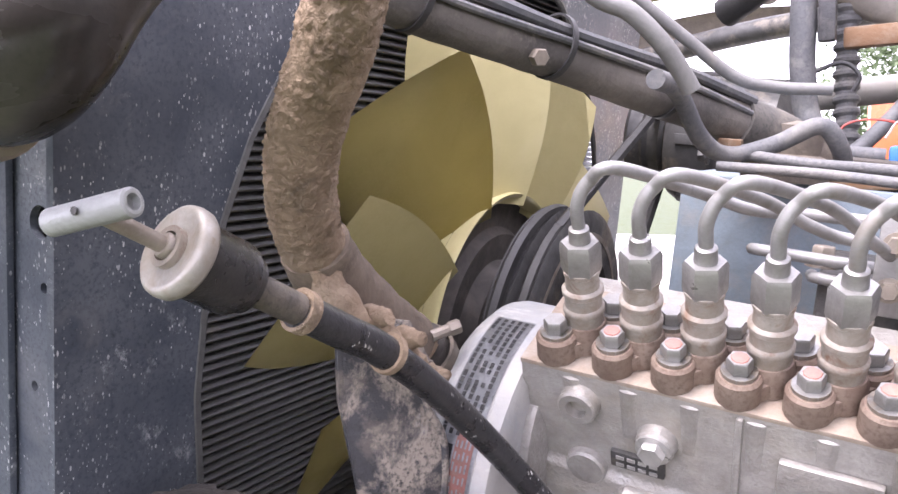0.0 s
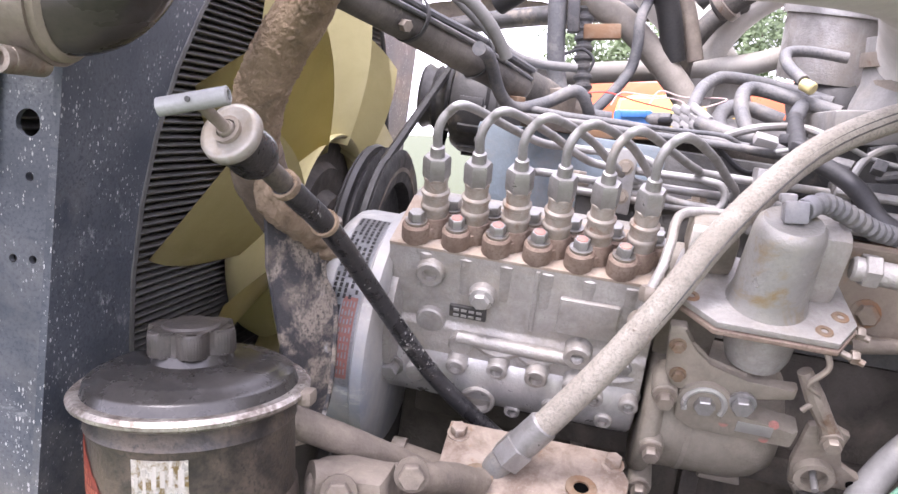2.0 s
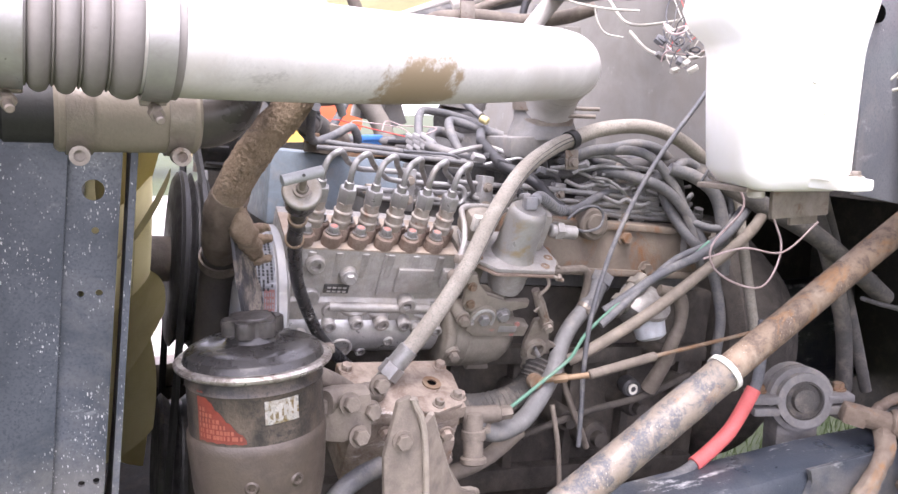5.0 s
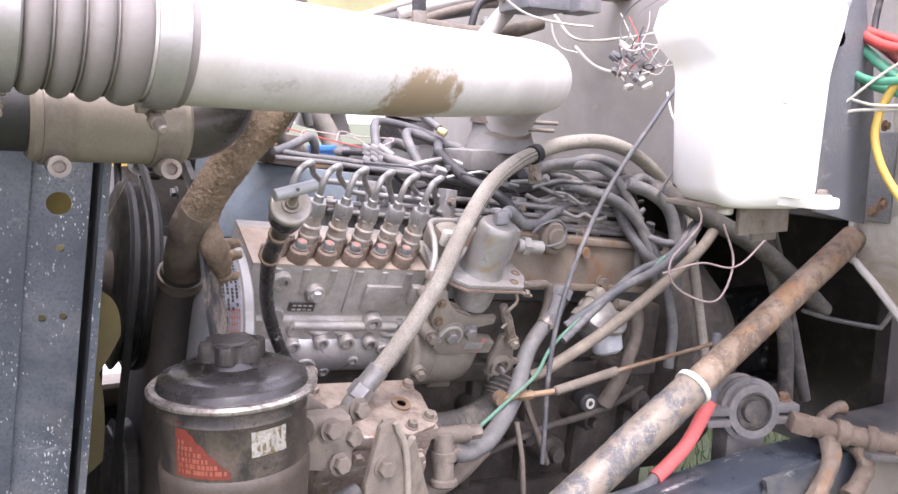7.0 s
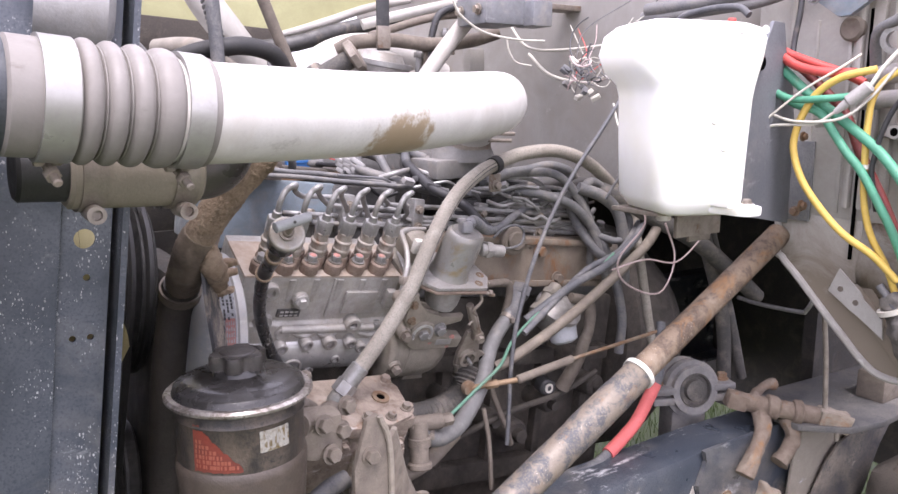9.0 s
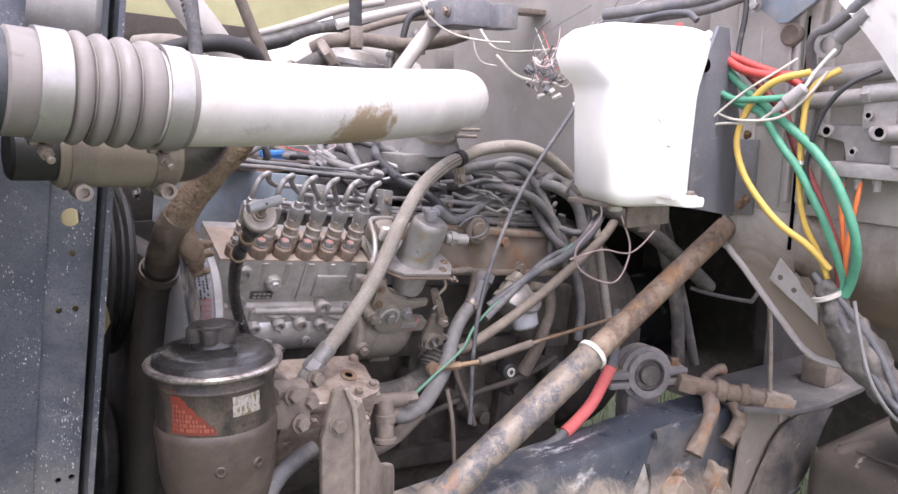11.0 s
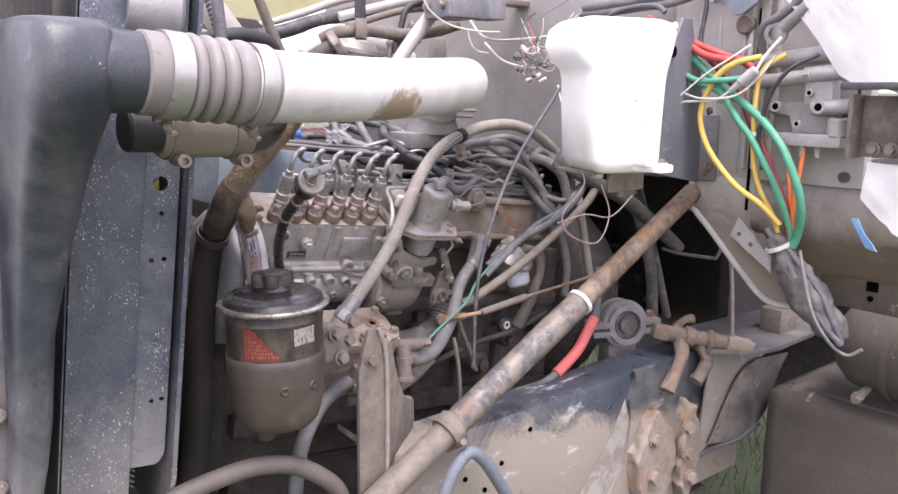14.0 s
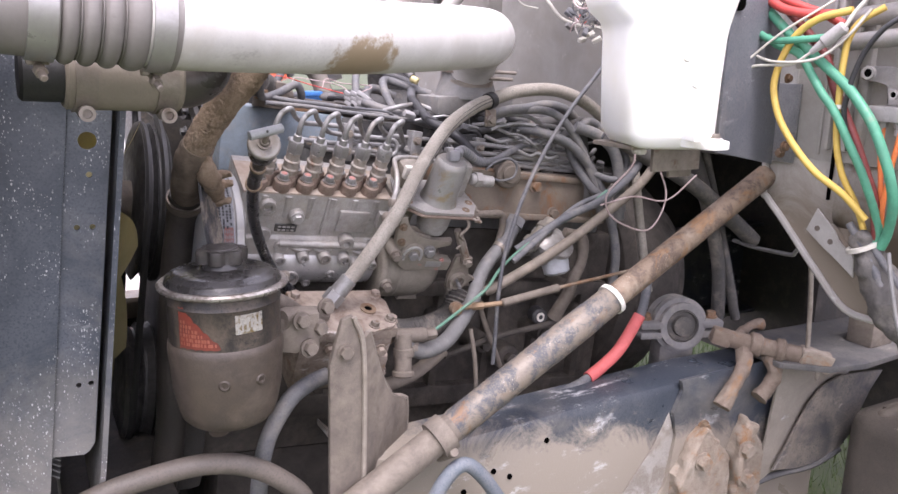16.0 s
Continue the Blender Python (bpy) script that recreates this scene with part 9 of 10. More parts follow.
def wiring_cluster():
    """Connectors and loose wires at the firewall."""
    th = thing("connector_cluster", (0.68, 0.08, 1.38), "dusty cluster of loose wiring plugs", "wiring")
    rnd = random.Random(5)
    for k in range(12):
        c = Vector((0.665 + rnd.uniform(-0.025, 0.03), 0.105 + rnd.uniform(-0.035, 0.04), 1.395 + rnd.uniform(-0.035, 0.035)))
        bm = B()
        box(bm, (0, 0, 0), (0.018, 0.009, 0.008), 0.0016, Matrix.Translation(c) @ pose(0, 0, 0, rnd.uniform(-40, 40), rnd.uniform(-50, 50), rnd.uniform(-80, 80)))
        part("plug", bm, (loom_m, white_pl, rubber_grey)[k % 3], th)
    cols = [red_w, white_pl, white_pl, pink_w, loom_m, white_pl, rubber_grey, white_pl, pink_w, loom_m]
    for k in range(13):
        s = Vector((0.665 + rnd.uniform(-0.02, 0.02), 0.105 + rnd.uniform(-0.03, 0.03), 1.395 + rnd.uniform(-0.02, 0.03)))
        e = Vector((0.80, rnd.uniform(-0.1, 0.35), 1.46 + rnd.uniform(-0.1, 0.12)))
        mid = (s + e) / 2 + Vector((rnd.uniform(-0.03, 0.03), rnd.uniform(-0.03, 0.03), rnd.uniform(-0.05, 0.03)))
        bm = B()
        tube(bm, [s, s.lerp(mid, 0.5) + Vector((0, 0, rnd.uniform(-0.03, 0.02))), mid, e], 0.0009, 7)
        part("wire", bm, cols[k % 10], th)
    for k in range(12):
        c = Vector((0.67 + rnd.uniform(-0.03, 0.03), 0.11 + rnd.uniform(-0.035, 0.045), 1.395 + rnd.uniform(-0.05, 0.05)))
        r = rnd.uniform(0.008, 0.024)
        a0, sp, ti = rnd.uniform(0, 6.28), rnd.uniform(3.0, 6.0), rnd.uniform(-0.6, 0.6)
        bm = B()
        tube(bm, [c + Vector((ti * r * math.sin(a0 + sp * q / 7), r * math.cos(a0 + sp * q / 7) * (1 + 0.1 * q), r * math.sin(a0 + sp * q / 7) + 0.006 * q)) for q in range(8)], 0.0009 + 0.0004 * (k % 3), 6)
        part("wire", bm, (white_pl, loom_m, pink_w, loom_m, rubber_grey, loom_m)[k % 6], th)
    run("white_wire", [(0.69, 0.05, 1.35), (0.685, 0.03, 1.31), (0.69, 0.0, 1.28), (0.70, -0.04, 1.275), (0.71, -0.06, 1.30)], 0.0022, white_pl, "off-white wire drooping from the plugs", "wire")
    run("white_wire", [(0.66, 0.03, 1.18), (0.70, 0.0, 1.27), (0.73, -0.03, 1.33), (0.745, -0.05, 1.37)], 0.0026, loom_m, "grey wire rising to the tank", "wire")
    run("white_wire", [(0.82, 0.45, 1.46), (0.80, 0.35, 1.41), (0.79, 0.22, 1.39), (0.74, 0.12, 1.40)], 0.0035, white_pl, "off-white wire sagging along the firewall", "wire")
    run("white_wire", [(0.80, 0.50, 1.53), (0.78, 0.40, 1.47), (0.78, 0.25, 1.46), (0.80, 0.1, 1.47)], 0.003, white_pl, "thin pale wire along the firewall", "wire")


wiring_cluster()


def head_harness():
    rnd = random.Random(11)
    th = thing("engine_harness", (0.25, 0.236, 1.24), "tangled grey engine wiring harness on the head", "wiring harness")

    def lead(pts, r, m, name_="loom", n=12):
        bm = B()
        tube(bm, pts, r * 0.86, n)
        part(name_, bm, m, th)

    lead([(0.09, 0.31, 1.255), (0.13, 0.325, 1.250), (0.166, 0.33, 1.246)], 0.0085, loom_m)
    lead([(0.218, 0.325, 1.243), (0.235, 0.29, 1.243), (0.245, 0.25, 1.243)], 0.005, black_w)
    lead([(0.258, 0.225, 1.240), (0.275, 0.207, 1.231), (0.302, 0.19, 1.222), (0.345, 0.165, 1.208), (0.39, 0.14, 1.196)], 0.0105, rubber_grey)
    lead([(0.250, 0.240, 1.250), (0.262, 0.272, 1.275), (0.280, 0.31, 1.290), (0.303, 0.340, 1.296), (0.36, 0.36, 1.288), (0.42, 0.34, 1.268)], 0.0085, rubber_grey)
    lead([(0.304, 0.193, 1.226), (0.298, 0.215, 1.255), (0.306, 0.245, 1.275), (0.325, 0.26, 1.277), (0.36, 0.25, 1.266), (0.40, 0.23, 1.252)], 0.0090, rubber_grey)
    lead([(0.36, 0.31, 1.245), (0.325, 0.315, 1.258), (0.297, 0.295, 1.258), (0.284, 0.272, 1.243), (0.288, 0.238, 1.226), (0.315, 0.205, 1.215), (0.36, 0.18, 1.208)], 0.0105, rubber_grey)
    lead([(0.385, 0.27, 1.265), (0.366, 0.245, 1.260), (0.352, 0.215, 1.243), (0.352, 0.19, 1.228)], 0.0095, loom_m)
    lead([(0.362, 0.235, 1.285), (0.352, 0.27, 1.305), (0.360, 0.31, 1.322), (0.39, 0.33, 1.325), (0.43, 0.33, 1.318)], 0.0075, rubber_grey)
    lead([(0.07, 0.20, 1.252), (0.12, 0.19, 1.243), (0.18, 0.20, 1.236), (0.24, 0.19, 1.226), (0.30, 0.165, 1.215)], 0.0050, rubber_grey)
    lead([(0.06, 0.17, 1.243), (0.13, 0.165, 1.236), (0.20, 0.16, 1.226), (0.28, 0.155, 1.216), (0.36, 0.145, 1.204)], 0.0045, rubber_grey)
    for k in range(12):
        x = 0.20 + 0.04 * k
        y = rnd.uniform(0.13, 0.24)
        z = 1.232 - 0.122 * (x - 0.2) + rnd.uniform(-0.006, 0.008)
        pts = [Vector((x, y, z))]
        for q in range(4):
            pts.append(pts[-1] + Vector((rnd.uniform(0.015, 0.045), rnd.uniform(-0.03, 0.03), rnd.uniform(-0.014, 0.013) - 0.004)))
        lead(pts, rnd.choice((0.0028, 0.0038, 0.005, 0.007)), rnd.choice((loom_m, rubber_grey, black_w, linemetal, loom_m)), "wire", 9)
    # thin pale return lines between the cleats
    thin = random.Random(23)
    for k in range(12):
        p = Vector((0.43 + 0.016 * k, thin.uniform(0.085, 0.125), thin.uniform(1.165, 1.205) - 0.12 * (0.016 * k)))
        pts = [p]
        for q in range(4):
            pts.append(pts[-1] + Vector((thin.uniform(0.012, 0.032), thin.uniform(-0.014, 0.012), thin.uniform(-0.012, 0.010))))
        lead(pts, thin.choice((0.0026, 0.0032, 0.004)), thin.choice((linemetal, linemetal, suction_m)), "wire", 8)
    # clustered plugs with ribbed shells
    for k in range(9):
        c = Vector((0.247 + 0.008 * (k % 3) - 0.004, 0.245 - 0.011 * (k % 3), 1.250 - 0.009 * (k // 3)))
        bm = B()
        box(bm, (0, 0, 0), (0.030, 0.008, 0.008), 0.002, Matrix.Translation(c) @ pose(0, 0, 0, rnd.uniform(-15, 15), 28 + rnd.uniform(-8, 8), -40 + rnd.uniform(-8, 8)))
        part("plug", bm, surf("grey_plug", (0.33, 0.325, 0.32), (0.25, 0.245, 0.24), 0.55, dust=0.3) if k == 0 else bpy.data.materials["grey_plug"], th)
    bm = B()
    box(bm, (0.192, 0.328, 1.245), (0.046, 0.022, 0.020), 0.004)
    box(bm, (0.192, 0.316, 1.250), (0.030, 0.008, 0.008), 0.002)
    part("blue_plug", bm, blue_pl, th, "bright blue connector")
    bm = B()
    cyl(bm, (0.205, 0.326, 1.245), (0.236, 0.315, 1.244), 0.0085, n=14, bev=0.001)
    part("plug_boot", bm, rubber_grey, th)
    bm = B()
    cyl(bm, (0.361, 0.238, 1.283), (0.371, 0.228, 1.276), 0.0068, n=14, bev=0.0015)
    part("beige_plug", bm, surf("yellowed_plug", (0.55, 0.47, 0.22), (0.42, 0.37, 0.2), 0.5, dust=0.3), th, "yellowed plug end")
    for k, (x, y, z) in enumerate(((0.335, 0.10, 1.215), (0.357, 0.075, 1.198), (0.31, 0.14, 1.222), (0.335, 0.155, 1.222), (0.40, 0.10, 1.20), (0.48, 0.105, 1.208), (0.455, 0.12, 1.214), (0.62, 0.07, 1.165))):
        bm = B()
        box(bm, (0, 0, 0), (0.022, 0.011, 0.010), 0.002, Matrix.Translation((x, y, z)) @ pose(0, 0, 0, 20 * (k % 3), 15, -60 + 35 * k))
        part("plug", bm, (black_pl, loom_m, bpy.data.materials["grey_plug"])[k % 3 if k > 1 else 0], th)
    bm = B()
    box(bm, (0.17, 0.285, 1.225), (0.20, 0.035, 0.010), 0.002)
    part("mounting_strip", bm, brown_steel, th, "brown mounting strip")
    bm = B()
    box(bm, (0.40, 0.12, 1.168), (0.07, 0.012, 0.035), 0.002)
    part("black_clip", bm, black_pl, th)
    for k, (col, y) in enumerate(((red_w, 0.40), (pink_w, 0.36), (pink_w, 0.31))):
        a = Vector((0.12 + 0.045 * k, y, 1.262))
        bm = B()
        tube(bm, [a, a + Vector((0.012, 0.01, 0.016)), a + Vector((0.04, 0.0, 0.018 - 0.005 * k)), a + Vector((0.08, -0.05, 0.004)), Vector((0.245, 0.25, 1.25))], 0.0011, 6)
        part("thin_wire", bm, col, th)


head_harness()


def thermostat():
    th = thing("thermostat_housing", E(0.07, 0.25, 0.1), "dusty cast thermostat housing with hose neck", "housing")
    bm = B()
    lathe(bm, [(0.034, -0.01), (0.034, 0.008), (0.026, 0.012), (0.026, 0.035), (0.0, 0.04)], E(0.085, 0.255, 0.10), EZ, 28)
    cyl(bm, E(0.085, 0.25, 0.115), E(0.115, 0.285, 0.112), 0.020, n=20, bev=0.003)
    part("housing", bm, dusty_brown, th)
    bolt_at(th, E(0.05, 0.20, 0.105), EZ, 0.017, 0.014, brown_steel)
    bm = B()
    tube(bm, [E(0.02, 0.08, 0.155), E(0.025, 0.12, 0.15), E(0.035, 0.16, 0.12), E(0.05, 0.19, 0.108), E(0.08, 0.205, 0.118), E(0.11, 0.21, 0.135), E(0.125, 0.22, 0.12), E(0.13, 0.24, 0.10)], 0.0068, 12)
    part("bypass_pipe", bm, loom_m, th, "bent grey bypass pipe")


thermostat()


# ---- far side of the bay ----
def far_things():
    run("far_pipe", [(0.02, 0.62, 1.312), (0.12, 0.60, 1.319), (0.232, 0.60, 1.325), (0.360, 0.60, 1.333), (0.485, 0.60, 1.367), (0.60, 0.58, 1.41)], 0.0165, firewall_m, "dusty beige tube along the far side", "pipe", 18)
    run("far_hose", [(0.03, 0.60, 1.45), (0.06, 0.55, 1.452), (0.09, 0.51, 1.445), (0.131, 0.50, 1.413), (0.177, 0.50, 1.386), (0.220, 0.50, 1.342), (0.268, 0.50, 1.280), (0.285, 0.49, 1.22)], 0.019, surf("beige_dusty_hose", (0.27, 0.245, 0.21), (0.21, 0.19, 0.16), 0.75, dust=0.4), "dusty beige hose bending down at the far side", "hose", 16)
    run("far_hose", [(0.262, 0.55, 1.28), (0.269, 0.55, 1.338), (0.290, 0.55, 1.375), (0.320, 0.56, 1.405), (0.35, 0.58, 1.42)], 0.0145, rubber_dusty, "dark grey hose rising to the hood", "hose", 16)
    run("far_loom", [(0.08, 0.46, 1.72), (0.086, 0.43, 1.54), (0.090, 0.42, 1.401), (0.090, 0.42, 1.338), (0.095, 0.42, 1.290), (0.110, 0.40, 1.262), (0.130, 0.36, 1.247)], 0.0125, loom_m, "dark loom hanging at the front", "wiring", 14)
    run("far_loom", [(0.225, 0.52, 1.43), (0.212, 0.48, 1.41), (0.200, 0.45, 1.38), (0.197, 0.45, 1.340), (0.186, 0.45, 1.306), (0.150, 0.42, 1.262), (0.13, 0.40, 1.245)], 0.0075, loom_m, "dark loom hooked round the far pipe", "wiring", 12)
    run("thin_cable", [(0.10, 0.42, 1.33), (0.125, 0.43, 1.338), (0.14, 0.43, 1.325), (0.135, 0.43, 1.31)], 0.0022, black_w, "thin black cable end curling off the loom", "wire", 8)
    th = thing("relay", (0.11, 0.42, 1.37), "dusty black relay hanging on the loom", "relay")
    bm = B()
    box(bm, (0.112, 0.415, 1.385), (0.016, 0.016, 0.055), 0.003)
    part("body", bm, black_pl, th)
    bm = B()
    box(bm, (0.150, 0.44, 1.362), (0.05, 0.02, 0.02), 0.003)
    part("tab", bm, brown_steel, th)
    run("broad_pipe", [(0.08, 0.76, 1.75), (0.15, 0.72, 1.58), (0.20, 0.70, 1.50), (0.243, 0.70, 1.445), (0.303, 0.70, 1.384), (0.34, 0.69, 1.33), (0.36, 0.68, 1.26)], 0.035, firewall_m, "broad beige pipe at the far side", "pipe", 18)
    th = thing("exhaust_manifold", (0.5, 0.5, 1.2), "dark rusty exhaust manifold on the far side", "manifold")
    bm = B()
    tube(bm, [(0.26, 0.49, 1.215), (0.36, 0.50, 1.21), (0.50, 0.50, 1.20), (0.64, 0.50, 1.18), (0.76, 0.49, 1.165)], [0.035, 0.042, 0.048, 0.045, 0.036], 18)
    roughen(bm, 0.004, 40)
    part("log", bm, dark_steel, th)
    for k in range(4):
        bm = B()
        tube(bm, [(0.33 + 0.12 * k, 0.49, 1.20 - 0.014 * k), (0.33 + 0.12 * k, 0.46, 1.20 - 0.014 * k), (0.335 + 0.12 * k, 0.43, 1.19 - 0.014 * k)], 0.026, 14)
        part("runner", bm, dark_steel, th)
    bm = B()
    lathe(bm, [(0.0, -0.04), (0.045, -0.04), (0.060, -0.02), (0.065, 0.0), (0.060, 0.025), (0.04, 0.04), (0.0, 0.045)], (0.47, 0.555, 1.265), (0.9, 0.1, 0.3), 32)
    part("turbine_housing", bm, dark_steel, th)
    th = thing("turbo_inlet", (0.46, 0.56, 1.40), "dusty grey turbo inlet with ribbed clamp", "turbocharger")
    up = Vector((0.12, -0.15, 1)).normalized()
    bm = B()
    lathe(bm, [(0.062, -0.12), (0.066, -0.03), (0.062, -0.022), (0.062, -0.014), (0.068, -0.008), (0.068, 0.004), (0.060, 0.012), (0.052, 0.022), (0.046, 0.034), (0.0, 0.04)], (0.475, 0.54, 1.425), up, 36)
    part("neck", bm, alu, th)
    for k in (-0.030, 0.006):
        bm = B()
        ring(bm, Vector((0.475, 0.54, 1.425)) + up * k, up, 0.066, 0.072, 0.010, 36)
        part("clamp", bm, alu_clean, th)
    d = Vector((0.72, -0.45, 0.55)).normalized()
    bm = B()
    lathe(bm, [(0.0, -0.010), (0.030, -0.010), (0.035, -0.006), (0.035, 0.006), (0.030, 0.010), (0.0, 0.012)], (0.368, 0.44, 1.440), d, 8)
    part("cap_plate", bm, steel_tan, th, "dark bolted cap plate")
    bm = B()
    cyl(bm, (0.366, 0.445, 1.438), (0.300, 0.48, 1.395), 0.019, n=18, bev=0.003)
    part("stub", bm, rubber_dusty, th)
    bm = B()
    lathe(bm, [(0.0, -0.005), (0.027, -0.005), (0.027, 0.005), (0.0, 0.005)], (0.310, 0.475, 1.404), d, 24)
    part("stub_flange", bm, steel_tan, th)
    bm = B()
    tube(bm, [(0.285, 0.63, 1.28), (0.305, 0.62, 1.36), (0.345, 0.61, 1.415), (0.41, 0.61, 1.455), (0.49, 0.61, 1.468), (0.60, 0.61, 1.45), (0.68, 0.61, 1.41)], 0.034, 26)
    part("pale_duct", bm, pipe_m, th, "pale grey intake duct")
    bm = B()
    box(bm, (0.424, 0.425, 1.515), (0.028, 0.006, 0.125), 0.002)
    solo("support_bar", bm, black_pl, (0.424, 0.425, 1.50), "black flat strap hanging over the cross tube", "strap")
    bm = B()
    box(bm, (0.424, 0.423, 1.478), (0.029, 0.008, 0.044), 0.002)
    solo("strap_end", bm, steel_tan, (0.424, 0.423, 1.478), "pale worn metal end of the strap", "strap end")
    run("cross_tube", [(0.345, 0.47, 1.452), (0.373, 0.45, 1.468), (0.42, 0.45, 1.473), (0.466, 0.45, 1.476), (0.558, 0.45, 1.471), (0.656, 0.45, 1.483), (0.72, 0.44, 1.502)], 0.0145, dusty_brown, "brown cross tube behind the charge pipe", "pipe", 14)
    run("slant_tube", [(0.49, 0.395, 1.385), (0.56, 0.40, 1.465), (0.621, 0.40, 1.530), (0.66, 0.40, 1.57)], 0.017, firewall_m, "slanted pale tube by the firewall", "pipe", 14)
    run("far_loom", [(0.59, 0.50, 1.40), (0.585, 0.50, 1.47), (0.592, 0.50, 1.51), (0.61, 0.50, 1.542), (0.66, 0.50, 1.56), (0.74, 0.50, 1.565)], 0.008, black_w, "black loom arching behind the slanted tube", "wiring", 12)
    run("thin_pipe", [(0.46, 0.55, 1.49), (0.51, 0.54, 1.507), (0.56, 0.52, 1.524), (0.62, 0.51, 1.538), (0.72, 0.52, 1.55)], 0.009, dusty_brown, "thin brown pipe rising to the firewall", "pipe", 12)
    run("thin_pipe", [(0.48, 0.62, 1.52), (0.55, 0.60, 1.54), (0.65, 0.58, 1.565), (0.80, 0.58, 1.60)], 0.012, firewall_m, "pale pipe under the hood edge", "pipe", 12)
    for k, (x, z) in enumerate(((0.545, 1.445), (0.56, 1.458), (0.612, 1.492), (0.632, 1.485))):
        bm = B()
        cyl(bm, (x, 0.49, z - 0.03), (x + 0.004, 0.49, z + 0.018), 0.007, n=12, bev=0.001)
        hexa(bm, (x + 0.002, 0.49, z), (0.08, 0, 1), 0.019, 0.012)
        solo("line_fitting", bm, (steel, dusty_brown)[k % 2], (x, 0.49, z), "small dusty line fitting beside the turbo", "fitting", "turbo fittings")
    bm = B()
    box(bm, (0.70, 0.50, 1.40), (0.04, 0.03, 0.14), 0.004)
    solo("upright_bracket", bm, wallgrey, (0.70, 0.50, 1.36), "dusty grey upright bracket on the firewall", "bracket")
    run("white_wire", [(0.43, 0.21, 1.56), (0.44, 0.20, 1.528), (0.457, 0.20, 1.503), (0.507, 0.20, 1.477), (0.582, 0.20, 1.467), (0.66, 0.21, 1.468)], 0.0022, white_pl, "off-white wire sagging past the relay box", "wire", 8)
    run("white_wire", [(0.56, 0.20, 1.467), (0.566, 0.20, 1.446), (0.583, 0.20, 1.426), (0.62, 0.20, 1.42)], 0.0016, white_pl, "short off-white wire end", "wire", 8)
    corrugated("corrugated_hose", [(0.105, 0.56, 1.70), (0.111, 0.55, 1.571), (0.118, 0.52, 1.49), (0.124, 0.50, 1.42), (0.125, 0.49, 1.32), (0.13, 0.47, 1.22)], 0.0135, rubber_grey, "grey corrugated hose coming down from the hood")
    run("far_tube", [(0.14, 0.52, 1.70), (0.194, 0.50, 1.572), (0.230, 0.50, 1.485), (0.262, 0.50, 1.41), (0.28, 0.50, 1.33)], 0.0115, dusty_brown, "brown tube slanting down from the hood", "pipe", 12)
    run("far_hose", [(0.0, 0.50, 1.41), (0.06, 0.47, 1.437), (0.10, 0.45, 1.447), (0.152, 0.45, 1.452), (0.207, 0.46, 1.440), (0.235, 0.48, 1.405), (0.25, 0.50, 1.33)], 0.017, rubber, "black hose across the far side", "hose", 12)
    th = thing("relay_box", (0.60, 0.33, 1.52), "dusty grey relay box with bolts on the firewall", "relay box")
    bm = B()
    box(bm, (0.62, 0.33, 1.53), (0.10, 0.10, 0.055), 0.006)
    box(bm, (0.69, 0.28, 1.525), (0.05, 0.06, 0.05), 0.005)
    part("box", bm, surf("grey_relay_box", (0.20, 0.205, 0.215), (0.15, 0.155, 0.16), 0.5, dust=0.4, dust_col=(0.30, 0.28, 0.25), scuffs=0.3), th)
    bm = B()
    box(bm, (0.76, 0.34, 1.55), (0.185, 0.05, 0.012), 0.003)
    part("arm", bm, steel_tan, th)
    for y in (0.30, 0.36):
        bolt_at(th, (0.566, y, 1.53), (-1, 0, 0), 0.014, 0.008, steel_tan)


far_things()


def top_motor():
    th = thing("horn_can", (-0.21, -0.15, 1.42), "pale grey round-ended canister behind the radiator post", "canister")
    bm = B()
    lathe(bm, [(0.0, -0.04), (0.036, -0.04), (0.040, -0.03), (0.040, 0.010), (0.036, 0.020), (0.024, 0.027), (0.0, 0.028)], (-0.222, -0.165, 1.437), (0.95, -0.1, -0.12), 36)
    part("can", bm, surf("pale_grey_can", (0.30, 0.295, 0.285), (0.24, 0.235, 0.22), 0.5, 0.1, dust=0.25), th)


top_motor()


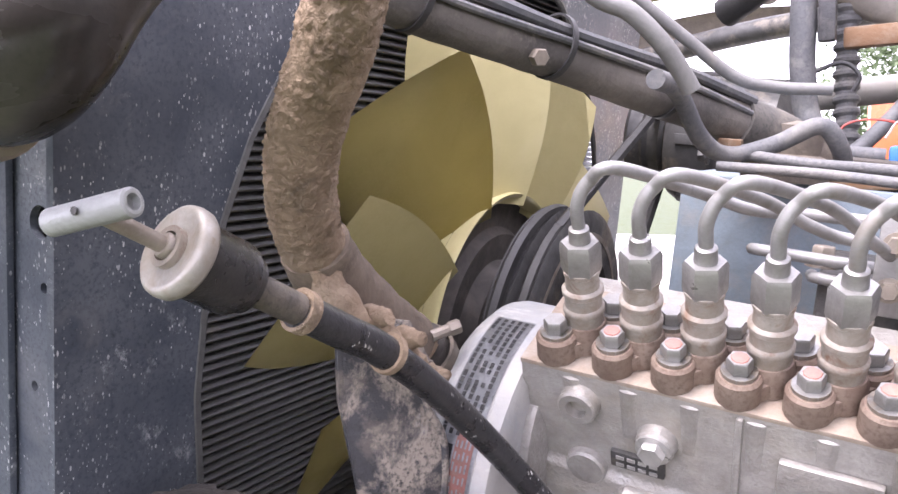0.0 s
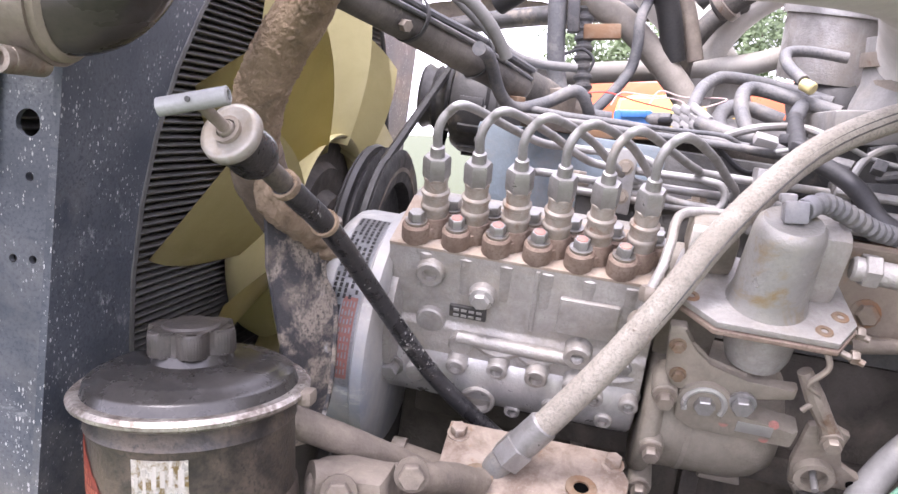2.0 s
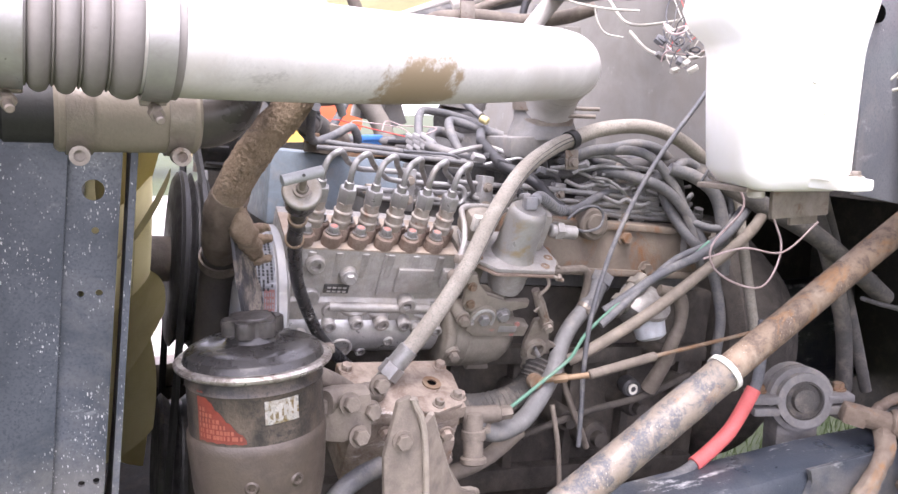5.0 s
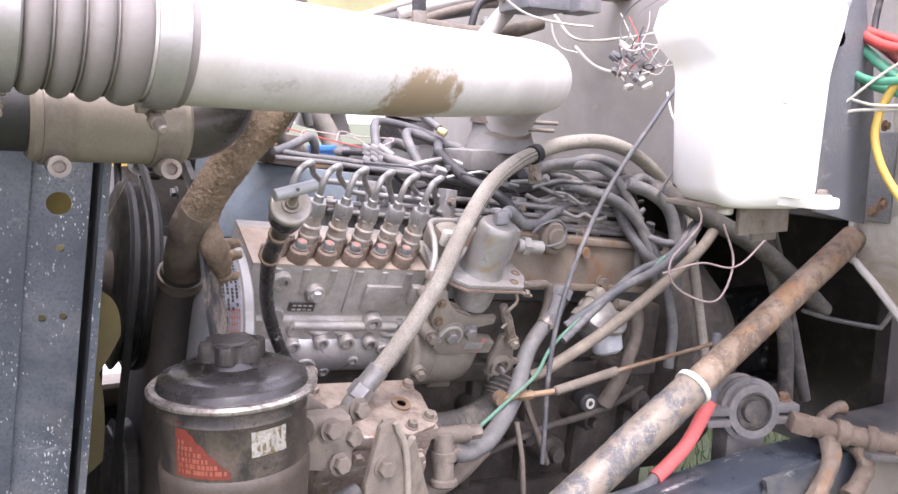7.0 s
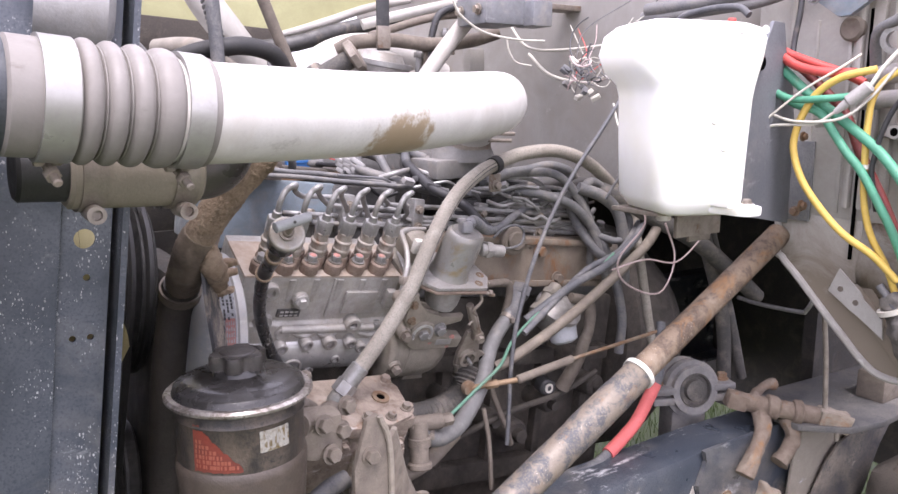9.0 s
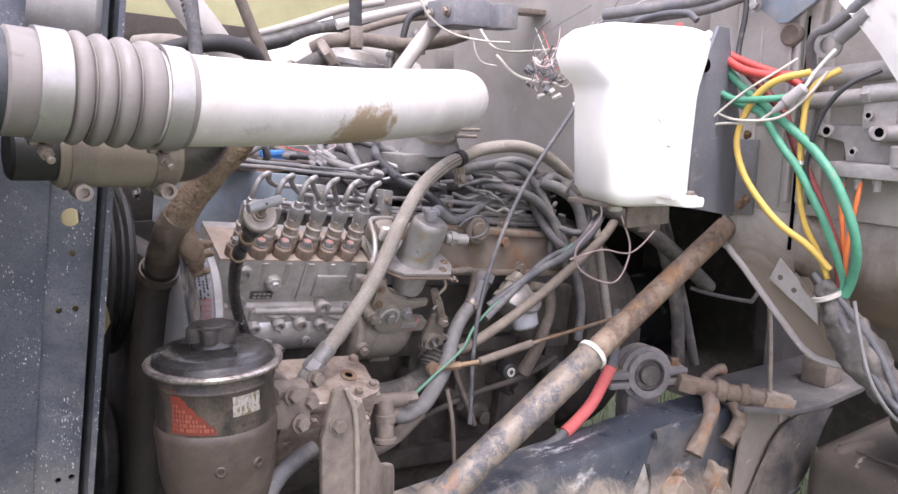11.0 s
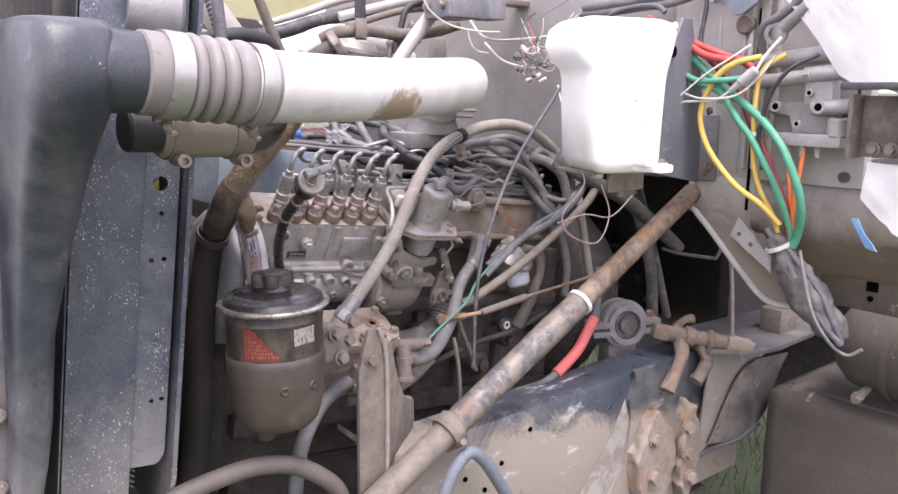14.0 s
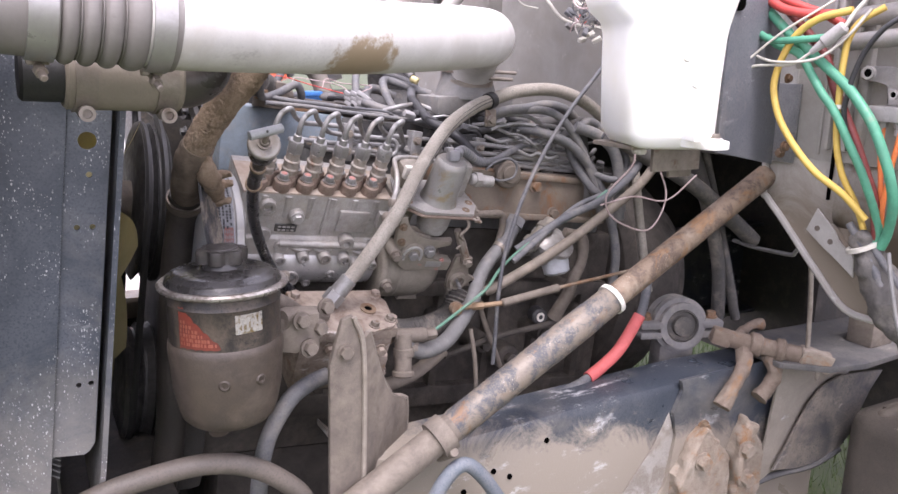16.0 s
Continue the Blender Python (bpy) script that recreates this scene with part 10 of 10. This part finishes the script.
# ---- beyond the truck ----
def tree(org, h, seed):
    rnd = random.Random(seed)
    th = thing("tree", org, "leafy green tree beyond the truck", "tree", "trees in the distance")
    o = Vector(org)
    bm = B()
    tube(bm, [o, o + Vector((0.1, 0, h * 0.3)), o + Vector((0, 0.2, h * 0.6)), o + Vector((0.2, 0, h * 0.85))], [h * 0.03, h * 0.022, h * 0.014, h * 0.005], 8)
    for k in range(7):
        a = rnd.uniform(0, 6.28)
        z = h * rnd.uniform(0.3, 0.7)
        tube(bm, [o + Vector((0, 0, z)), o + Vector((math.cos(a) * h * 0.15, math.sin(a) * h * 0.15, z + h * 0.08)), o + Vector((math.cos(a) * h * 0.28, math.sin(a) * h * 0.28, z + h * 0.18))], [h * 0.01, h * 0.006, h * 0.002], 6)
    part("trunk", bm, bark_m, th)
    vs, fs = [], []
    cl = [Vector((rnd.gauss(0, 0.17), rnd.gauss(0, 0.17), rnd.uniform(0.3, 0.98))) * h for _ in range(46)]
    for c in cl:
        for _ in range(150):
            p = o + c + Vector((rnd.gauss(0, 1), rnd.gauss(0, 1), rnd.gauss(0, 0.8))) * h * 0.055
            s = h * rnd.uniform(0.010, 0.022)
            u = Vector((rnd.gauss(0, 1), rnd.gauss(0, 1), rnd.gauss(0, 1))).normalized()
            w = u.orthogonal().normalized()
            b = len(vs)
            vs += [p - u * s, p + w * s * 0.5, p + u * s, p - w * s * 0.5]
            fs.append((b, b + 1, b + 2, b + 3))
    me = bpy.data.meshes.new("crown")
    me.from_pydata([v - o for v in vs], [], fs)
    me.materials.append(leaf_m)
    ob = new("crown", me)
    ob.parent = th


for k, (x, y, h) in enumerate(((0.1, 17, 3.6), (1.7, 17.5, 3.9), (3.4, 18, 4.3))):
    tree((x, y, 0), h, k)


def yard():
    bm = B()
    prism(bm, [(-30, 1.6), (12, 1.6), (12, 12), (-30, 12)], 0.04, Matrix.Translation((0, 0, -0.015)))
    solo("pavement", bm, surf("pale_gravel", (0.45, 0.43, 0.40), (0.36, 0.345, 0.315), 0.9, patch=2.0, grain=60.0, bump=0.4), (0, 6, 0), "pale sunlit gravel yard beyond the truck", "yard", kind="structure")


yard()


def parked_machine():
    """The orange and yellow vehicle glimpsed across the bay."""
    th = thing("parked_truck", (0.7, 4.5, 0.0), "orange and yellow parked vehicle behind the truck", "vehicle")
    om = surf("orange_paint", (0.60, 0.13, 0.05), (0.5, 0.11, 0.045), 0.4, dust=0.25, patch=2.0, bump=0.0)
    ym = surf("yellow_paint", (0.70, 0.47, 0.10), (0.6, 0.40, 0.09), 0.4, dust=0.25, patch=2.0, bump=0.0)
    bm = B()
    box(bm, (0.72, 4.85, 1.36), (1.45, 1.2, 0.42), 0.08)
    part("body", bm, om, th)
    bm = B()
    box(bm, (0.60, 4.1, 1.24), (0.74, 0.60, 0.44), 0.10)
    part("hood", bm, ym, th)
    bm = B()
    box(bm, (0.85, 4.7, 0.80), (0.9, 0.9, 0.72), 0.05)
    part("chassis", bm, dark_steel, th)
    for x in (0.62, 1.3):
        bm = B()
        lathe(bm, [(0.0, -0.12), (0.30, -0.12), (0.38, -0.08), (0.38, 0.08), (0.30, 0.12), (0.0, 0.12)], (x, 4.0, 0.38), (0, 1, 0), 28)
        part("wheel", bm, rubber, th)


parked_machine()


def grass():
    rnd = random.Random(3)
    vs, fs = [], []
    for _ in range(26000):
        x, y = rnd.uniform(0.6, 4.5), rnd.uniform(-1.2, 3.0)
        h = rnd.uniform(0.05, 0.14)
        a = rnd.uniform(0, 6.28)
        lean = Vector((rnd.gauss(0, 0.03), rnd.gauss(0, 0.03), h))
        w = Vector((math.cos(a), math.sin(a), 0)) * 0.004
        p = Vector((x, y, -0.05))
        b = len(vs)
        vs += [p - w, p + w, p + lean]
        fs.append((b, b + 1, b + 2))
    me = bpy.data.meshes.new("grass")
    me.from_pydata(vs, [], fs)
    me.materials.append(blade_m)
    tagged(new("grass", me), "short green grass blades under the truck", "grass", kind="stuff")


grass()
